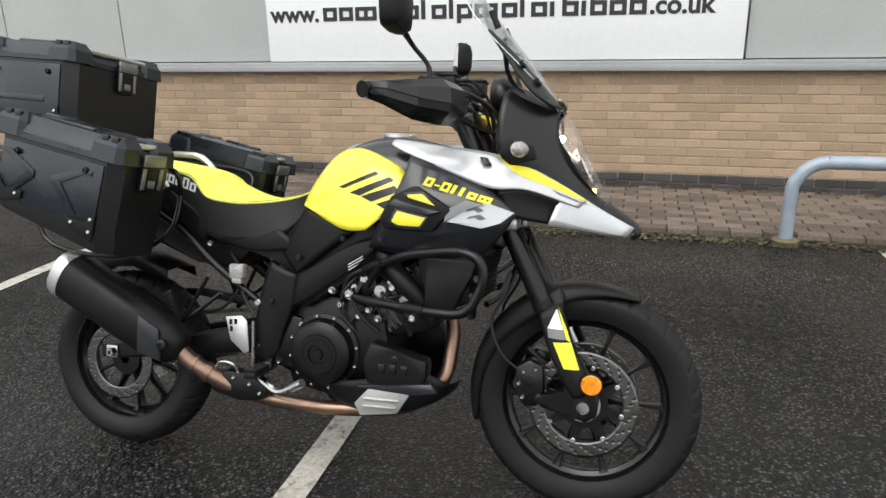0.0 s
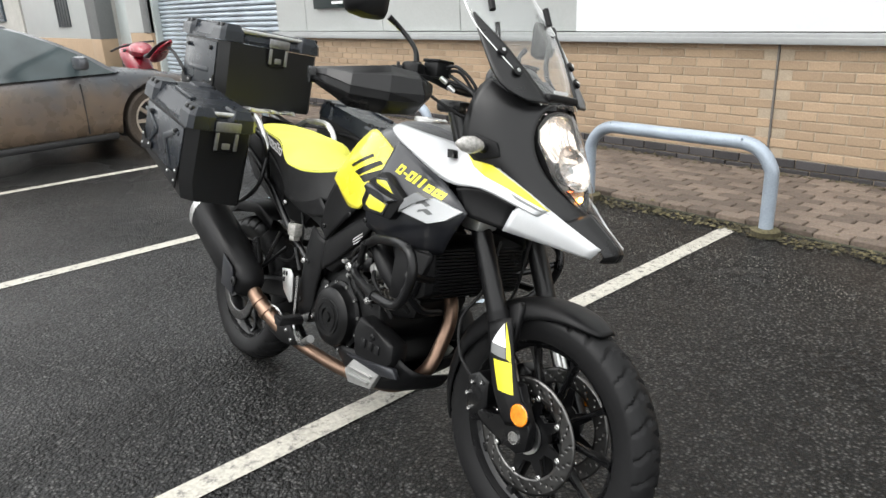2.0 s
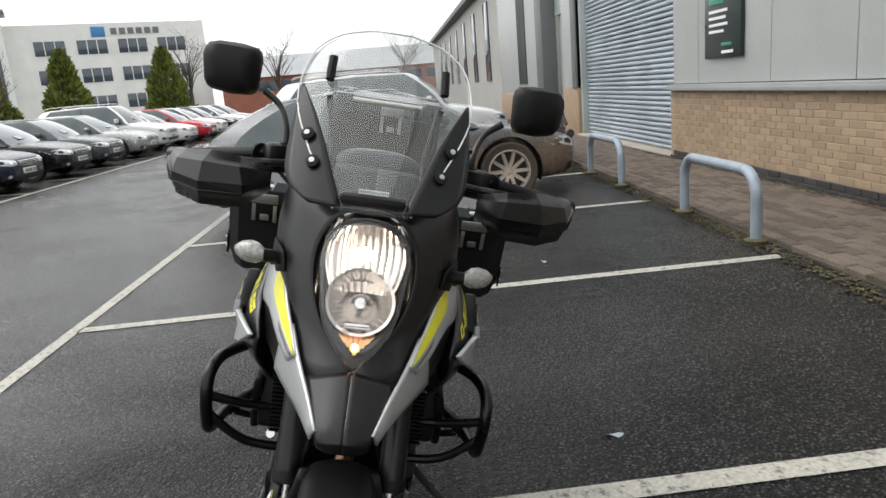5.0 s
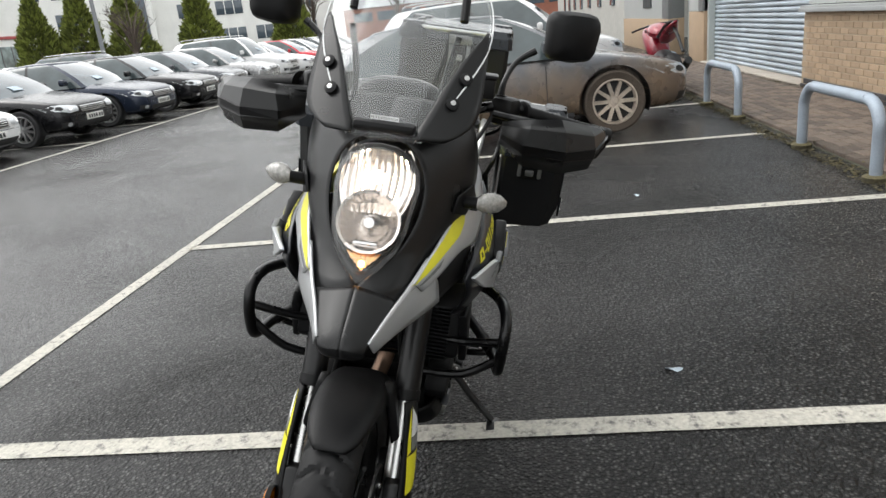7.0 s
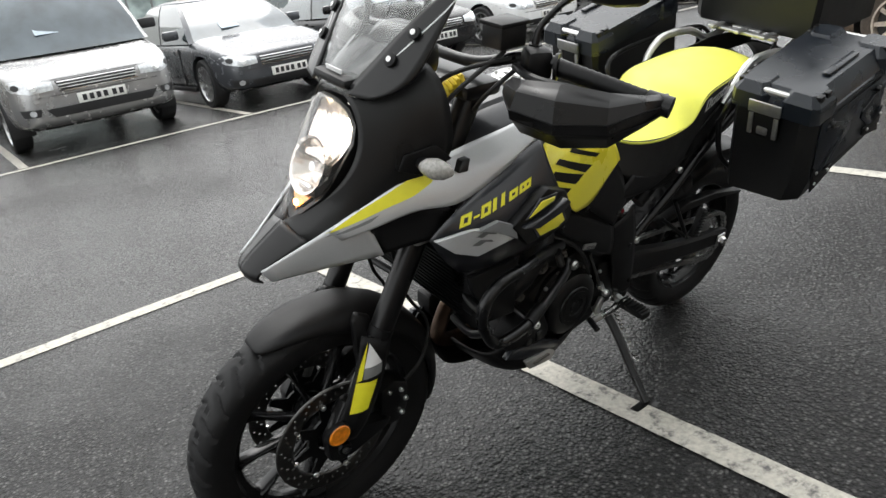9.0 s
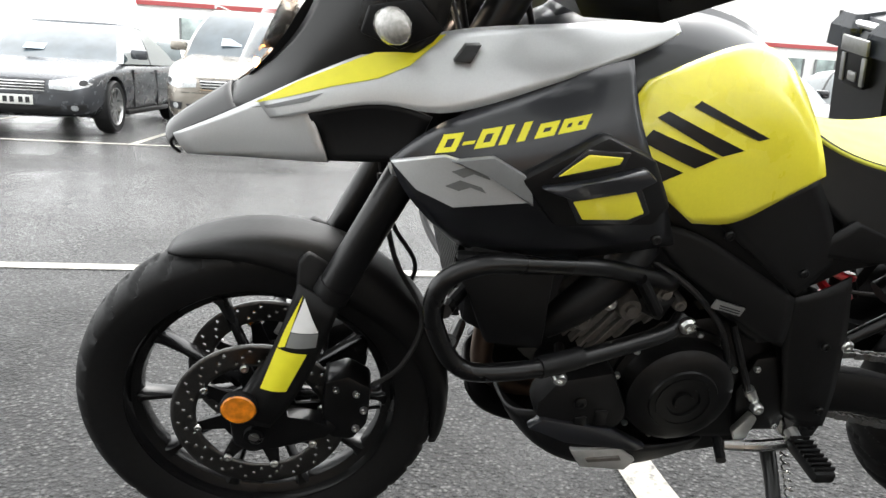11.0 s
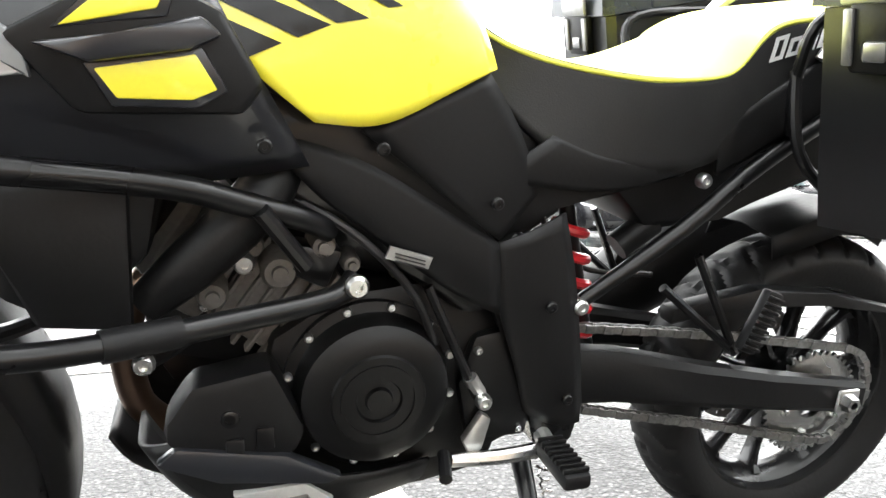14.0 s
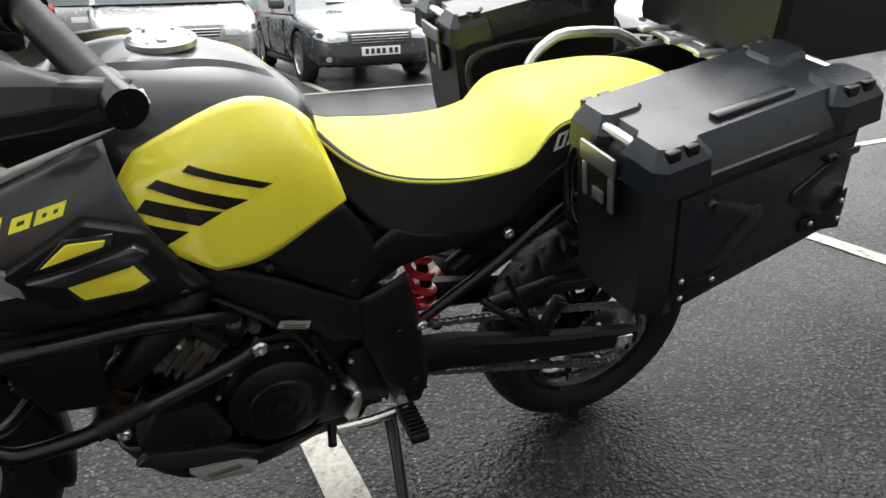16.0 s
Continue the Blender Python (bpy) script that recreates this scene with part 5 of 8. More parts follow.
# ---- cowl, lamp, beak ----
for s in (1, -1):
    surface("cowl_side", [[(1.446, 0.0, 1.178), (1.443, 0.060, 1.165), (1.440, 0.096, 1.10), (1.462, 0.094, 1.03), (1.517, 0.066, 0.962), (1.578, 0.0, 0.916)],
                          [(1.415, 0.0, 1.195), (1.408, 0.09, 1.182), (1.402, 0.128, 1.10), (1.424, 0.130, 1.03), (1.484, 0.10, 0.968), (1.60, 0.0, 0.903)],
                          [(1.37, 0.0, 1.215), (1.36, 0.135, 1.20), (1.36, 0.165, 1.10), (1.375, 0.160, 1.03), (1.43, 0.135, 0.985), (1.60, 0.045, 0.89)],
                          [(1.33, 0.0, 1.235), (1.30, 0.158, 1.235), (1.285, 0.188, 1.12), (1.28, 0.185, 1.03), (1.35, 0.158, 0.99), (1.56, 0.085, 0.89)]], COWL, bike, "satin black nose cowl", 0.004, 2, s)
    plate("cowl_recess", [(1.385, 0.160, 1.06), (1.325, 0.184, 1.075), (1.29, 0.191, 1.04), (1.345, 0.175, 1.01), (1.395, 0.153, 1.025)], M_BLACK, bike, "", s, 0.006, 0.003)
    # beak: black spine with silver sides
    surface("beak_spine", [[(1.585, 0.0, 0.918), (1.583, 0.035, 0.910), (1.565, 0.078, 0.893)], [(1.63, 0.0, 0.888), (1.628, 0.032, 0.882), (1.615, 0.062, 0.868)], [(1.675, 0.0, 0.858), (1.672, 0.028, 0.853), (1.665, 0.047, 0.843)], [(1.692, 0.0, 0.838), (1.688, 0.028, 0.834), (1.676, 0.044, 0.826)], [(1.68, 0.0, 0.815), (1.676, 0.026, 0.813), (1.66, 0.04, 0.812)]], COWL, bike, "satin black beak tip", 0.004, 2, s)
    surface("silver_beak_panel", [[(1.665, 0.048, 0.846), (1.658, 0.055, 0.832), (1.645, 0.056, 0.818)], [(1.60, 0.070, 0.879), (1.58, 0.083, 0.862), (1.565, 0.085, 0.827)], [(1.54, 0.097, 0.915), (1.51, 0.118, 0.890), (1.495, 0.122, 0.838)], [(1.475, 0.117, 0.952), (1.46, 0.141, 0.918), (1.435, 0.148, 0.846)]], SILVER, bike, "silver painted beak side", 0.005, 2, s)
    surface("silver_shoulder_panel", [[(1.535, 0.101, 0.918), (1.525, 0.112, 0.906), (1.515, 0.118, 0.896)], [(1.475, 0.121, 0.954), (1.465, 0.140, 0.936), (1.452, 0.150, 0.917)], [(1.40, 0.146, 0.994), (1.375, 0.172, 0.962), (1.356, 0.180, 0.949)], [(1.33, 0.158, 1.024), (1.315, 0.190, 0.975), (1.295, 0.205, 0.930)], [(1.25, 0.162, 1.045), (1.225, 0.196, 1.002), (1.20, 0.210, 0.966)], [(1.12, 0.165, 1.055), (1.11, 0.193, 1.03), (1.10, 0.204, 1.005)], [(1.03, 0.160, 1.068), (1.02, 0.182, 1.055), (1.01, 0.190, 1.038)], [(0.985, 0.155, 1.070), (0.982, 0.168, 1.064), (0.978, 0.172, 1.055)]], SILVER, bike, "silver painted tank shoulder", 0.005, 2, s)
    plate("shoulder_slot", [(1.277, 0.196, 1.004), (1.262, 0.190, 1.024), (1.243, 0.192, 1.026), (1.256, 0.200, 1.004)], F_BLACK, bike, "", s, 0.02, 0.001)
    surface("air_intake", [[(1.462, 0.142, 0.912), (1.36, 0.172, 0.948), (1.30, 0.196, 0.930)], [(1.45, 0.135, 0.885), (1.37, 0.160, 0.91), (1.31, 0.19, 0.905)], [(1.435, 0.145, 0.848), (1.37, 0.165, 0.855), (1.32, 0.19, 0.868)]], M_BLACK, bike, "black side air intake", 0.006, 2, s)
    # flank panel with its raised pod
    surface("flank_panel", [[(1.352, 0.195, 0.872), (1.335, 0.205, 0.835), (1.30, 0.195, 0.79), (1.255, 0.17, 0.742)], [(1.30, 0.208, 0.928), (1.285, 0.248, 0.872), (1.262, 0.245, 0.812), (1.23, 0.19, 0.735)], [(1.19, 0.206, 0.972), (1.18, 0.258, 0.90), (1.165, 0.256, 0.825), (1.15, 0.20, 0.732)], [(1.08, 0.202, 1.015), (1.07, 0.250, 0.93), (1.06, 0.255, 0.83), (1.05, 0.20, 0.735)], [(1.045, 0.198, 1.022), (1.035, 0.234, 0.945), (0.975, 0.240, 0.845), (0.925, 0.19, 0.755)]], G_BLACK, bike, "satin dark grey tank flank", 0.005, 2, s)
    plate("silver_flank_panel", [(1.352, 0.214, 0.876), (1.285, 0.257, 0.900), (1.235, 0.265, 0.890), (1.168, 0.268, 0.846), (1.27, 0.258, 0.831), (1.318, 0.240, 0.847)], SILVER, bike, "silver flank panel with emblem shape", s, 0.012, 0.003)
    plate("grey_flank_wedge", [(1.278, 0.262, 0.895), (1.225, 0.268, 0.905), (1.175, 0.268, 0.878), (1.168, 0.272, 0.842), (1.232, 0.268, 0.883)], mat("mid_grey_decal", (0.16, 0.165, 0.17), 0.4, var=0.05, grain=80), bike, "", s, 0.012, 0.002)
    pod = plate("side_pod", [(1.19, 0.272, 0.878), (1.085, 0.272, 0.940), (1.012, 0.262, 0.908), (0.975, 0.255, 0.842), (0.995, 0.26, 0.815), (1.135, 0.272, 0.813)], M_BLACK, bike, "matt black side pod with yellow inserts", s, 0.03, 0.008)
    plate("yellow_insert", [(1.144, 0.276, 0.886), (1.108, 0.276, 0.917), (1.062, 0.274, 0.914), (1.066, 0.274, 0.905)], YELLOW, pod, "yellow insert", s, 0.012, 0.002)
    plate("yellow_insert", [(1.119, 0.276, 0.853), (1.036, 0.272, 0.869), (1.018, 0.270, 0.838), (1.040, 0.271, 0.828), (1.102, 0.275, 0.828)], YELLOW, pod, "yellow insert", s, 0.012, 0.002)
    for outline in ([(1.150, 0.2745, 0.884), (1.110, 0.2745, 0.923), (1.052, 0.270, 0.920), (1.058, 0.270, 0.899)], [(1.127, 0.2745, 0.857), (1.031, 0.2705, 0.876), (1.009, 0.268, 0.837), (1.036, 0.269, 0.821), (1.106, 0.2735, 0.821)]):
        plate("insert_rim", outline, G_BLACK, pod, "", s, 0.01, 0.002)
    plate("pod_bar", [(1.165, 0.286, 0.872), (1.10, 0.286, 0.883), (1.03, 0.282, 0.902), (1.012, 0.280, 0.886), (1.04, 0.284, 0.872), (1.12, 0.288, 0.858)], G_BLACK, pod, "", s, 0.02, 0.005)


# ---- headlight ----
bm = bmesh.new()
OUT = [(0.0, 1.157), (0.03, 1.153), (0.058, 1.138), (0.078, 1.11), (0.084, 1.075), (0.078, 1.04), (0.072, 1.0), (0.060, 0.968), (0.034, 0.938), (0.012, 0.920), (0.0, 0.915)]
half = OUT + [(-y, z) for y, z in OUT[-2:0:-1]]


def lamp_x(z, y=0.0):
    """The lens's face: raked back with height and bowed back to its sides."""
    return 1.453 + (1.155 - z) * 0.50 - 5.2 * y * y


def lamp_ring(shrink, push):
    return [(lamp_x(1.04 + (z - 1.04) * shrink, y * shrink) + push, y * shrink, 1.04 + (z - 1.04) * shrink) for y, z in half]


bm2 = bmesh.new()
loft(bm2, [lamp_ring(1.0, -0.07), lamp_ring(1.0, -0.004)], caps=False)
lamp = part("headlight", bm2, M_BLACK, bike, "lit headlight with two stacked reflectors")
bm2 = bmesh.new()
rows = [[bm2.verts.new(p) for p in lamp_ring(k, d)] for k, d in ((1.0, -0.006), (0.985, 0.006), (0.93, 0.012), (0.7, 0.016), (0.35, 0.018))]
for a, b in zip(rows, rows[1:]):
    for i in range(len(a)):
        bm2.faces.new((a[i], a[(i + 1) % len(a)], b[(i + 1) % len(a)], b[i]))
bm2.faces.new(rows[-1])
lens = part("lens", bm2, LENS, lamp, "clear headlight lens", 60)
lens.visible_shadow = False
bm = bmesh.new()
loft(bm, [lamp_ring(0.995, -0.004), lamp_ring(0.90, -0.010), lamp_ring(0.87, -0.03)], caps=False)
part("bezel", bm, WHEEL_BLACK, lamp, "dark inner bezel")
nose = Vector((0.894, 0, 0.447))
# upper reflector: a bowl pressed into upright flutes
bm = bmesh.new()
grid = []
for i in range(17):
    row = []
    for j in range(49):
        u, v = -1 + 2 * j / 48, -1 + 2 * i / 16
        y, z = 0.0735 * u * math.sqrt(1 - 0.42 * v * v), 1.088 + 0.058 * v
        row.append(bm.verts.new((lamp_x(z, y) - 0.016 - 0.036 * (1 - min(1, u * u + v * v * 0.7)) + 0.0042 * abs(math.sin(math.pi * 5.5 * u)), y, z)))
    grid.append(row)
for a, b in zip(grid, grid[1:]):
    for j in range(48):
        bm.faces.new((a[j], a[j + 1], b[j + 1], b[j]))
part("fluted_reflector", bm, REFLECTOR, lamp, "bright fluted upper reflector")
# lower reflector: a round bowl of facets
low = Matrix.Translation((lamp_x(1.010) - 0.030, 0, 1.010)) @ nose.to_track_quat("Z", "Y").to_matrix().to_4x4()
bm = bmesh.new()
prof = [(0.010, -0.030), (0.022, -0.026), (0.034, -0.016), (0.046, 0.0), (0.056, 0.018), (0.0615, 0.022)]
rows = []
for i, (r, h) in enumerate(prof):
    rows.append([bm.verts.new(low @ Vector((r * math.cos(t), r * math.sin(t), h + (0.003 if (i + q) % 2 and i < 5 else 0)))) for q, t in enumerate(2 * math.pi * q / 28 for q in range(28))])
for a, b in zip(rows, rows[1:]):
    for q in range(28):
        bm.faces.new((a[q], a[(q + 1) % 28], b[(q + 1) % 28], b[q]))
part("faceted_reflector", bm, REFLECTOR, lamp, "round faceted lower reflector", 5)
bm = bmesh.new()
lathe(bm, [(0.0, 0.012), (0.010, 0.010), (0.012, -0.02), (0.006, -0.03)], 18, low)
part("bulb_cap", bm, CHROME, lamp, "chrome bulb cap")
bm = bmesh.new()
box(bm, (0, 0, 0), (0.012, 0.050, 0.012), 0.005, Matrix.Translation((lamp_x(0.980) - 0.018, 0, 0.978)))
part("lower_shield", bm, CHROME, lamp)
bm = bmesh.new()
lathe(bm, [(0.0, -0.014), (0.009, -0.012), (0.010, 0.010), (0.006, 0.018), (0.0, 0.019)], 12, Matrix.Translation((lamp_x(1.088) - 0.050, 0, 1.088)) @ nose.to_track_quat("Z", "Y").to_matrix().to_4x4())
part("bulb", bm, BULB, lamp, "lit bulb")
bm = bmesh.new()
for q in range(7):
    y = -0.030 + 0.010 * q
    z0, z1 = 0.930 + abs(y) * 0.6, 0.962
    sheet(bm, [(lamp_x(z1) - 0.026, y - 0.004, z1), (lamp_x(z1) - 0.026, y + 0.004, z1), (lamp_x(z0) - 0.022, y * 0.6 + 0.003, z0), (lamp_x(z0) - 0.022, y * 0.6 - 0.003, z0)], (0.006, 0, 0.003))
part("side_lamp_reflector", bm, mat("amber_tinted_reflector", (0.85, 0.50, 0.24), 0.22, metal=1.0, var=0.1, grain=40), lamp, "amber faceted side lamp reflector", 10)
bm = bmesh.new()
box(bm, (lamp_x(0.946) - 0.010, 0, 0.946), (0.010, 0.012, 0.014), 0.004)
part("side_lamp", bm, AMBER_GLOW, lamp, "glowing amber side lamp")

# ---- screen ----
rows = []
for z, x, hw, bow in [(1.165, 1.452, 0.072, 0.015), (1.21, 1.425, 0.10, 0.022), (1.28, 1.375, 0.145, 0.04), (1.34, 1.325, 0.172, 0.055), (1.40, 1.275, 0.172, 0.06), (1.45, 1.235, 0.152, 0.055), (1.485, 1.207, 0.105, 0.04), (1.50, 1.195, 0.04, 0.012)]:
    rows.append([(x - bow * u * u, hw * u, z) for u in (-1, -0.8, -0.4, 0, 0.4, 0.8, 1)])
scr = surface("windscreen", rows, SCREEN_CLEAR, bike, "tall clear touring windscreen", 0.004, 2)
scr.visible_shadow = False
bm = bmesh.new()
edge = [Vector(r[0]) for r in rows] + [Vector(p) for p in rows[-1][1:-1]] + [Vector(r[-1]) for r in rows[::-1]]
tube(bm, edge, 0.0018, 6, 3)
part("screen_edge", bm, SCREEN_EDGE, bike, "screen edge with its bright glint put in a pale colour")
for s in (1, -1):
    wing = ((1.172, 0.062, 0.118), (1.185, 0.062, 0.150), (1.205, 0.072, 0.172), (1.24, 0.088, 0.176), (1.28, 0.106, 0.175), (1.32, 0.128, 0.174), (1.352, 0.150, 0.171), (1.375, 0.164, 0.169))
    surface("screen_wing", [[(1.463 - 0.77 * (z - 1.165) - 1.9 * y * y, y, z) for y in (a, a * 0.67 + b * 0.33, a * 0.33 + b * 0.67, b)] for z, a, b in wing], COWL, bike, "black screen bracket with two screws", 0.006, 1, s)
    for x, y, z in ((1.340, 0.138, 1.284), (1.383, 0.120, 1.238)):
        bm = bmesh.new()
        lathe(bm, [(0.013, -0.004), (0.013, 0.005), (0.006, 0.007), (0.0, 0.007)], 14, at(x, y * s, z) @ Vector((0.8, 0.25 * s, 0.55)).to_track_quat("Z", "Y").to_matrix().to_4x4())
        sc = part("screen_screw", bm, M_BLACK, bike, "screw in a black rubber washer")
        bm = bmesh.new()
        lathe(bm, [(0.0055, 0.005), (0.0055, 0.0085), (0.0, 0.009)], 10, at(x, y * s, z) @ Vector((0.8, 0.25 * s, 0.55)).to_track_quat("Z", "Y").to_matrix().to_4x4())
        part("screw_head", bm, STEEL, sc)
    bm = bmesh.new()
    tube(bm, [(1.262, 0.115 * s, 1.39), (1.24, 0.113 * s, 1.435)], 0.009, 8, 1)
    part("screen_clip", bm, M_BLACK, bike)
bm = bmesh.new()
box(bm, (1.425, 0, 1.186), (0.05, 0.12, 0.02), 0.008)
part("screen_base", bm, M_BLACK, bike)
glyph_bars("mmmmmm", -0.028, 0, 0.008, 0.0062, Matrix(((0, 1, 0, 1.436), (1, 0, 0, 0), (0, 0, 1, 1.198), (0, 0, 0, 1))), WHITE_SHAPE, bike, "screen_mark", 0, 0.003)
# instruments behind the screen
bm = bmesh.new()
loft(bm, [[(x, w * math.copysign(abs(math.cos(t)) ** 0.7, math.cos(t)), zc + h * math.copysign(abs(math.sin(t)) ** 0.8, math.sin(t))) for t in (2 * math.pi * q / 24 for q in range(24))] for x, w, zc, h in ((1.238, 0.075, 1.213, 0.038), (1.248, 0.094, 1.213, 0.052), (1.278, 0.098, 1.211, 0.054), (1.312, 0.082, 1.200, 0.044), (1.338, 0.05, 1.182, 0.028), (1.348, 0.02, 1.178, 0.012))])
dash = part("instrument_pod", bm, COWL, bike, "rounded black instrument housing", 60)
bm = bmesh.new()
lathe(bm, [(0.0, 0.0), (0.045, 0.0), (0.048, 0.01), (0.04, 0.012)], 28, at(1.252, 0.03, 1.217) @ Vector((-0.85, 0, 0.5)).to_track_quat("Z", "Y").to_matrix().to_4x4())
part("dial", bm, CAR_GLASS, dash)
for s in (1, -1):
    bm = bmesh.new()
    tube(bm, [(1.40, 0.09 * s, 1.16), (1.30, 0.09 * s, 1.25), (1.28, 0.11 * s, 1.36)], 0.007, 8, 4)
    part("screen_stay", bm, F_BLACK, bike)

# ---- handlebar, guards, mirrors, controls ----
bm = bmesh.new()
tube(bm, [(1.02, 0.455, 1.170), (1.06, 0.36, 1.19), (1.10, 0.22, 1.215), (1.14, 0.10, 1.185), (1.15, 0.0, 1.18), (1.14, -0.10, 1.185), (1.10, -0.22, 1.215), (1.06, -0.36, 1.19), (1.02, -0.455, 1.170)], 0.0125, 14, 6)
part("handlebar", bm, F_BLACK, bike)
for s in (1, -1):
    bm = bmesh.new()
    line = [Vector((1.09, 0.27 * s, 1.205)), Vector((1.028, 0.435 * s, 1.174))]
    tube(bm, [line[0].lerp(line[1], k / 24) for k in range(25)], [0.0185 if k % 2 else 0.0172 for k in range(25)], 18, 1)
    tube(bm, [line[0] + Vector((0.004, -0.006 * s, 0)), line[0] + Vector((0.0, 0.0, 0))], 0.027, 16, 1)
    part("grip", bm, M_BLACK, bike, "ribbed rubber grip")
    bm = bmesh.new()
    tube(bm, [(1.026, 0.437 * s, 1.173), (1.008, 0.482 * s, 1.166)], 0.0205, 18, 1)
    part("bar_end", bm, F_BLACK, bike)
    bm = bmesh.new()
    box(bm, (0, 0, 0), (0.055, 0.06, 0.065), 0.014, at(1.105, 0.225 * s, 1.205) @ Matrix.Rotation(radians(-28 * s), 4, "Z"))
    part("switchgear", bm, M_BLACK, bike)
    bm = bmesh.new()
    tube(bm, [(1.14, 0.20 * s, 1.20), (1.155, 0.28 * s, 1.195), (1.10, 0.40 * s, 1.185), (1.08, 0.44 * s, 1.18)], [0.008, 0.009, 0.008, 0.006], 8, 5)
    part("lever", bm, F_BLACK, bike)
    # hand guard: a moulded shell from the bar end round the lever
    surface("hand_guard", [[(1.168, 0.222, 1.190), (1.188, 0.222, 1.182), (1.192, 0.222, 1.165), (1.190, 0.222, 1.155), (1.178, 0.222, 1.142)],
                           [(1.195, 0.285, 1.206), (1.217, 0.285, 1.188), (1.222, 0.275, 1.150), (1.218, 0.275, 1.132), (1.195, 0.28, 1.100)],
                           [(1.172, 0.352, 1.212), (1.198, 0.365, 1.188), (1.205, 0.370, 1.145), (1.200, 0.370, 1.127), (1.175, 0.37, 1.092)],
                           [(1.112, 0.42, 1.200), (1.132, 0.435, 1.18), (1.140, 0.443, 1.150), (1.137, 0.443, 1.132), (1.12, 0.435, 1.100)],
                           [(1.052, 0.455, 1.192), (1.065, 0.465, 1.186), (1.070, 0.470, 1.168), (1.068, 0.470, 1.150), (1.055, 0.46, 1.132)],
                           [(1.00, 0.465, 1.188), (1.010, 0.478, 1.183), (1.012, 0.480, 1.172), (1.010, 0.480, 1.162), (1.00, 0.47, 1.152)]], COWL, bike, "satin black faceted hand guard", 0.006, 0, s).data.set_sharp_from_angle(angle=radians(9))
    bm = bmesh.new()
    sheet(bm, [(1.226, 0.275, 1.152), (1.209, 0.372, 1.147), (1.143, 0.447, 1.152), (1.073, 0.474, 1.170), (1.012, 0.484, 1.174), (1.010, 0.484, 1.160), (1.071, 0.474, 1.149), (1.140, 0.447, 1.131), (1.204, 0.372, 1.126), (1.221, 0.275, 1.132)] if s > 0 else [(1.226, -0.275, 1.152), (1.209, -0.372, 1.147), (1.143, -0.447, 1.152), (1.073, -0.474, 1.170), (1.012, -0.484, 1.174), (1.010, -0.484, 1.160), (1.071, -0.474, 1.149), (1.140, -0.447, 1.131), (1.204, -0.372, 1.126), (1.221, -0.275, 1.132)], (-0.006, -0.006 * s, 0))
    part("guard_strip", bm, F_BLACK, bike, "", 30)
    # mirror
    bm = bmesh.new()
    tube(bm, [(1.098, 0.21 * s, 1.222), (1.09, 0.213 * s, 1.27), (1.055, 0.235 * s, 1.315), (1.04, 0.275 * s, 1.345)], [0.010, 0.0065, 0.0065, 0.009], 10, 6)
    stalk = part("mirror_stalk", bm, F_BLACK, bike)
    bm = bmesh.new()
    tube(bm, [(1.098, 0.21 * s, 1.215), (1.097, 0.211 * s, 1.24)], 0.014, 12, 1)
    part("rubber_boot", bm, M_BLACK, stalk)
    bm = bmesh.new()
    shape = [(-0.044, -0.053), (-0.054, -0.048), (-0.060, -0.036), (-0.065, 0.028), (-0.062, 0.043), (-0.053, 0.052), (-0.02, 0.057), (0.03, 0.057), (0.052, 0.051), (0.062, 0.040), (0.066, 0.024), (0.060, -0.03), (0.052, -0.044), (0.04, -0.050), (0.0, -0.056)]
    mm = at(1.035, 0.352 * s, 1.384) @ Matrix.Rotation(radians(22 if s > 0 else -6), 4, "Z")
    loft(bm, [[mm @ Vector((x, a * k * s, b * k)) for a, b in shape] for x, k in ((-0.012, 0.97), (-0.008, 1.0), (0.012, 1.0), (0.03, 0.86), (0.04, 0.5))])
    head = part("mirror", bm, M_BLACK, bike, "rounded black rear view mirror", 40)
    bm = bmesh.new()
    bm.faces.new([bm.verts.new(mm @ Vector((-0.0135, a * 0.9 * s, b * 0.9))) for a, b in shape])
    part("mirror_glass", bm, MIRROR_GLASS, head)
    # indicator on its stalk
    bm = bmesh.new()
    tube(bm, [(1.35, 0.165 * s, 1.04), (1.365, 0.20 * s, 1.045)], 0.013, 12, 1)
    ind = part("indicator_stalk", bm, M_BLACK, bike)
    bm = bmesh.new()
    rg = []
    for k, (d, r) in enumerate(((0.0, 0.012), (0.012, 0.020), (0.028, 0.0225), (0.046, 0.018), (0.060, 0.007))):
        rg.append([(1.368 - 0.006 * k + 0.9 * r * math.cos(a), (0.195 + d) * s, 1.047 + r * math.sin(a)) for a in (2 * math.pi * q / 14 for q in range(14))])
    loft(bm, rg)
    part("indicator", bm, SMOKED, ind, "smoked clear indicator lens", 60)
bm = bmesh.new()
box(bm, (1.14, 0.165, 1.255), (0.07, 0.06, 0.045), 0.006, None)
box(bm, (1.14, 0.165, 1.281), (0.078, 0.068, 0.01), 0.004, None)
part("clutch_reservoir", bm, M_BLACK, bike, "black fluid reservoir")
bm = bmesh.new()
box(bm, (1.135, -0.165, 1.226), (0.058, 0.055, 0.040), 0.006, None)
box(bm, (1.135, -0.165, 1.248), (0.064, 0.060, 0.008), 0.003, None)
part("brake_reservoir", bm, M_BLACK, bike)
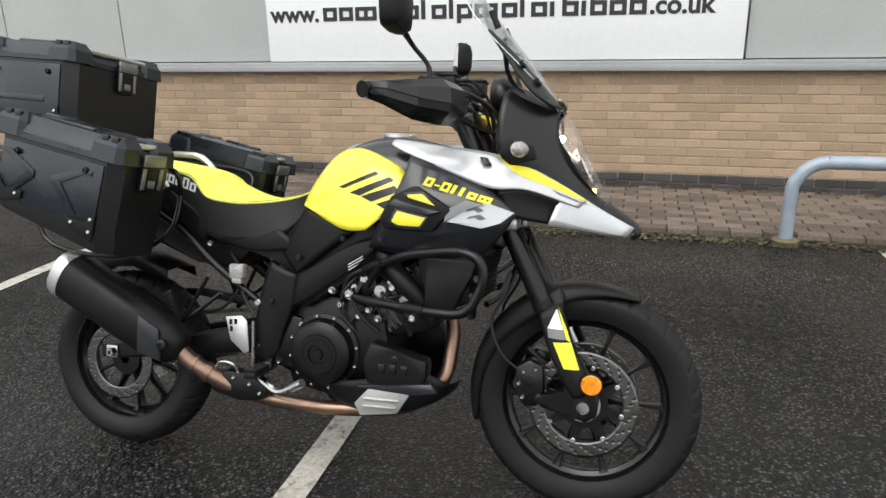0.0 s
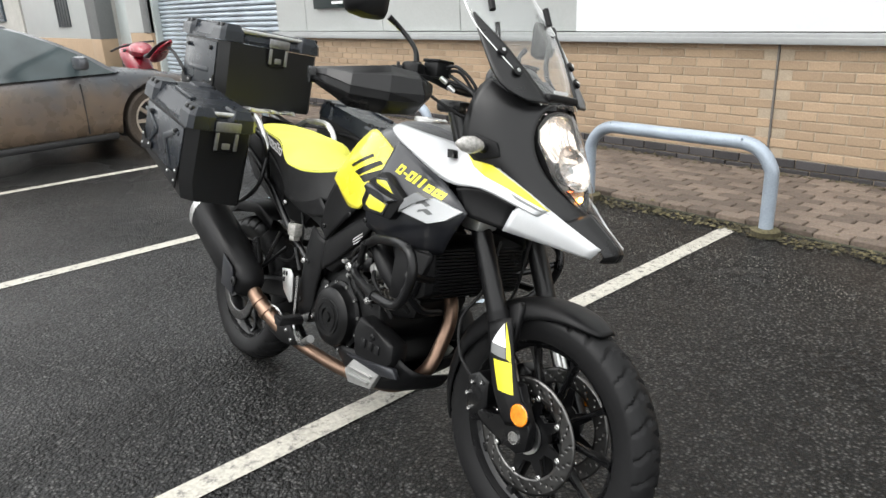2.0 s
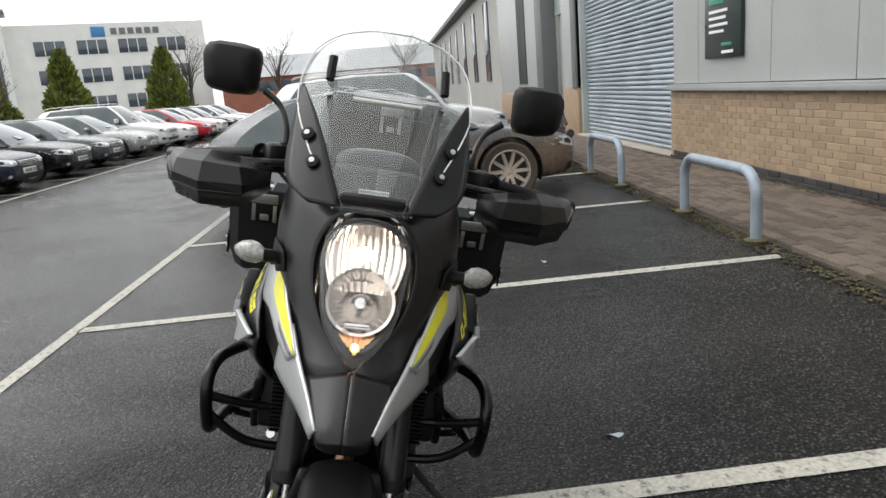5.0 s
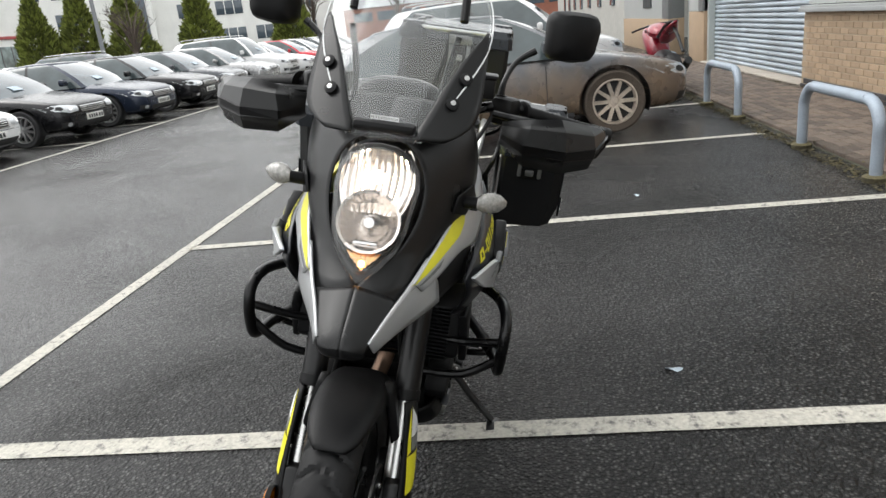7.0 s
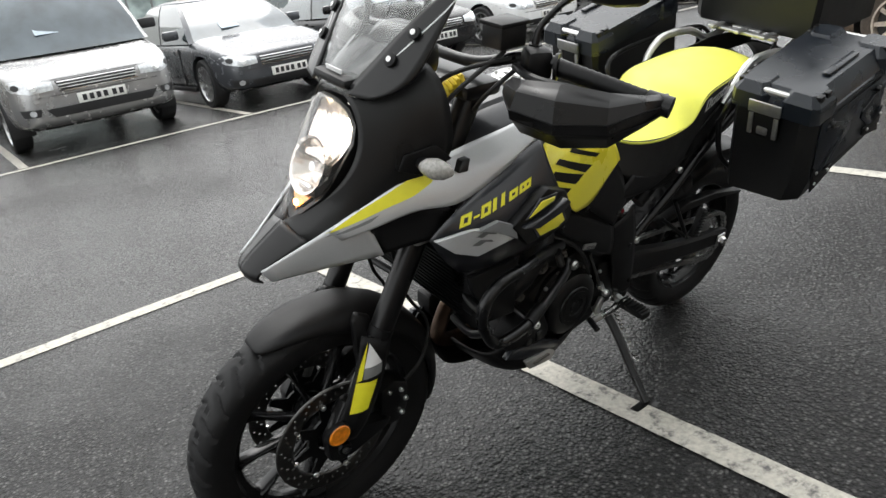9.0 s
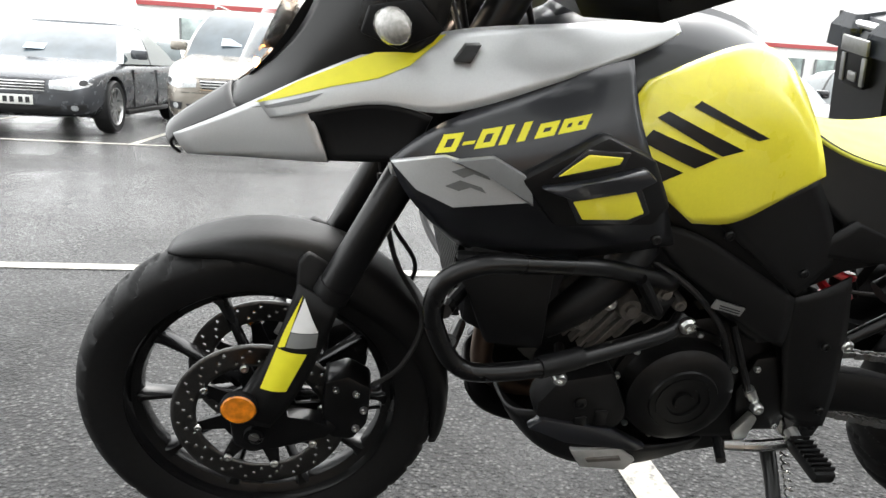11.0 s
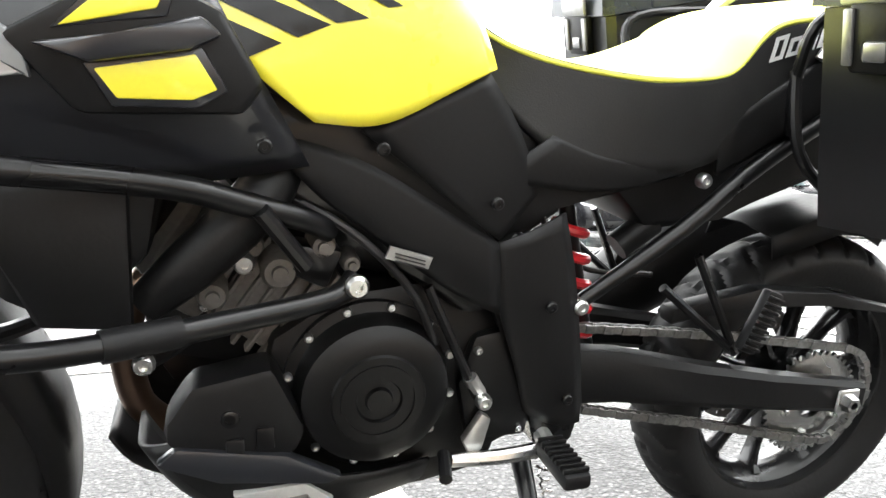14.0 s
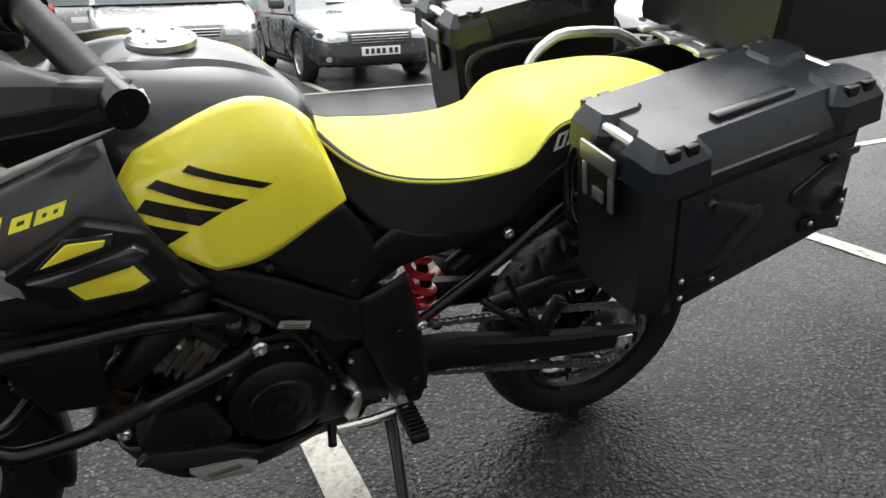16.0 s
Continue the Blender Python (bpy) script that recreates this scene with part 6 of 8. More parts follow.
for k, (a, b, c) in enumerate([((1.13, 0.18, 1.21), (1.24, 0.10, 1.17), (1.25, 0.02, 1.05)), ((1.13, 0.16, 1.22), (1.26, 0.13, 1.13), (1.24, 0.05, 1.0)), ((1.13, -0.18, 1.21), (1.24, -0.10, 1.17), (1.25, -0.02, 1.05)), ((1.13, -0.15, 1.23), (1.27, -0.12, 1.15), (1.24, -0.05, 1.0)), ((1.12, 0.2, 1.2), (1.19, 0.16, 1.13), (1.15, 0.06, 1.03))]):
    bm = bmesh.new()
    tube(bm, [a, b, c], 0.005, 8, 8)
    part("cable", bm, CABLE, bike)
for pts in ([(1.150, -0.160, 1.228), (1.195, -0.150, 1.238), (1.240, -0.120, 1.195), (1.265, -0.085, 1.110)], [(1.150, -0.150, 1.222), (1.190, -0.135, 1.226), (1.225, -0.110, 1.180), (1.250, -0.070, 1.100)], [(1.120, -0.220, 1.180), (1.165, -0.165, 1.140), (1.215, -0.110, 1.110), (1.270, -0.070, 1.095)]):
    bm = bmesh.new()
    tube(bm, pts, 0.0045, 8, 8)
    part("cable", bm, CABLE, bike)
for c, axis in (((1.160, -0.170, 1.205), (0.7, 0.5, -0.6)), ((1.172, -0.150, 1.185), (0.7, 0.5, -0.6))):
    bm = bmesh.new()
    bolt(bm, c, axis, 0.007, 0.020, 10)
    part("hose_union", bm, STEEL, bike, "small bright hose union")
bm = bmesh.new()
tube(bm, [(1.245 - 0.0022 * q, 0.088 + 0.016 * math.cos(q * 1.3), 1.128 + 0.016 * math.sin(q * 1.3) + 0.0008 * q) for q in range(30)], 0.006, 6, 2)
part("coiled_cable", bm, YELLOW_TAG, bike, "yellow coiled cable by the steering head")

# ---- tank ----
bm = bmesh.new()
rings = []
for x, hw, lo, top in [(0.715, 0.05, 0.88, 0.955), (0.73, 0.095, 0.86, 0.99), (0.78, 0.142, 0.82, 1.035), (0.85, 0.175, 0.80, 1.066), (0.93, 0.198, 0.80, 1.082), (1.02, 0.19, 0.84, 1.080), (1.10, 0.165, 0.88, 1.062), (1.17, 0.12, 0.92, 1.03), (1.20, 0.06, 0.95, 0.99)]:
    mid = (lo + top) / 2
    ring = [(0, top), (hw * 0.45, top - 0.004), (hw * 0.8, top - 0.035), (hw, mid + 0.01), (hw * 0.98, lo + 0.03), (hw * 0.8, lo), (0, lo)]
    rings.append([(x, y, z) for y, z in ring] + [(x, -y, z) for y, z in ring[-2:0:-1]])
loft(bm, rings)
part("tank", bm, G_BLACK, bike, "satin dark grey fuel tank", 60, [("SUBSURF", 2)])
m = at(0.945, 0, 1.087) @ Matrix.Rotation(radians(2), 4, "Y")
bm = bmesh.new()
lathe(bm, [(0.052, -0.004), (0.052, 0.005), (0.046, 0.009), (0.040, 0.006), (0.038, 0.006), (0.0, 0.0065)], 36, m)
cap = part("fuel_cap", bm, ALU, bike, "round brushed fuel cap")
bm = bmesh.new()
box(bm, (0.945, 0, 1.095), (0.016, 0.055, 0.006), 0.003)
part("key_flap", bm, STEEL, cap)
for k in range(6):
    bm = bmesh.new()
    a = k * math.pi / 3
    bolt(bm, (0.945 + 0.043 * math.cos(a), 0.043 * math.sin(a), 1.094), (0, 0, 1), 0.004, 0.003)
    part("cap_screw", bm, STEEL, cap)
for s in (1, -1):
    surface("yellow_tank_panel", [[(1.012, 0.178, 0.992), (0.918, 0.166, 1.036), (0.855, 0.142, 1.048), (0.79, 0.122, 1.028), (0.748, 0.112, 0.985)],
                                  [(1.050, 0.204, 0.952), (0.94, 0.212, 0.985), (0.86, 0.190, 1.0), (0.785, 0.168, 0.985), (0.735, 0.148, 0.945)],
                                  [(1.040, 0.222, 0.905), (0.94, 0.226, 0.92), (0.86, 0.207, 0.93), (0.78, 0.184, 0.925), (0.718, 0.165, 0.90)],
                                  [(0.985, 0.236, 0.852), (0.92, 0.228, 0.858), (0.86, 0.212, 0.862), (0.785, 0.19, 0.868), (0.708, 0.172, 0.868)],
                                  [(0.925, 0.224, 0.806), (0.89, 0.218, 0.802), (0.845, 0.208, 0.800), (0.78, 0.19, 0.832), (0.708, 0.172, 0.866)]], YELLOW, bike, "gloss yellow tank side panel", 0.006, 2, s)

# ---- seat ----
S = [(0.745, 0.962, 0.05, 0.955, 0.90, 0.055), (0.69, 0.915, 0.105, 0.900, 0.835, 0.12), (0.63, 0.895, 0.145, 0.880, 0.765, 0.155), (0.56, 0.880, 0.158, 0.870, 0.748, 0.162), (0.49, 0.882, 0.16, 0.864, 0.742, 0.160), (0.43, 0.905, 0.158, 0.865, 0.742, 0.155), (0.37, 0.938, 0.153, 0.870, 0.752, 0.150), (0.345, 0.952, 0.151, 0.884, 0.772, 0.148), (0.318, 0.962, 0.150, 0.930, 0.795, 0.146), (0.28, 0.972, 0.147, 0.950, 0.825, 0.14), (0.20, 0.985, 0.14, 0.958, 0.87, 0.13), (0.10, 0.998, 0.128, 0.975, 0.91, 0.115), (0.0, 0.995, 0.11, 0.975, 0.935, 0.095), (-0.045, 0.975, 0.07, 0.965, 0.95, 0.06)]
rows = [[(x, u * hw, ze + (zc - ze) * (1 - abs(u) ** 2.2)) for u in (-1, -0.93, -0.6, 0, 0.6, 0.93, 1)] for x, zc, hw, ze, zb, wb in S]
surface("seat_cover", rows, YELLOW_SEAT, bike, "bright yellow seat top", 0.006, 2)
for s in (1, -1):
    rows = [[(x, hw * 0.985, ze + 0.002), (x, hw * 1.01, (ze * 0.6 + zb * 0.4)), (x, wb, zb)] for x, zc, hw, ze, zb, wb in S]
    surface("seat_side", rows, SEAT_BLACK, bike, "black seat side", 0.012, 2, s)
    # tail plastic under the pillion seat
    surface("tail_panel", [[(0.37, 0.15, 0.80), (0.36, 0.152, 0.76), (0.35, 0.14, 0.735)], [(0.22, 0.146, 0.90), (0.20, 0.15, 0.855), (0.19, 0.138, 0.815)], [(0.08, 0.138, 0.955), (0.06, 0.142, 0.915), (0.04, 0.13, 0.88)], [(-0.10, 0.11, 1.0), (-0.12, 0.112, 0.965), (-0.14, 0.10, 0.935)], [(-0.22, 0.05, 1.01), (-0.23, 0.05, 0.985), (-0.24, 0.045, 0.965)]], M_BLACK, bike, "matt black tail panel", 0.006, 2, s)
    # grab rail
    bm = bmesh.new()
    tube(bm, [(0.215, 0.150 * s, 0.90), (0.18, 0.160 * s, 0.965), (0.145, 0.160 * s, 0.998), (0.10, 0.160 * s, 1.015), (-0.03, 0.158 * s, 1.012), (-0.09, 0.145 * s, 0.985), (-0.12, 0.130 * s, 0.985), (-0.26, 0.115 * s, 1.02)], [0.010, 0.0115, 0.0125, 0.0125, 0.0125, 0.012, 0.012, 0.011], 8, 2)
    part("grab_rail", bm, ALU, bike, "cast alloy grab rail")
    bm = bmesh.new()
    bolt(bm, (0.377, 0.145 * s, 0.73), (0, s, 0), 0.011, 0.012, 14)
    part("seat_lock", bm, STEEL, bike)

# rack and carrier bars
bm = bmesh.new()
box(bm, (-0.25, 0, 1.034), (0.30, 0.10, 0.010), 0.003)
rack = part("luggage_rack", bm, ALU, bike, "alloy luggage rack")
for y in (-0.09, 0.0, 0.09):
    bm = bmesh.new()
    box(bm, (-0.25, y, 1.036), (0.42, 0.02, 0.012), 0.004)
    part("rack_rail", bm, ALU, rack)
for x in (-0.42, -0.25, -0.08):
    bm = bmesh.new()
    box(bm, (x, 0, 1.030), (0.025, 0.24, 0.010), 0.003)
    part("rack_bar", bm, ALU, rack)
for s in (1, -1):
    bm = bmesh.new()
    tube(bm, [(0.25, 0.155 * s, 0.80), (0.30, 0.20 * s, 0.885), (0.28, 0.225 * s, 0.96), (0.05, 0.235 * s, 0.985), (-0.20, 0.235 * s, 0.985), (-0.26, 0.20 * s, 0.94), (-0.27, 0.10 * s, 0.90), (-0.27, 0.0, 0.89)], 0.008, 10, 6)
    part("pannier_rail", bm, F_BLACK, bike, "black tubular pannier rail")
    bm = bmesh.new()
    tube(bm, [(0.30, 0.195 * s, 0.885), (0.27, 0.215 * s, 0.76), (0.10, 0.235 * s, 0.68), (-0.18, 0.235 * s, 0.72), (-0.22, 0.235 * s, 0.98)], 0.008, 10, 6)
    part("pannier_loop", bm, F_BLACK, bike, "black tubular pannier rail")

# ---- frame, engine and running gear ----
for s in (1, -1):
    bm = bmesh.new()
    prism(bm, [(1.20, 0.98), (1.23, 0.92), (1.12, 0.84), (0.98, 0.745), (0.86, 0.655), (0.72, 0.555), (0.67, 0.56), (0.66, 0.63), (0.72, 0.69), (0.86, 0.79), (1.0, 0.88)], 0.115 * s, 0.160 * s, 0.012)
    part("frame_spar", bm, F_BLACK, bike, "black cast frame spar")
    bm = bmesh.new()
    prism(bm, [(0.70, 0.62), (0.675, 0.55), (0.62, 0.44), (0.60, 0.34), (0.535, 0.335), (0.52, 0.40), (0.545, 0.54), (0.585, 0.63), (0.655, 0.665)], 0.105 * s, 0.150 * s, 0.012)
    part("pivot_plate", bm, F_BLACK, bike, "black swingarm pivot plate")
    surface("side_cover", [[(0.87, 0.190, 0.795), (0.79, 0.182, 0.832), (0.715, 0.168, 0.862)], [(0.80, 0.186, 0.745), (0.74, 0.182, 0.78), (0.675, 0.166, 0.81)], [(0.73, 0.180, 0.69), (0.69, 0.176, 0.725), (0.645, 0.164, 0.75)], [(0.685, 0.168, 0.658), (0.665, 0.166, 0.68), (0.635, 0.160, 0.715)]], M_BLACK, bike, "matt black side cover", 0.006, 2, s)
    surface("spar_cover", [[(0.985, 0.175, 0.79), (0.95, 0.184, 0.755), (0.91, 0.176, 0.715)], [(0.88, 0.180, 0.775), (0.855, 0.188, 0.71), (0.83, 0.178, 0.655)], [(0.77, 0.176, 0.705), (0.76, 0.184, 0.645), (0.745, 0.174, 0.59)], [(0.685, 0.168, 0.655), (0.68, 0.174, 0.605), (0.675, 0.165, 0.555)]], M_BLACK, bike, "matt black frame cover", 0.005, 2, s)
    surface("rear_side_cover", [[(0.685, 0.168, 0.655), (0.64, 0.17, 0.668), (0.59, 0.158, 0.69)], [(0.685, 0.170, 0.60), (0.63, 0.174, 0.60), (0.565, 0.162, 0.60)], [(0.675, 0.166, 0.55), (0.615, 0.172, 0.53), (0.55, 0.160, 0.52)], [(0.64, 0.158, 0.47), (0.59, 0.166, 0.45), (0.535, 0.156, 0.45)], [(0.62, 0.15, 0.40), (0.575, 0.155, 0.37), (0.525, 0.148, 0.37)]], M_BLACK, bike, "matt black rear frame cover", 0.005, 2, s)
    surface("seat_base_panel", [[(0.70, 0.165, 0.735), (0.645, 0.166, 0.775), (0.62, 0.16, 0.79)], [(0.60, 0.165, 0.72), (0.57, 0.167, 0.745), (0.55, 0.163, 0.76)], [(0.50, 0.158, 0.715), (0.47, 0.16, 0.735), (0.46, 0.157, 0.752)], [(0.40, 0.148, 0.745), (0.38, 0.15, 0.755), (0.37, 0.148, 0.765)]], M_BLACK, bike, "", 0.006, 2, s)
    for x, y, z in ((0.845, 0.195, 0.775), (0.70, 0.188, 0.71), (0.607, 0.178, 0.567), (0.975, 0.232, 0.782), (0.56, 0.165, 0.42)):
        bm = bmesh.new()
        bolt(bm, (x, y * s, z), (0, s, 0), 0.008, 0.004, 12)
        part("panel_screw", bm, F_BLACK, bike)
    # rear subframe
    bm = bmesh.new()
    tube(bm, [(0.545, 0.145 * s, 0.560), (0.40, 0.148 * s, 0.66), (0.27, 0.150 * s, 0.765), (0.05, 0.135 * s, 0.88), (-0.15, 0.12 * s, 0.93)], [0.011, 0.013, 0.013, 0.012, 0.011], 12, 4)
    part("subframe_rail", bm, F_BLACK, bike, "black subframe tube")
    bm = bmesh.new()
    tube(bm, [(0.62, 0.12 * s, 0.70), (0.40, 0.125 * s, 0.78), (0.15, 0.125 * s, 0.88), (-0.18, 0.10 * s, 0.965)], 0.013, 12, 4)
    part("upper_subframe_rail", bm, F_BLACK, bike)
    bm = bmesh.new()
    bolt(bm, (0.553, 0.158 * s, 0.557), (0, s, 0), 0.011, 0.009, 14)
    part("subframe_bolt", bm, STEEL, bike)
    # pillion peg on its triangle
    bm = bmesh.new()
    for a, b in (((0.366, 0.150, 0.621), (0.283, 0.165, 0.468)), ((0.418, 0.15, 0.575), (0.283, 0.165, 0.468))):
        tube(bm, [(a[0], a[1] * s, a[2]), (b[0], b[1] * s, b[2])], 0.007, 8, 1)
    part("peg_hanger", bm, F_BLACK, bike, "black tubular pillion peg hanger")
    bm = bmesh.new()
    mm = at(0.268, 0.185 * s, 0.527) @ Matrix.Rotation(radians(-21), 4, "Y")
    box(bm, (0, 0, 0), (0.03, 0.02, 0.10), 0.006, mm)
    peg = part("pillion_peg", bm, M_BLACK, bike, "folded ribbed pillion peg")
    for k in range(9):
        bm = bmesh.new()
        box(bm, (0, 0.011 * s, -0.04 + 0.01 * k), (0.028, 0.008, 0.005), 0.0015, mm)
        part("peg_rib", bm, M_BLACK, peg)
    # rider peg
    bm = bmesh.new()
    box(bm, (0.585, 0.215 * s, 0.352), (0.04, 0.095, 0.022), 0.006)
    peg = part("rider_peg", bm, M_BLACK, bike, "ribbed rubber rider peg")
    for k in range(8):
        bm = bmesh.new()
        box(bm, (0.585, (0.175 + 0.011 * k) * s, 0.366), (0.038, 0.005, 0.008), 0.0015)
        part("peg_rib", bm, M_BLACK, peg)
    bm = bmesh.new()
    tube(bm, [(0.585, 0.14 * s, 0.36), (0.585, 0.18 * s, 0.352)], 0.013, 10, 1)
    part("peg_bracket", bm, ALU, bike)
    # swingarm
    bm = bmesh.new()
    rings = []
    for x, z, h, w in ((0.585, 0.435, 0.045, 0.022), (0.45, 0.422, 0.042, 0.022), (0.30, 0.395, 0.036, 0.02), (0.15, 0.368, 0.032, 0.018), (0.0, 0.345, 0.03, 0.016), (-0.05, 0.340, 0.024, 0.014)):
        y = 0.108 if x > 0.4 else 0.117
        rings.append([(x, (y + dy * w) * s, z + dz * h) for dy, dz in ((-1, -0.7), (-1, 0.7), (-0.6, 1), (0.6, 1), (1, 0.7), (1, -0.7), (0.6, -1), (-0.6, -1))])
    loft(bm, rings)
    arm = part("swingarm", bm, M_BLACK, bike, "black box-section swingarm")
    bm = bmesh.new()
    box(bm, (-0.005, 0.137 * s, 0.341), (0.045, 0.008, 0.042), 0.004)
    part("chain_adjuster", bm, ALU, arm)
    bm = bmesh.new()
    lathe(bm, [(0.006, 0), (0.008, 0.016), (0.014, 0.016), (0.016, 0.006), (0.018, 0.0)], 6, at(0.0, 0.141 * s, 0.341) @ (ALONG_Y if s > 0 else Matrix.Rotation(radians(90), 4, "X")))
    part("axle_nut", bm, STEEL, arm)
    # crash bar
    bm = bmesh.new()
    bar = [(0.87, 0.17, 0.617), (0.90, 0.192, 0.602), (1.01, 0.24, 0.600), (1.13, 0.285, 0.600), (1.215, 0.298, 0.601), (1.25, 0.30, 0.614), (1.272, 0.30, 0.645), (1.291, 0.30, 0.70), (1.278, 0.30, 0.748), (1.228, 0.292, 0.768), (1.15, 0.275, 0.761), (1.06, 0.245, 0.744), (0.99, 0.215, 0.718), (0.93, 0.19, 0.695), (0.90, 0.165, 0.675)]
    tube(bm, [(x, y * s, z) for x, y, z in bar], 0.0135, 14, 6)
    crash = part("crash_bar", bm, F_BLACK, bike, "black tubular engine crash bar")
    bm = bmesh.new()
    for pts, r in (([(1.265, 0.30, 0.655), (1.25, 0.22, 0.59), (1.22, 0.12, 0.565)], 0.010), ([(1.275, 0.298, 0.70), (1.24, 0.20, 0.67), (1.20, 0.12, 0.66)], 0.010), ([(0.98, 0.225, 0.715), (0.93, 0.20, 0.645)], 0.010), ([(1.10, 0.275, 0.600), (1.09, 0.265, 0.575), (1.06, 0.16, 0.55)], 0.009)):
        bm = bmesh.new()
        tube(bm, [(x, y * s, z) for x, y, z in pts], r, 10, 4)
        part("crash_bar_stay", bm, F_BLACK, crash)
    bm = bmesh.new()
    tube(bm, [(1.13, 0.285 * s, 0.600), (1.06, 0.258 * s, 0.600)], 0.0165, 14, 1)
    part("bar_sleeve", bm, M_BLACK, crash)
    for x, y, z, r in ((0.87, 0.19, 0.615, 0.014), (1.094, 0.275, 0.577, 0.011), (0.995, 0.165, 0.640, 0.012)):
        bm = bmesh.new()
        bolt(bm, (x, y * s, z), (0, s, 0), r, 0.012, 16)
        part("mounting_bolt", bm, STEEL, crash)

bm = bmesh.new()
prism(bm, [(0.96, 0.80), (0.86, 0.82), (0.72, 0.84), (0.64, 0.77), (0.42, 0.755), (0.39, 0.735), (0.60, 0.70), (0.66, 0.64), (0.72, 0.62), (0.90, 0.74)], -0.14, 0.14, 0.01)
part("air_box", bm, M_BLACK, bike, "matt black air box under the seat")
# radiator block between the bars
bm = bmesh.new()
prism(bm, [(1.23, 0.75), (1.235, 0.62), (1.20, 0.60), (1.15, 0.61), (1.09, 0.66), (1.075, 0.74), (1.10, 0.765)], -0.20, 0.20, 0.012)
part("radiator_housing", bm, M_BLACK, bike, "matt black radiator side housing")
for s in (1, -1):
    plate("radiator_cover", [(1.252, 0.208, 0.74), (1.24, 0.214, 0.70), (1.197, 0.220, 0.594), (1.108, 0.222, 0.586), (1.105, 0.214, 0.74)], M_BLACK, bike, "matt black radiator cover", s, 0.02, 0.008)
for k in range(14):
    bm = bmesh.new()
    box(bm, (1.238, 0, 0.615 + 0.0098 * k), (0.012, 0.34, 0.003))
    part("radiator_fin", bm, F_BLACK, bike)

# engine: crankcase, covers, two cylinders
bm = bmesh.new()
prism(bm, [(0.60, 0.36), (0.60, 0.48), (0.66, 0.56), (0.76, 0.60), (0.88, 0.585), (0.965, 0.53), (0.985, 0.43), (0.94, 0.355), (0.84, 0.325), (0.68, 0.325)], -0.135, 0.135, 0.02)
part("crankcase", bm, ENGINE, bike, "black engine crankcase")
for s, cx, cz, r in ((1, 0.838, 0.462, 0.098), (-1, 0.772, 0.422, 0.100)):
    m = at(cx, 0.13 * s, cz) @ (ALONG_Y if s > 0 else Matrix.Rotation(radians(90), 4, "X"))
    bm = bmesh.new()
    lathe(bm, [(r + 0.016, 0.0), (r + 0.016, 0.014), (r + 0.004, 0.018), (r, 0.024), (r - 0.004, 0.046), (r - 0.018, 0.056), (r * 0.62, 0.058), (r * 0.6, 0.062), (r * 0.3, 0.063), (r * 0.28, 0.058), (r * 0.18, 0.058), (r * 0.16, 0.064), (0.0, 0.064)], 48, m)
    cover = part("clutch_cover" if s < 0 else "generator_cover", bm, ENGINE, bike, "round black engine cover")
    for k in range(12):
        a = 2 * math.pi * k / 12 + 0.2
        bm = bmesh.new()
        bolt(bm, (cx + (r + 0.011) * math.cos(a), 0.147 * s, cz + (r + 0.011) * math.sin(a)), (0, s, 0), 0.0058, 0.006, 10)
        part("cover_bolt", bm, STEEL, cover)
    bm = bmesh.new()
    lathe(bm, [(r * 0.50, 0.058), (r * 0.50, 0.0645), (r * 0.46, 0.0645), (r * 0.46, 0.058)], 40, m, close=True)
    part("cover_ring", bm, ENGINE, cover)
    bm = bmesh.new()
    prism(bm, [(0.61, 0.36), (0.60, 0.47), (0.64, 0.53), (0.70, 0.52), (0.72, 0.45), (0.70, 0.36)], 0.125 * s, 0.150 * s, 0.01)
    part("sprocket_cover", bm, ENGINE, bike)
    for x, z in ((0.625, 0.375), (0.61, 0.465), (0.645, 0.52), (0.70, 0.37), (0.695, 0.50)):
        bm = bmesh.new()
        bolt(bm, (x, 0.15 * s, z), (0, s, 0), 0.006, 0.006, 10)
        part("case_bolt", bm, STEEL, bike)


def cylinder_bank(base, tip, wide):
    """A finned alloy barrel with its head, leaning from base to tip in the xz plane."""
    b, t = Vector((base[0], 0, base[1])), Vector((tip[0], 0, tip[1]))
    d = (t - b).normalized()
    n = Vector((d.z, 0, -d.x))
    m = Matrix((( n.x, 0, d.x, b.x), (0, 1, 0, 0), (n.z, 0, d.z, b.z), (0, 0, 0, 1)))
    ln = (t - b).length
    bm = bmesh.new()
    box(bm, (0, 0, ln * 0.28), (0.125, wide - 0.02, ln * 0.56), 0.01, m)
    barrel = part("cylinder", bm, CYLINDER, bike, "grey cast alloy cylinder")
    for k in range(6):
        bm = bmesh.new()
        box(bm, (0, 0, ln * (0.10 + 0.085 * k)), (0.145, wide, 0.006), 0.002, m)
        part("fin", bm, CYLINDER, barrel)
    bm = bmesh.new()
    box(bm, (0, 0, ln * 0.72), (0.14, wide + 0.01, ln * 0.30), 0.014, m)
    box(bm, (0, 0, ln * 0.93), (0.12, wide - 0.02, ln * 0.16), 0.02, m)
    part("cylinder_head", bm, CYLINDER, bike, "grey cast alloy cylinder head")
    for s in (1, -1):
        for a, c in ((-0.045, 0.60), (0.045, 0.60), (-0.045, 0.84), (0.045, 0.84)):
            bm = bmesh.new()
            p = m @ Vector((a, (wide / 2 + 0.005) * s, ln * c))
            bolt(bm, p, (0, s, 0), 0.007, 0.006, 10)
            part("head_bolt", bm, STEEL, bike)


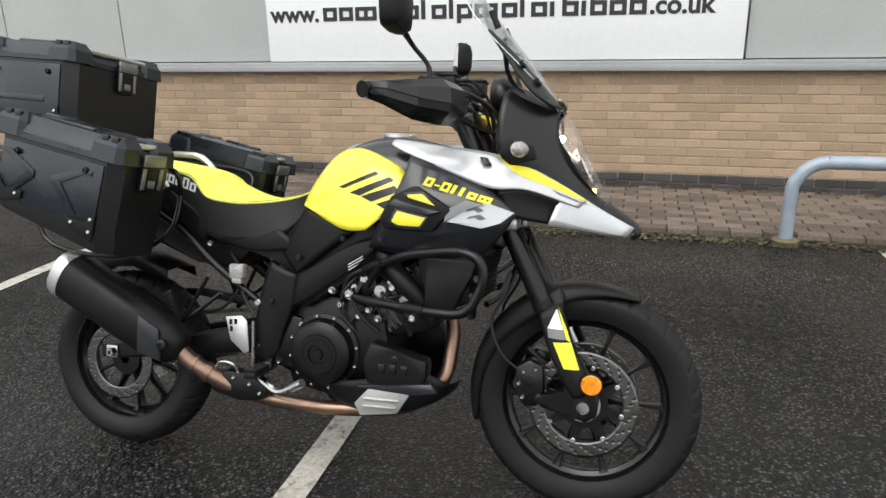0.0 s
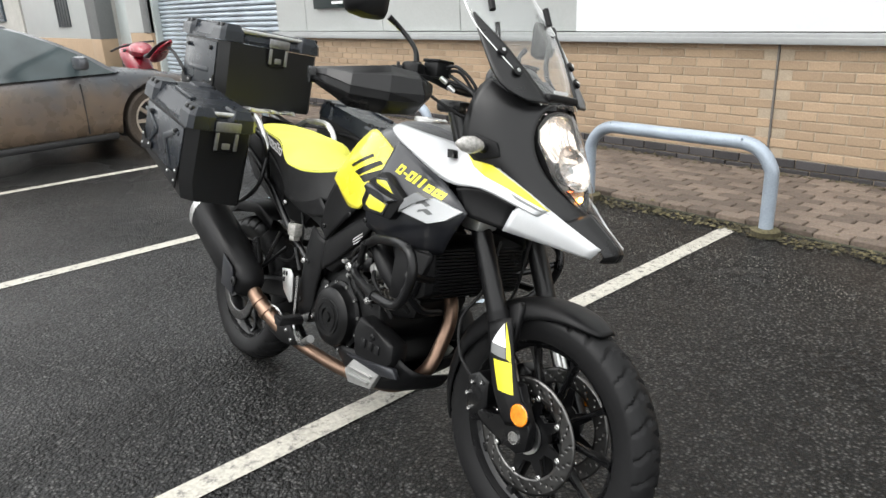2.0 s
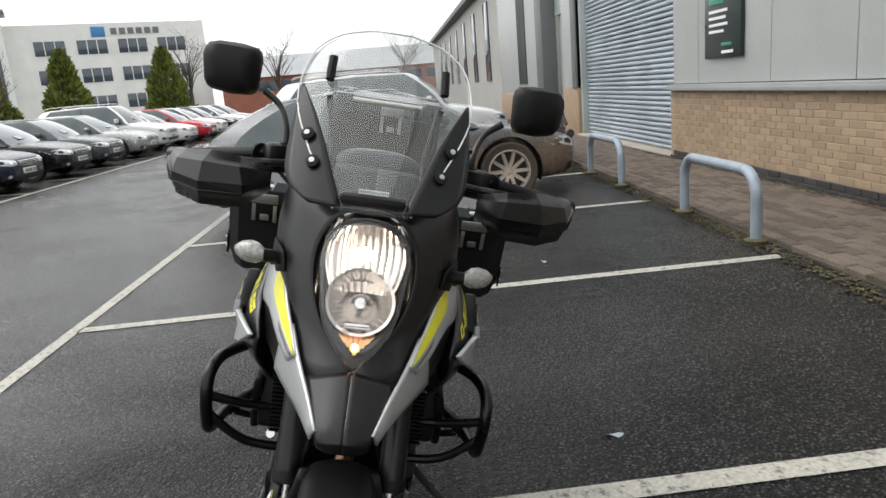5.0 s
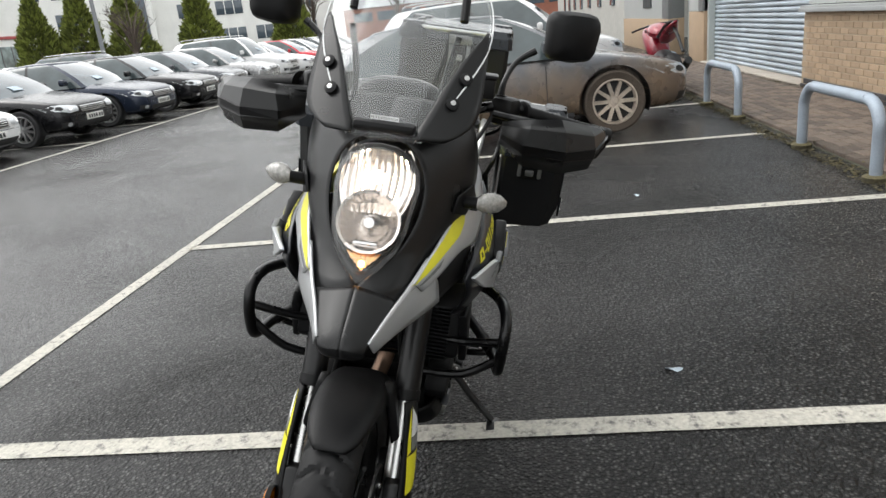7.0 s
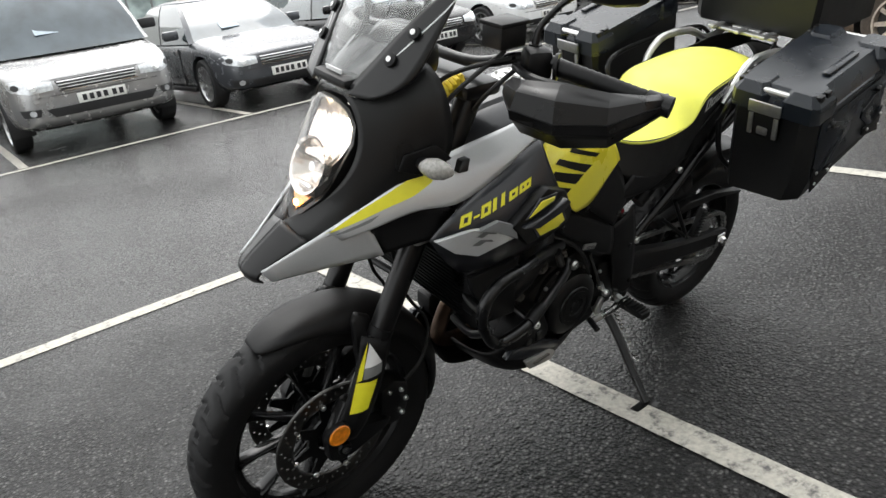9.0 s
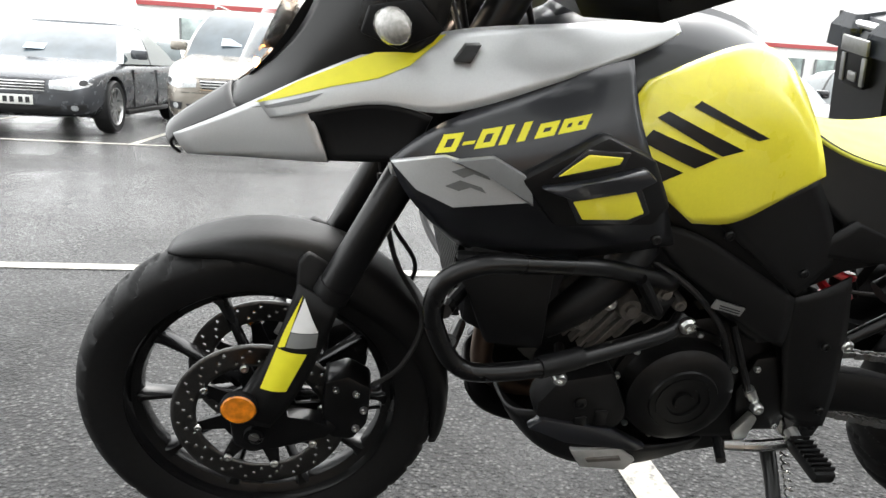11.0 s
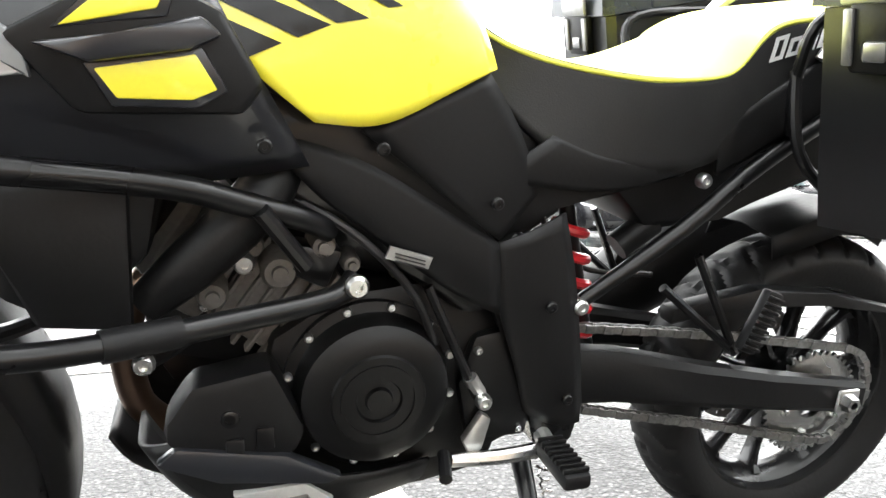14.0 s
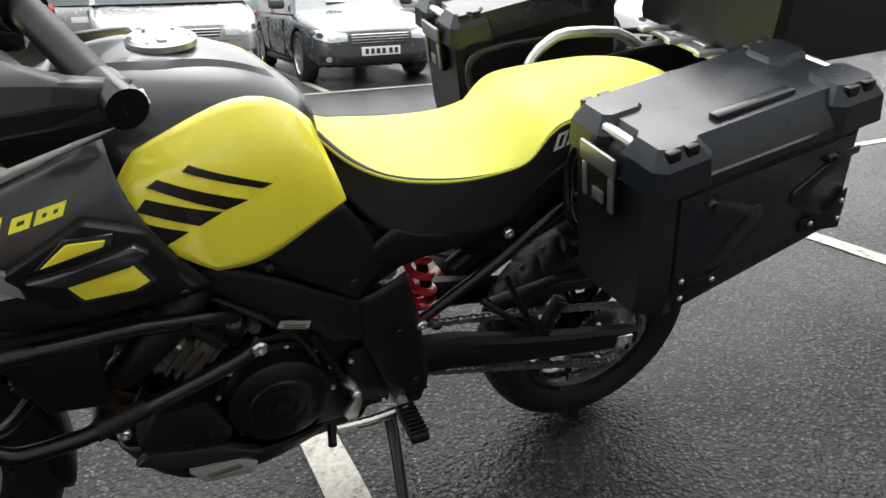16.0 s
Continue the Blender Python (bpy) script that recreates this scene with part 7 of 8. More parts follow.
cylinder_bank((0.90, 0.53), (1.09, 0.665), 0.235)
cylinder_bank((0.74, 0.56), (0.70, 0.76), 0.22)
bm = bmesh.new()
prism(bm, [(0.80, 0.58), (0.95, 0.64), (1.03, 0.74), (1.0, 0.82), (0.82, 0.80), (0.74, 0.70)], -0.09, 0.09, 0.02)
part("throttle_body", bm, F_BLACK, bike)

bm = bmesh.new()
prism(bm, [(0.95, 0.47), (1.09, 0.50), (1.115, 0.56), (1.06, 0.60), (0.96, 0.56)], -0.10, 0.10, 0.015)
part("oil_filter_housing", bm, ENGINE, bike, "black housing before the crankcase")
for s in (1, -1):
    bm = bmesh.new()
    tube(bm, [(1.10, 0.175 * s, 0.600), (1.05, 0.18 * s, 0.645), (0.985, 0.17 * s, 0.705), (0.95, 0.14 * s, 0.75)], [0.022, 0.03, 0.032, 0.03], 14, 4)
    part("coolant_duct", bm, M_BLACK, bike, "thick black rubber duct")
    bm = bmesh.new()
    prism(bm, [(0.90, 0.60), (0.95, 0.625), (0.94, 0.66), (0.88, 0.65)], 0.12 * s, 0.165 * s, 0.008)
    part("engine_hanger", bm, F_BLACK, bike)
bm = bmesh.new()
prism(bm, [(0.64, 0.345), (0.66, 0.30), (0.76, 0.282), (0.94, 0.29), (1.02, 0.33), (0.98, 0.40), (0.70, 0.37)], -0.125, 0.125, 0.015)
part("sump", bm, ENGINE, bike, "black oil sump")
for x, z, r, h in ((0.955, 0.625, 0.022, 0.03), (0.905, 0.655, 0.016, 0.03), (0.985, 0.655, 0.014, 0.02), (1.03, 0.60, 0.018, 0.03), (0.87, 0.63, 0.012, 0.025), (1.055, 0.63, 0.010, 0.02)):
    for s in (-1, 1):
        bm = bmesh.new()
        lathe(bm, [(r, -0.02), (r, h * 0.7), (r * 0.8, h), (r * 0.45, h), (r * 0.4, h + 0.006), (0.0, h + 0.006)], 16, at(x, 0.135 * s, z) @ (ALONG_Y if s > 0 else Matrix.Rotation(radians(90), 4, "X")))
        part("hose_union", bm, ALU if s < 0 else CYLINDER, bike, "small alloy hose union")
for pts in ([(0.955, -0.16, 0.625), (0.99, -0.185, 0.60), (1.03, -0.18, 0.56), (1.05, -0.15, 0.50)], [(0.905, -0.16, 0.655), (0.88, -0.18, 0.60), (0.90, -0.175, 0.55), (0.95, -0.15, 0.50)], [(1.03, -0.16, 0.60), (1.08, -0.17, 0.58), (1.10, -0.13, 0.53)], [(0.985, -0.15, 0.655), (0.93, -0.18, 0.69), (0.86, -0.17, 0.66), (0.83, -0.15, 0.60)]):
    bm = bmesh.new()
    tube(bm, pts, 0.007, 8, 6)
    part("rubber_hose", bm, CABLE, bike)
# belly pan and its silver plates
for s in (1, -1):
    dz = 0.0 if s > 0 else 0.036
    dx = 0.0 if s > 0 else 0.045
    surface("belly_pan", [[(1.13 + dx, 0.0, 0.375 - dz), (1.128 + dx, 0.10, 0.385 - dz), (1.117 + dx, 0.150, 0.404 - dz), (1.05, 0.160, 0.418)], [(1.10 + dx, 0.0, 0.315 - dz), (1.095 + dx, 0.12, 0.325 - dz), (1.068 + dx, 0.170, 0.340 - dz), (1.01, 0.178, 0.395)], [(1.03, 0.0, 0.262 - dz / 2), (1.02, 0.145, 0.285 - dz), (1.0, 0.178, 0.302 - dz), (0.95, 0.184, 0.365)], [(0.90, 0.0, 0.248 - dz / 2), (0.90, 0.14, 0.272 - dz), (0.89, 0.176, 0.288 - dz), (0.86, 0.178, 0.345)], [(0.76, 0.0, 0.255), (0.76, 0.09, 0.275), (0.76, 0.13, 0.29), (0.75, 0.14, 0.335)]], M_BLACK, bike, "matt black belly pan", 0.006, 2, s)
    plate("belly_plate", [(1.015, 0.187, 0.350), (0.927, 0.187, 0.355), (0.890, 0.183, 0.323), (0.905, 0.180, 0.297), (0.990, 0.181, 0.308)] if s > 0 else [(1.066, 0.187, 0.332), (0.940, 0.190, 0.338), (0.893, 0.188, 0.286), (0.913, 0.184, 0.250), (1.026, 0.184, 0.268)], PLATE_ALLOY, bike, "bright silver skid plate", s, 0.02, 0.003)
    if s < 0:
        for k in range(2):
            plate("plate_ridge", [(1.035 - 0.01 * k, 0.194, 0.312 - 0.022 * k), (0.925, 0.196, 0.310 - 0.022 * k), (0.922, 0.196, 0.302 - 0.022 * k), (1.032 - 0.01 * k, 0.194, 0.304 - 0.022 * k)], ALU, bike, "", s, 0.008, 0.002)
    if s > 0:
        # darker strip laid on the plate draws a groove's shade; nothing is cut
        plate("belly_plate_groove", [(0.985, 0.1895, 0.333), (0.925, 0.190, 0.338), (0.92, 0.189, 0.330), (0.98, 0.188, 0.325)], CYLINDER, bike, "", s, 0.006, 0.0)
    bm = bmesh.new()
    prism(bm, [(1.09, 0.425), (1.088, 0.452), (1.058, 0.498), (0.965, 0.516), (0.925, 0.43), (0.935, 0.395), (1.04, 0.385)] if s > 0 else [(1.113, 0.385), (1.113, 0.436), (1.018, 0.456), (0.938, 0.478), (0.912, 0.42), (0.925, 0.345), (1.09, 0.345)], 0.12 * s, 0.185 * s, 0.014)
    part("engine_shield", bm, M_BLACK, bike, "matt black engine side shield")
    bm = bmesh.new()
    bolt(bm, (1.015, 0.186 * s, 0.455 if s > 0 else 0.43), (0, s, 0), 0.011, 0.004, 12)
    part("shield_plug", bm, F_BLACK, bike)
    for k in range(3):
        bm = bmesh.new()
        box(bm, (0.975 + 0.035 * k, 0.187 * s, 0.425 - 0.012 * k if s > 0 else 0.40), (0.022, 0.006, 0.03), 0.003)
        part("shield_rib", bm, F_BLACK, bike)
    bm = bmesh.new()
    prism(bm, [(1.10, 0.405), (1.075, 0.425), (0.95, 0.400), (0.88, 0.36), (0.90, 0.352), (1.03, 0.372)] if s > 0 else [(1.15, 0.345), (1.13, 0.372), (1.0, 0.352), (0.90, 0.345), (0.905, 0.336), (1.08, 0.330)], 0.172 * s, 0.192 * s, 0.005)
    part("pan_lip", bm, G_BLACK, bike, "satin dark grey upper edge of the pan")

# exhaust: two headers, link pipe, silencer on the right
bm = bmesh.new()
tube(bm, [(1.05, 0.02, 0.60), (1.11, 0.02, 0.575), (1.142, 0.005, 0.51), (1.146, -0.02, 0.44), (1.135, -0.05, 0.36), (1.09, -0.075, 0.305), (1.02, -0.10, 0.265), (0.85, -0.12, 0.243), (0.70, -0.135, 0.243), (0.56, -0.16, 0.262), (0.48, -0.18, 0.290)], 0.022, 16, 6)
part("front_header", bm, HEADER, bike, "heat-tinted exhaust header")
bm = bmesh.new()
tube(bm, [(0.49, -0.178, 0.286), (0.42, -0.198, 0.322), (0.36, -0.212, 0.358), (0.31, -0.22, 0.40)], 0.027, 16, 6)
tube(bm, [(0.415, -0.199, 0.325), (0.395, -0.204, 0.336)], 0.032, 16, 1)
tube(bm, [(0.37, -0.21, 0.352), (0.36, -0.212, 0.358)], 0.031, 16, 1)
part("link_pipe", bm, HEADER, bike, "heat-tinted link pipe with clamp")
bm = bmesh.new()
prism(bm, [(0.62, 0.30), (0.60, 0.262), (0.52, 0.250), (0.43, 0.268), (0.40, 0.300), (0.47, 0.345), (0.56, 0.340)], -0.205, -0.150, 0.012)
part("exhaust_valve_cover", bm, ENGINE, bike, "black cover round the exhaust joint")
for x, z in ((0.44, 0.30), (0.50, 0.325), (0.555, 0.31), (0.59, 0.285)):
    bm = bmesh.new()
    bolt(bm, (x, -0.205, z), (0, -1, 0), 0.007, 0.006, 10)
    part("cover_screw", bm, STEEL, bike)
bm = bmesh.new()
tube(bm, [(0.43, -0.205, 0.335), (0.46, -0.215, 0.372), (0.50, -0.212, 0.368), (0.515, -0.20, 0.340)], 0.0045, 8, 6)
part("valve_cable", bm, STEEL, bike, "bright cable loop")
ax0, ax1 = Vector((0.335, -0.225, 0.395)), Vector((-0.085, -0.225, 0.605))
d = (ax1 - ax0).normalized()
up = Vector((-d.z, 0, d.x)) * -1
side = Vector((0, 1, 0))


def oval(k, ry, rz, shift=0.0):
    c = ax0.lerp(ax1, k)
    return [c + side * (ry * math.copysign(abs(math.cos(a)) ** 0.8, math.cos(a))) + up * (rz * math.copysign(abs(math.sin(a)) ** 0.8, math.sin(a)) + shift) for a in (2 * math.pi * q / 24 for q in range(24))]


bm = bmesh.new()
loft(bm, [oval(0.0, 0.03, 0.032), oval(0.05, 0.05, 0.055), oval(0.14, 0.062, 0.068), oval(0.22, 0.066, 0.074), oval(0.23, 0.0685, 0.0775), oval(0.60, 0.07, 0.08), oval(0.97, 0.07, 0.08)])
sil = part("silencer", bm, M_BLACK, bike, "large matt black silencer with alloy end cap", 50)
bm = bmesh.new()
loft(bm, [oval(0.97, 0.071, 0.082), oval(1.02, 0.072, 0.083), oval(1.06, 0.066, 0.076), oval(1.065, 0.055, 0.06), oval(1.0, 0.05, 0.055)])
part("end_cap", bm, ALU, sil, "brushed alloy end cap")
bm = bmesh.new()
tube(bm, [ax1 + d * 0.0, ax1 + d * 0.045], 0.024, 14, 1)
part("outlet", bm, F_BLACK, sil)
bm = bmesh.new()
bolt(bm, (0.302, -0.29, 0.424), (0, -1, 0), 0.017, 0.006, 18)
part("silencer_plug", bm, F_BLACK, sil)
bm = bmesh.new()
sheet(bm, [ax0.lerp(ax1, 0.15) + Vector((0, -0.07, 0)) + up * 0.05, ax0.lerp(ax1, 0.32) + Vector((0, -0.074, 0)) + up * 0.055, ax0.lerp(ax1, 0.22) + Vector((0, -0.074, 0)) - up * 0.05, ax0.lerp(ax1, 0.05) + Vector((0, -0.062, 0)) - up * 0.04], (0, 0.006, 0), 0.002)
part("heat_shield", bm, G_BLACK, sil)

# chain, chain guard, shock
bm = bmesh.new()
loop = [(0.0, 0.422), (0.25, 0.462), (0.54, 0.497), (0.595, 0.488), (0.61, 0.45), (0.595, 0.412), (0.52, 0.365), (0.25, 0.30), (0.0, 0.238), (-0.06, 0.255), (-0.095, 0.30), (-0.098, 0.345), (-0.075, 0.395), (-0.04, 0.415)]
line = spline([(x, 0.0885, z) for x, z in loop], 8, True)
total = [0.0]
for a, b in zip(line, line[1:] + line[:1]):
    total.append(total[-1] + (b - a).length)
count = int(total[-1] / 0.0159)
for k in range(count):
    q = total[-1] * k / count
    i = max(j for j in range(len(line)) if total[j] <= q)
    a, b = line[i], line[(i + 1) % len(line)]
    p, dd = a.lerp(b, (q - total[i]) / max(total[i + 1] - total[i], 1e-6)), (b - a).normalized()
    mm = Matrix.Translation(p) @ Matrix.Rotation(-math.atan2(dd.z, dd.x), 4, "Y")
    for y in ((-0.0075, 0.0075) if k % 2 else (-0.005, 0.005)):
        box(bm, (0, y, 0), (0.017, 0.002, 0.0125), 0.0, mm)
    box(bm, (0, 0, 0), (0.008, 0.011, 0.008), 0.0, mm)
part("chain", bm, CHAIN, bike, "drive chain of worn steel links")["kind"] = "stuff"
bm = bmesh.new()
prism(bm, [(0.36, 0.52), (0.20, 0.545), (0.05, 0.530), (-0.13, 0.488), (-0.13, 0.478), (0.05, 0.508), (0.20, 0.520), (0.36, 0.495)], 0.075, 0.108, 0.004)
part("chain_guard", bm, M_BLACK, bike, "black plastic chain guard")
bm = bmesh.new()
tube(bm, [(0.515 + 0.024 * math.cos(q * 0.55) - 0.0006 * q, 0.03 + 0.026 * math.sin(q * 0.55), 0.645 - 0.0036 * q) for q in range(54)], 0.0085, 8, 2)
part("shock_spring", bm, RED_SPRING, bike, "red coil spring of rear shock")
bm = bmesh.new()
tube(bm, [(0.53, 0.02, 0.72), (0.45, 0.02, 0.42)], 0.013, 12, 1)
part("shock_body", bm, F_BLACK, bike)
bm = bmesh.new()
tube(bm, [(0.455, 0.075, 0.615), (0.40, 0.075, 0.655)], 0.022, 14, 1)
part("preload_knob", bm, M_BLACK, bike)
bm = bmesh.new()
prism(bm, [(0.50, 0.72), (0.30, 0.80), (0.05, 0.90), (-0.1, 0.94), (-0.1, 0.88), (0.05, 0.79), (0.12, 0.72), (0.30, 0.66), (0.42, 0.64)], -0.10, 0.10, 0.02)
part("underseat_tray", bm, M_BLACK, bike, "black under-seat tray")
bm = bmesh.new()
rings = []
for deg, r in ((62, 0.352), (85, 0.358), (110, 0.365), (135, 0.372)):
    a = radians(deg)
    rings.append([(r * math.cos(a), y, 0.32 + (r - q) * math.sin(a)) for y, q in ((-0.085, 0.05), (-0.075, 0.01), (0, 0), (0.075, 0.01), (0.085, 0.05))])
loft(bm, rings, caps=False, closed=False)
part("rear_hugger", bm, M_BLACK, bike, "", 50, [("SOLIDIFY", 0.004)])
surface("rear_mudguard", [[(-0.20, -0.08, 0.98), (-0.20, 0, 0.985), (-0.20, 0.08, 0.98)], [(-0.33, -0.085, 0.93), (-0.335, 0, 0.94), (-0.33, 0.085, 0.93)], [(-0.40, -0.08, 0.84), (-0.41, 0, 0.85), (-0.40, 0.08, 0.84)]], M_BLACK, bike, "matt black rear mudguard", 0.005, 2)

# side stand, gear lever, rear brake
bm = bmesh.new()
tube(bm, [(0.60, 0.12, 0.30), (0.605, 0.18, 0.25), (0.615, 0.27, 0.155), (0.628, 0.345, 0.090)], [0.016, 0.0135, 0.0125, 0.012], 12, 4)
stand = part("side_stand", bm, F_BLACK, bike, "black steel side stand")
bm = bmesh.new()
box(bm, (0.64, 0.352, 0.0815), (0.085, 0.05, 0.009), 0.004, None)
part("stand_foot", bm, F_BLACK, stand)
bm = bmesh.new()
tube(bm, [(0.575 + 0.008 * math.cos(q * 1.2), 0.14 + 0.0019 * q + 0.008 * math.sin(q * 1.2), 0.30 - 0.0022 * q) for q in range(60)], 0.002, 5, 1)
part("stand_spring", bm, STEEL, stand)
bm = bmesh.new()
tube(bm, [(0.585, 0.165, 0.345), (0.66, 0.175, 0.348), (0.735, 0.180, 0.356)], [0.012, 0.011, 0.009], 10, 4)
gear = part("gear_lever", bm, STEEL, bike, "bare alloy gear lever")
bm = bmesh.new()
tube(bm, [(0.742, 0.172, 0.362), (0.752, 0.215, 0.352)], 0.009, 10, 1)
part("toe_rubber", bm, M_BLACK, gear)
bm = bmesh.new()
tube(bm, [(0.70, 0.170, 0.442), (0.775, 0.165, 0.60)], 0.0065, 8, 1)
part("gear_rod", bm, F_BLACK, gear)
bm = bmesh.new()
tube(bm, [(0.695, 0.168, 0.445), (0.712, 0.170, 0.472)], 0.010, 10, 1)
bolt(bm, (0.694, 0.178, 0.440), (0, 1, 0), 0.011, 0.012, 12)
part("rod_joint", bm, STEEL, gear)
bm = bmesh.new()
prism(bm, [(0.675, 0.405), (0.69, 0.415), (0.715, 0.375), (0.70, 0.345), (0.685, 0.36)], 0.155, 0.17, 0.004)
part("shift_arm", bm, ALU, gear)
bm = bmesh.new()
prism(bm, [(0.455, 0.508), (0.512, 0.516), (0.530, 0.500), (0.538, 0.405), (0.522, 0.398), (0.474, 0.436)], -0.185, -0.180, 0.002)
heel = part("heel_plate", bm, ALU, bike, "bare alloy heel guard")
for x, z in ((0.475, 0.494), (0.492, 0.496), (0.477, 0.472)):
    bm = bmesh.new()
    box(bm, (x, -0.186, z), (0.008, 0.003, 0.016))
    part("heel_slot", bm, F_BLACK, heel)
bm = bmesh.new()
tube(bm, [(0.548, -0.175, 0.50), (0.548, -0.175, 0.35)], 0.0055, 8, 1)
tube(bm, [(0.54, -0.175, 0.335), (0.60, -0.19, 0.315), (0.66, -0.205, 0.298), (0.742, -0.225, 0.340)], [0.013, 0.012, 0.013, 0.014], 10, 4)
part("brake_pedal", bm, STEEL, bike, "bare alloy brake pedal")
bm = bmesh.new()
box(bm, (0.486, -0.165, 0.652), (0.050, 0.036, 0.046), 0.008)
box(bm, (0.486, -0.165, 0.622), (0.034, 0.026, 0.02), 0.005)
res = part("rear_brake_reservoir", bm, SMOKED, bike, "milky white rear brake fluid bottle")
bm = bmesh.new()
tube(bm, [(0.50, -0.165, 0.59), (0.515, -0.165, 0.56), (0.545, -0.168, 0.52)], 0.006, 8, 4)
part("reservoir_hose", bm, CABLE, res)
bm = bmesh.new()
prism(bm, [(-0.03, 0.46), (0.05, 0.475), (0.09, 0.43), (0.06, 0.385), (-0.01, 0.40)], -0.125, -0.075, 0.008)
part("rear_caliper", bm, F_BLACK, bike)
plate("maker_plate", [(0.832, 0.192, 0.662), (0.778, 0.188, 0.645), (0.783, 0.187, 0.630), (0.837, 0.191, 0.647)], ALU, bike, "small alloy maker's plate", 1, 0.004, 0.0)
for k in range(3):
    bm = bmesh.new()
    q = [(0.826, 0.1935, 0.6545 - 0.0045 * k), (0.788, 0.1905, 0.6425 - 0.0045 * k), (0.7885, 0.1905, 0.6410 - 0.0045 * k), (0.8265, 0.1935, 0.6530 - 0.0045 * k)]
    sheet(bm, q, (0, 0.001, 0))
    part("plate_bar", bm, SIGN_BLACK, bike)
for pts in ([(0.98, 0.13, 0.73), (0.88, 0.175, 0.68), (0.80, 0.17, 0.60), (0.76, 0.16, 0.52)], [(0.95, -0.13, 0.72), (0.86, -0.165, 0.64), (0.83, -0.16, 0.56), (0.87, -0.15, 0.50)], [(1.05, -0.12, 0.62), (0.97, -0.155, 0.60), (0.90, -0.16, 0.56), (0.86, -0.15, 0.52)], [(0.64, 0.12, 0.62), (0.60, 0.14, 0.52), (0.60, 0.13, 0.40)], [(0.42, -0.10, 0.70), (0.48, -0.13, 0.62), (0.40, -0.12, 0.52), (0.25, -0.11, 0.50)]):
    bm = bmesh.new()
    tube(bm, pts, 0.0055, 8, 6)
    part("hose", bm, CABLE, bike)
for x, z in ((0.92, 0.565), (0.86, 0.60), (0.80, 0.615), (0.95, 0.54), (0.89, 0.545), (0.83, 0.575), (0.99, 0.58)):
    bm = bmesh.new()
    bolt(bm, (x, -0.16, z), (0, -1, 0), 0.009, 0.010, 12)
    bolt(bm, (x, -0.135, z), (0, -1, 0), 0.014, 0.026, 12)
    part("pipe_clip", bm, STEEL, bike)


# ---- luggage: two panniers and a top case ----
DULL_STEEL = mat("dull_latch_steel", (0.22, 0.22, 0.22), 0.38, metal=0.7, var=0.1, grain=90, stain=0.15)


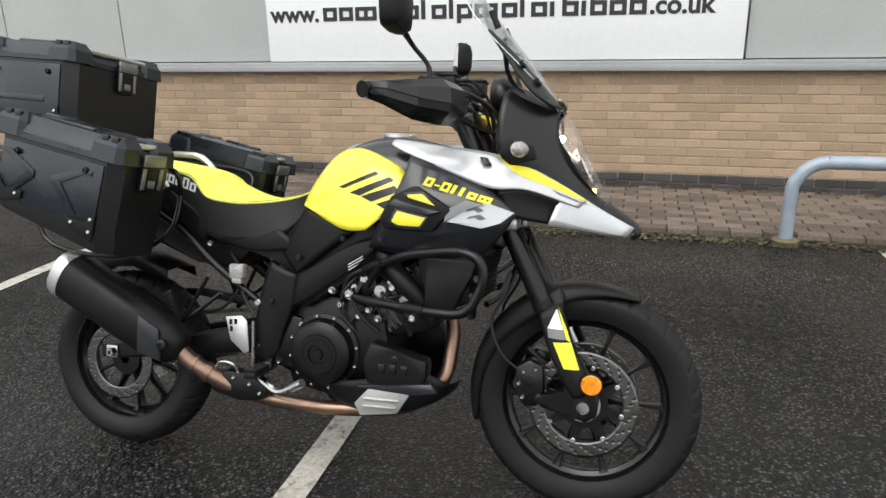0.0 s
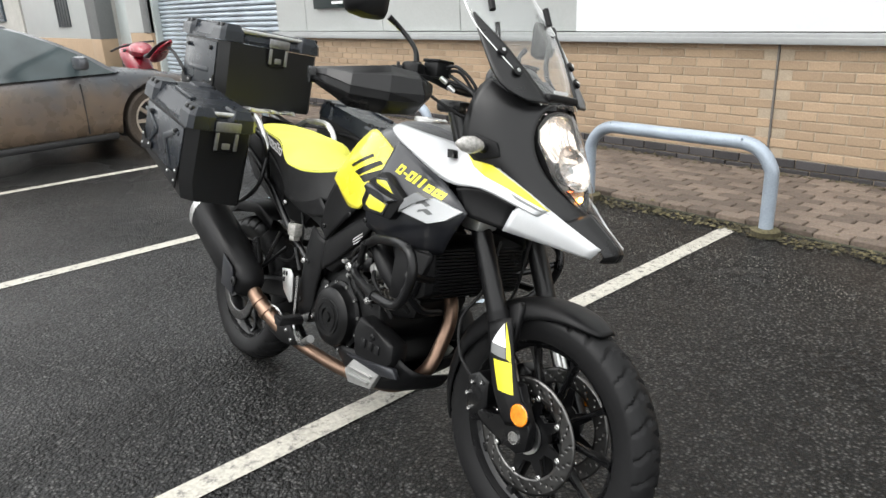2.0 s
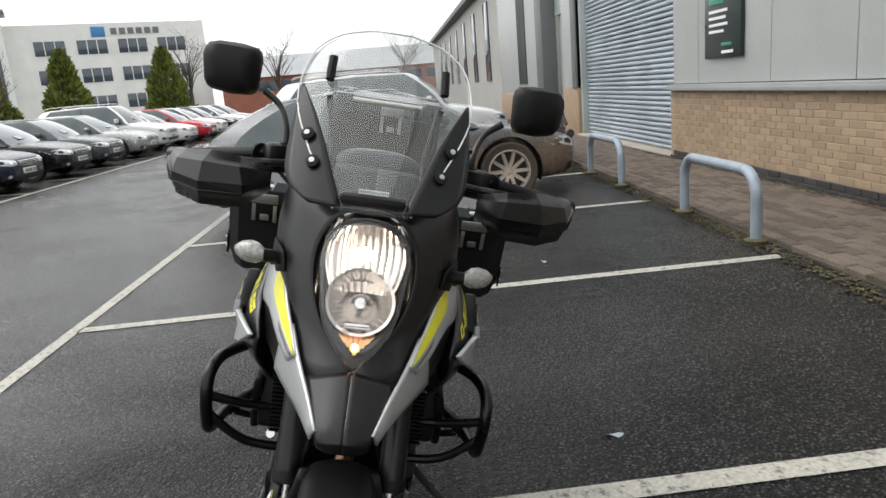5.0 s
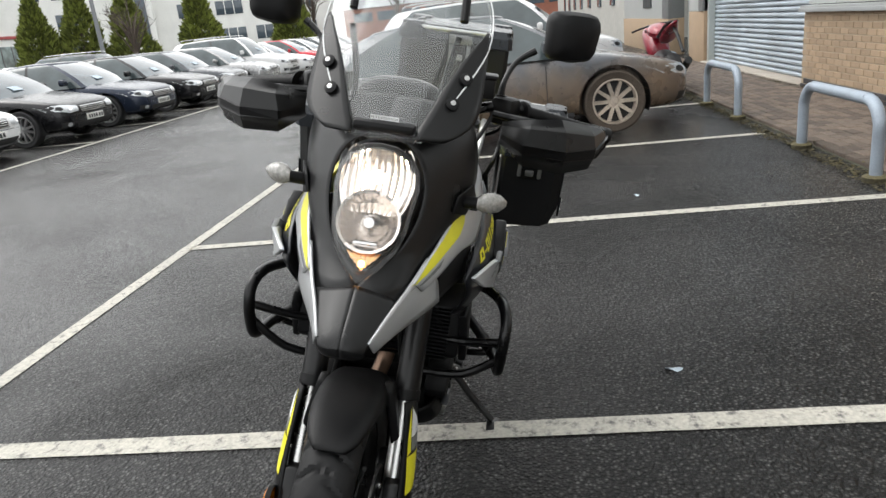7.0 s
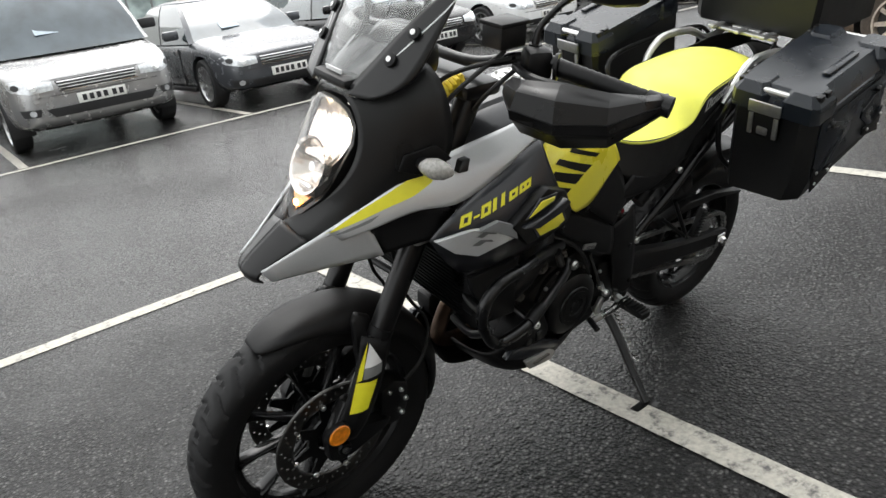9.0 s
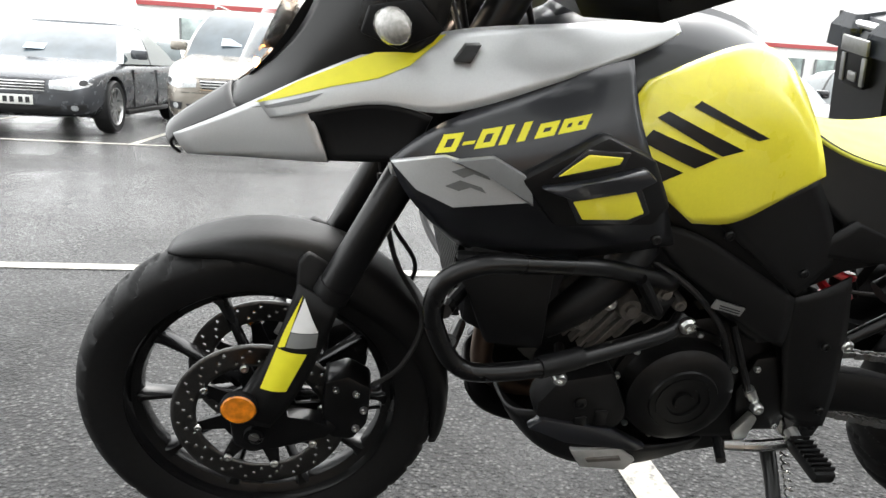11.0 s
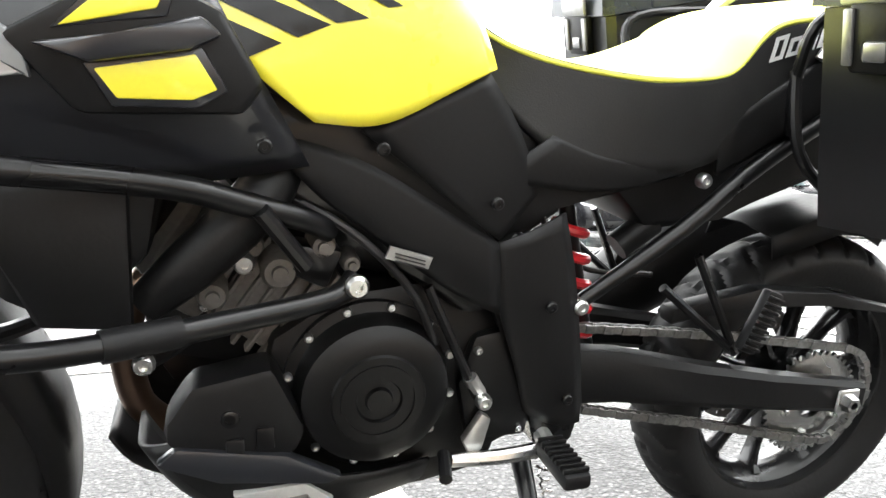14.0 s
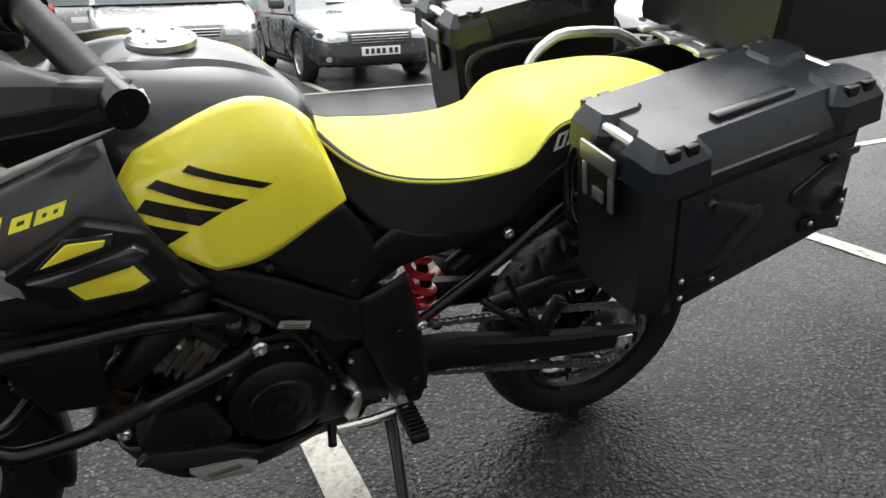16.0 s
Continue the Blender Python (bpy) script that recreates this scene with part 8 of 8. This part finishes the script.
def case(name, label, m, L, W, H, slope, outer):
    """An aluminium case: x along, y outwards (to +outer), z up, its base at z = 0."""
    ob = thing(name, label, "luggage case", "luggage cases", m)
    o = outer
    c = 0.035

    def ring(z, g, low=0.0):
        x0, x1, y1 = -L / 2 + g, L / 2 - g, W - g
        return [(x0, 0.0, z), (x1 - c * 0.4, 0.0, z), (x1, c * 0.4 * o, z), (x1, (y1 - c) * o, z), (x1 - c, y1 * o, z), (x0 + c, y1 * o, z), (x0, (y1 - c) * o, z), (x0, c * 0.4 * o, z)]

    bm = bmesh.new()
    hl = H * 0.80
    base = ring(0.0, 0.004)
    if slope:
        base = [(x * (0.93 if x < 0 else 1.0), y * 0.93, (0.045 if x < 0 else 0.0) + (0.015 if abs(y) > W * 0.6 else 0.0)) for x, y, z in base]
    loft(bm, [base, ring(0.085 if slope else 0.02, 0.0), ring(hl, 0.0)])
    part("case_body", bm, CASE_BLACK, ob, "black case body", 25)
    bm = bmesh.new()
    loft(bm, [ring(hl + 0.002, -0.004), ring(hl + 0.016, -0.004), ring(hl + 0.018, 0.0), ring(H - 0.03, 0.008), ring(H, 0.03)])
    lid = part("lid", bm, CASE_GREY, ob, "black lid with moulded corners", 25)
    bm = bmesh.new()
    q = [(-L * 0.34, 0.16), (L * 0.34, 0.16), (L * 0.38, hl - 0.03), (-L * 0.38, hl - 0.03)]
    sheet(bm, [(-L / 2 + 0.04, (W + 0.001) * o, 0.10 if slope else 0.03), (L / 2 - 0.04, (W + 0.001) * o, 0.09 if slope else 0.03), (L / 2 - 0.04, (W + 0.001) * o, hl - 0.01), (-L / 2 + 0.04, (W + 0.001) * o, hl - 0.01)], (0, 0.003 * o, 0), 0.001)
    face = part("outer_face", bm, CASE_GREY, ob, "grey anodised outer face")
    if slope:
        for sx in (1, -1):
            bm = bmesh.new()
            pts = [(0.03, 0.175), (0.11, 0.105), (0.13, 0.11), (0.06, 0.185), (0.13, 0.225), (0.16, 0.225), (0.16, 0.238), (0.12, 0.238), (0.03, 0.195)]
            sheet(bm, [(-0.02 + sx * a, (W + 0.003) * o, b) for a, b in pts], (0, 0.005 * o, 0), 0.0015)
            part("pressed_rib", bm, CASE_GREY, face)
    else:
        bm = bmesh.new()
        box(bm, (0, (W + 0.004) * o, hl * 0.5), (L * 0.5, 0.005, 0.02), 0.002)
        part("pressed_rib", bm, CASE_GREY, face)
    # corner caps on the lid with slots and bars
    for sx in (1, -1):
        for sy in (0, 1):
            bm = bmesh.new()
            x, y = sx * (L / 2 - 0.045), (0.045 if sy == 0 else W - 0.045) * o
            rg = []
            for z, g in ((hl + 0.004, 0.056), (H - 0.02, 0.052), (H + 0.006, 0.034)):
                rg.append([(x + a * g, y + b * g, z) for a, b in ((-1, -0.7), (-0.7, -1), (0.7, -1), (1, -0.7), (1, 0.7), (0.7, 1), (-0.7, 1), (-1, 0.7))])
            loft(bm, rg)
            cap = part("corner_cap", bm, CASE_GREY, lid, "moulded black corner cap", 25)
            for dx in (-0.012, 0.02):
                bm = bmesh.new()
                box(bm, (x + dx, y + 0.038 * o * (1 if sy else -1), H - 0.004), (0.022, 0.014, 0.02), 0.003)
                part("cap_slot", bm, F_BLACK, cap)
        bm = bmesh.new()
        tube(bm, [(sx * (L / 2 - 0.012), 0.07 * o, H - 0.012), (sx * (L / 2 - 0.012), (W - 0.07) * o, H - 0.012)], 0.009, 10, 1)
        part("lid_bar", bm, ALU, lid, "round alloy tie-down bar")
        bm = bmesh.new()
        box(bm, (sx * (L / 2 + 0.008), W * 0.45 * o, hl - 0.02), (0.018, 0.075, 0.10), 0.006)
        latch = part("latch", bm, M_BLACK, ob, "black and steel toggle latch")
        bm = bmesh.new()
        for dy in (-0.035, 0.035):
            box(bm, (sx * (L / 2 + 0.018), (W * 0.45 + dy) * o, hl - 0.03), (0.006, 0.013, 0.062), 0.002)
        box(bm, (sx * (L / 2 + 0.019), W * 0.45 * o, hl + 0.022), (0.008, 0.090, 0.034), 0.003)
        box(bm, (sx * (L / 2 + 0.018), W * 0.45 * o, hl - 0.045), (0.005, 0.03, 0.022), 0.004)
        part("latch_strap", bm, DULL_STEEL, latch)
    for sx in (1, -1):
        bm = bmesh.new()
        lift = 0.05 if slope and sx < 0 else 0.02 if slope else 0.0
        sheet(bm, [(x, y, z + lift) for x, y, z in [(sx * (L / 2 - 0.036), (W + 0.004) * o, 0.03), (sx * (L / 2 - 0.13), (W + 0.004) * o, 0.055), (sx * (L / 2 - 0.13), (W + 0.004) * o, 0.08), (sx * (L / 2 - 0.07), (W + 0.004) * o, 0.075), (sx * (L / 2 - 0.036), (W + 0.004) * o, 0.11)]], (0, 0.006 * o, 0), 0.002)
        cc = part("bottom_corner", bm, M_BLACK, ob, "black riveted corner bracket")
        for dx, z in ((0.048, 0.09), (0.048, 0.055), (0.11, 0.068)):
            bm = bmesh.new()
            bolt(bm, (sx * (L / 2 - dx), (W + 0.010) * o, z + lift), (0, o, 0), 0.005, 0.004)
            part("rivet", bm, STEEL, cc)
        bm = bmesh.new()
        bolt(bm, (sx * L * 0.28, (W + 0.006) * o, hl - 0.035), (0, o, 0), 0.009, 0.008, 12)
        part("hinge_pin", bm, F_BLACK, ob)
    bm = bmesh.new()
    box(bm, (0, (W - 0.055) * o, H + 0.003), (L * 0.36, 0.022, 0.012), 0.005)
    part("lid_ridge", bm, CASE_GREY, lid)
    return ob


case("pannier", "dark grey pannier case with alloy tie bars above the chain", BIKE @ at(0.075, 0.245, 0.735) @ Matrix.Rotation(radians(12), 4, "Y"), 0.42, 0.225, 0.34, True, 1)
case("pannier", "dark grey pannier case with alloy tie bars above the silencer", BIKE @ at(0.052, -0.265, 0.735) @ Matrix.Rotation(radians(12), 4, "Y"), 0.42, 0.225, 0.34, True, -1)
case("top_case", "black top case with grey sides on the luggage rack", BIKE @ at(-0.30, 0.215, 1.05) @ Matrix.Rotation(radians(4), 4, "Y"), 0.38, 0.43, 0.31, False, -1)


# ---- prints laid on the bodywork ----
bpy.context.view_layer.update()
seen = bpy.context.evaluated_depsgraph_get()
SKIN = {}
for o in bike.children:
    key = o.name.split(".")[0]
    if key in ("yellow_tank_panel", "flank_panel", "silver_shoulder_panel", "silver_beak_panel", "silver_flank_panel", "fork_guard", "seat_side", "spar_cover", "grey_flank_wedge", "tank"):
        SKIN.setdefault(key, []).append(o.evaluated_get(seen))


def decal(name, shapes, on, side, material, label="", lift=0.0015, fine=0.009):
    """Flat print shapes of (x, z), pressed sideways onto the named panels."""
    bm = bmesh.new()
    for outline in shapes:
        f = bm.faces.new([bm.verts.new((x, 0, z)) for x, z in outline])
    bmesh.ops.triangulate(bm, faces=bm.faces[:])
    for k in range(4):
        long = [e for e in bm.edges if e.calc_length() > fine]
        if not long:
            break
        bmesh.ops.subdivide_edges(bm, edges=long, cuts=1)
        bmesh.ops.triangulate(bm, faces=bm.faces[:])
    for v in bm.verts:
        best = None
        for key in on:
            for ob in SKIN.get(key, ()):
                ok, p, n, i = ob.ray_cast((v.co.x, 0.6 * side, v.co.z), (0, -side, 0))
                if ok and p.y * side > 0.02 and (best is None or p.y * side > best):
                    best = p.y * side
        v.co.y = side * ((best if best is not None else -1) + lift)
    bmesh.ops.delete(bm, geom=[v for v in bm.verts if v.co.y * side < 0], context="VERTS")
    return part(name, bm, material, bike, label, 60)


bm = bmesh.new()
lid = SKIN["tank"][0]
grid = []
for i in range(15):
    x = 0.775 + 0.35 * i / 14
    wide = 0.092 * min(1.0, 0.45 + 3.2 * (x - 0.775), 0.55 + 3.0 * (1.125 - x))
    row = []
    for j in range(11):
        u = -1 + j / 5
        ok, p, nn, q = lid.ray_cast((x, wide * u, 1.4), (0, 0, -1))
        row.append(bm.verts.new((x, wide * u, (p.z if ok else 1.0) + (0.007 if abs(u) < 0.85 and 0 < i < 14 else -0.003))))
    grid.append(row)
for a, b in zip(grid, grid[1:]):
    for j in range(10):
        bm.faces.new((a[j], a[j + 1], b[j + 1], b[j]))
part("tank_top_cover", bm, G_BLACK, bike, "satin dark grey raised tank cover", 30)


def slanted(text, x, z, height, pitch, slant, rise, flip):
    """Plain letter shapes along a rising line: a list of quads for each character."""
    out = []
    for ch in text:
        wide = pitch * {"m": 1.4, "-": 0.6, "t": 0.75, "r": 0.75}.get(ch, 1.0)
        w, st = wide * 0.84, pitch * 0.27
        top = height * (1.3 if ch in "St" else 1.0)
        quads = []
        def q(a0, a1, b0, b1):
            quads.append([(x + flip * (a + slant * b), z + b + rise * (x + flip * a - X0)) for a, b in ((a0, b0), (a1, b0), (a1, b1), (a0, b1))])
        X0 = x if not out else X0
        if ch == "-":
            q(0, w, height * 0.38, height * 0.62)
        elif ch in "rt":
            q(0, st * 1.3, 0, top)
        else:
            q(0, st, 0, top)
            q(st, w - st, top - st * 0.8, top)
            q(st, w - st, 0, st * 0.8)
            q(w - st, w, 0, top)
            if ch == "m":
                q(w / 2 - st / 2, w / 2 + st / 2, st * 0.8, top - st * 0.8)
        out.append(quads)
        x += flip * wide
    return out


for s in (1, -1):
    for quad in ([(0.829, 0.926), (0.945, 0.975), (0.955, 0.967), (0.847, 0.923)], [(0.868, 0.911), (0.988, 0.960), (1.003, 0.951), (0.903, 0.904)], [(0.908, 0.902), (1.007, 0.936), (1.021, 0.920), (0.942, 0.888)], [(0.957, 0.882), (1.024, 0.907), (1.030, 0.895), (0.990, 0.867)]):
        decal("tank_stripe", [quad], ("yellow_tank_panel",), s, F_BLACK, "black slash on the tank panel")
    decal("yellow_flash", [[(1.285, 1.032), (1.335, 1.020), (1.40, 0.990), (1.475, 0.952), (1.54, 0.912), (1.50, 0.926), (1.43, 0.953), (1.37, 0.972), (1.33, 0.992)]], ("silver_shoulder_panel", "silver_beak_panel"), s, YELLOW_SHAPE, "yellow flash on silver panel")
    decal("beak_shadow_stripe", [[(1.545, 0.904), (1.50, 0.921), (1.44, 0.944), (1.46, 0.930), (1.51, 0.912)]], ("silver_beak_panel", "silver_shoulder_panel"), s, CLAD_DARK, "dark grey pinstripe")
    decal("emblem_shape", [[(1.282, 0.858), (1.264, 0.869), (1.236, 0.862), (1.229, 0.854), (1.250, 0.860), (1.264, 0.853)], [(1.276, 0.880), (1.258, 0.889), (1.234, 0.884), (1.226, 0.874), (1.248, 0.880), (1.260, 0.873)]], ("silver_flank_panel",), s, CLAD_DARK, "dark emblem shape")
    text = "S-Sttom"
    glyphs = slanted(text, 1.295 if s > 0 else 1.095, 0.892 if s > 0 else 0.942, 0.018, 0.030, 0.45, -0.25, -s)
    for g in glyphs:
        decal("name_shape", g, ("flank_panel",), s, YELLOW_SHAPE, "", 0.0015, 0.02)
    decal("fork_decal", [[(1.470, 0.612), (1.492, 0.553), (1.448, 0.556)]], ("fork_guard",), s, WHITE_SHAPE, "white fork decal")
    decal("fork_band", [[(1.492, 0.552), (1.448, 0.555), (1.452, 0.530), (1.500, 0.526)]], ("fork_guard",), s, CLAD_DARK, "dark band of the fork decal")
    decal("fork_stripe", [[(1.472, 0.617), (1.502, 0.553), (1.514, 0.521), (1.502, 0.526), (1.493, 0.552)], [(1.515, 0.520), (1.466, 0.518), (1.500, 0.447), (1.543, 0.445)]], ("fork_guard",), s, YELLOW_SHAPE, "yellow fork decal")
    for g in slanted("SoooSo", 0.305 if s > 0 else 0.155, 0.892 if s > 0 else 0.934, 0.026, 0.028, 0.2, -0.28, -s):
        decal("maker_shape", g, ("seat_side",), s, WHITE_SHAPE, "", 0.0015, 0.02)
    for k in range(4):
        decal("warning_bar", [[(0.905, 0.728 - 0.008 * k), (0.86, 0.70 - 0.008 * k), (0.86, 0.697 - 0.008 * k), (0.905, 0.725 - 0.008 * k)]], ("spar_cover",), -1, WHITE_SHAPE) if s < 0 else None


# ---- bricks and pavers, piece by piece ----
def shared_block(name, s, bevel, material):
    bm = bmesh.new()
    hx, hy, hz = s[0] / 2, s[1] / 2, s[2] / 2
    out = [bm.verts.new((sx * hx, -hy + bevel if 0 else hy, sz * hz)) for sx, sz in ((-1, -1), (1, -1), (1, 1), (-1, 1))]
    mid = [bm.verts.new((sx * hx, -hy + bevel, sz * hz)) for sx, sz in ((-1, -1), (1, -1), (1, 1), (-1, 1))]
    top = [bm.verts.new((sx * (hx - bevel), -hy, sz * (hz - bevel))) for sx, sz in ((-1, -1), (1, -1), (1, 1), (-1, 1))]
    for a, b in ((out, mid), (mid, top)):
        for i in range(4):
            bm.faces.new((a[i], a[(i + 1) % 4], b[(i + 1) % 4], b[i]))
    bm.faces.new(top)
    bmesh.ops.recalc_face_normals(bm, faces=bm.faces)
    me = bpy.data.meshes.new(name)
    bm.to_mesh(me)
    bm.free()
    me.materials.append(material)
    return me


def lay(name, me, spots, parent, near, stuff):
    """Places one block at each pose: the nearest as parts, the rest joined into one."""
    spots = sorted(spots, key=lambda m: abs(m.translation.x - near))
    for m in spots[:300]:
        ob = new(name, me)
        ob.parent, ob.matrix_basis = parent, m
    co = np.array([v.co for v in me.vertices])
    fs = [tuple(p.vertices) for p in me.polygons]
    verts, faces = [], []
    for m in spots[300:]:
        i = len(verts)
        verts += [tuple(m @ Vector(c)) for c in co]
        faces += [tuple(i + q for q in f) for f in fs]
    if verts:
        joined = bpy.data.meshes.new(stuff)
        joined.from_pydata(verts, [], faces)
        joined.materials.append(me.materials[0])
        ob = new(stuff, joined)
        ob.parent = parent
        ob["kind"] = "stuff"


rng = random.Random(5)
full = shared_block("brick", (0.215, 0.06, 0.065), 0.004, BRICK)
blue = shared_block("plinth_brick", (0.215, 0.06, 0.065), 0.004, DARK_BRICK)
buff_spots, blue_spots = [], []
for c in range(14):
    z = 0.035 + 0.0745 * c
    x = WALL0 + 0.11 + (0.1125 if c % 2 else 0)
    while x < WALL1 - 0.1:
        if c < 2 or abs(x - 0.16) > 0.02:
            m = Matrix.Translation((x, WY + 0.024 + rng.uniform(-0.002, 0.002) - (0.012 if c < 2 else 0), z)) @ Matrix.Rotation(rng.uniform(-0.006, 0.006), 4, "Y")
            (blue_spots if c < 2 else buff_spots).append(m)
        x += 0.225
lay("brick", full, buff_spots, wall, 1.6, "brickwork")
lay("plinth_brick", blue, blue_spots, wall, 1.6, "plinth_brickwork")

pave = thing("pavement", "brown block paving strip with mossy joints", "pavement", kind="structure")
bm = bmesh.new()
box(bm, (-4.0, 3.74, -0.02), (24.0, 1.42, 0.05))
part("bedding", bm, PAVE_JOINT, pave, "mossy joint sand")
block = shared_block("paver", (0.196, 0.06, 0.096), 0.006, PAVER)
turn = Matrix.Rotation(radians(-90), 4, "X")
spots = []
for r in range(13):
    y = 3.10 + 0.1035 * r
    x = -16 + (0.1025 if r % 2 else 0)
    while x < 7.9:
        spots.append(Matrix.Translation((x, y, 0.008 + rng.uniform(-0.003, 0.003))) @ turn @ Matrix.Rotation(rng.uniform(-0.012, 0.012), 4, "Y"))
        x += 0.2045
lay("paver", block, spots, pave, 1.6, "paving")

# litter along the edge of the paving
verts, faces = [], []
for k in range(5200):
    x = rng.uniform(-9, 6)
    y = 2.93 + abs(rng.gauss(0, 0.05)) * rng.choice((-1, 1)) if rng.random() < 0.75 else rng.uniform(4.28, 4.39)
    s = rng.uniform(0.006, 0.022)
    a = rng.random() * 6.28
    i = len(verts)
    z = 0.006 if y < 3.03 else 0.04
    verts += [(x + s * math.cos(a), y + s * math.sin(a), z), (x - s * math.sin(a), y + s * math.cos(a), z + s * 0.5), (x - s * math.cos(a), y - s * math.sin(a), z), (x + s * math.sin(a), y - s * math.cos(a), z + s * 0.3)]
    faces.append((i, i + 1, i + 2, i + 3))
me = bpy.data.meshes.new("moss_litter")
me.from_pydata(verts, [], faces)
me.materials.append(MOSS)
tagged(new("moss_litter", me), "brown moss and leaf litter along the paving edge", "litter", kind="stuff")
verts, faces = [], []
for k in range(9000):
    x = rng.uniform(-3, 5.5)
    y = rng.gauss(2.45, 0.24)
    if y > 2.9 or noise.noise(Vector((x * 0.9, y * 2, 3))) < -0.02:
        continue
    s = rng.uniform(0.002, 0.0065)
    a = rng.random() * 6.28
    i = len(verts)
    verts += [(x + s * math.cos(a), y + s * math.sin(a), 0.003), (x + s * math.cos(a + 2.1), y + s * math.sin(a + 2.1), 0.003), (x + s * math.cos(a + 4.2), y + s * math.sin(a + 4.2), 0.003), (x, y, 0.003 + s)]
    faces += [(i, i + 1, i + 3), (i + 1, i + 2, i + 3), (i + 2, i, i + 3)]
me = bpy.data.meshes.new("loose_grit")
me.from_pydata(verts, [], faces)
me.materials.append(GRIT)
tagged(new("loose_grit", me), "pale loose grit washed over the asphalt", "grit", kind="stuff")

for sx, sy, turn_deg in ((-2.34, 1.33, 20), (0.315, 1.035, 70)):
    bm = bmesh.new()
    ring = [(0.03 * math.cos(a) * (1 + 0.3 * math.sin(3 * a)), 0.012 * math.sin(a) * (1 + 0.3 * math.cos(2 * a)), 0.006 + 0.006 * math.sin(2 * a)) for a in (2 * math.pi * q / 12 for q in range(12))]
    sheet(bm, ring, (0, 0, 0.0025))
    scrap = part("paper_scrap", bm, PAPER)
    scrap.matrix_basis = pose(sx, sy, 0, 0, 0, turn_deg)
    tagged(scrap, "small crumpled pale scrap of paper on asphalt", "litter", "paper scraps")
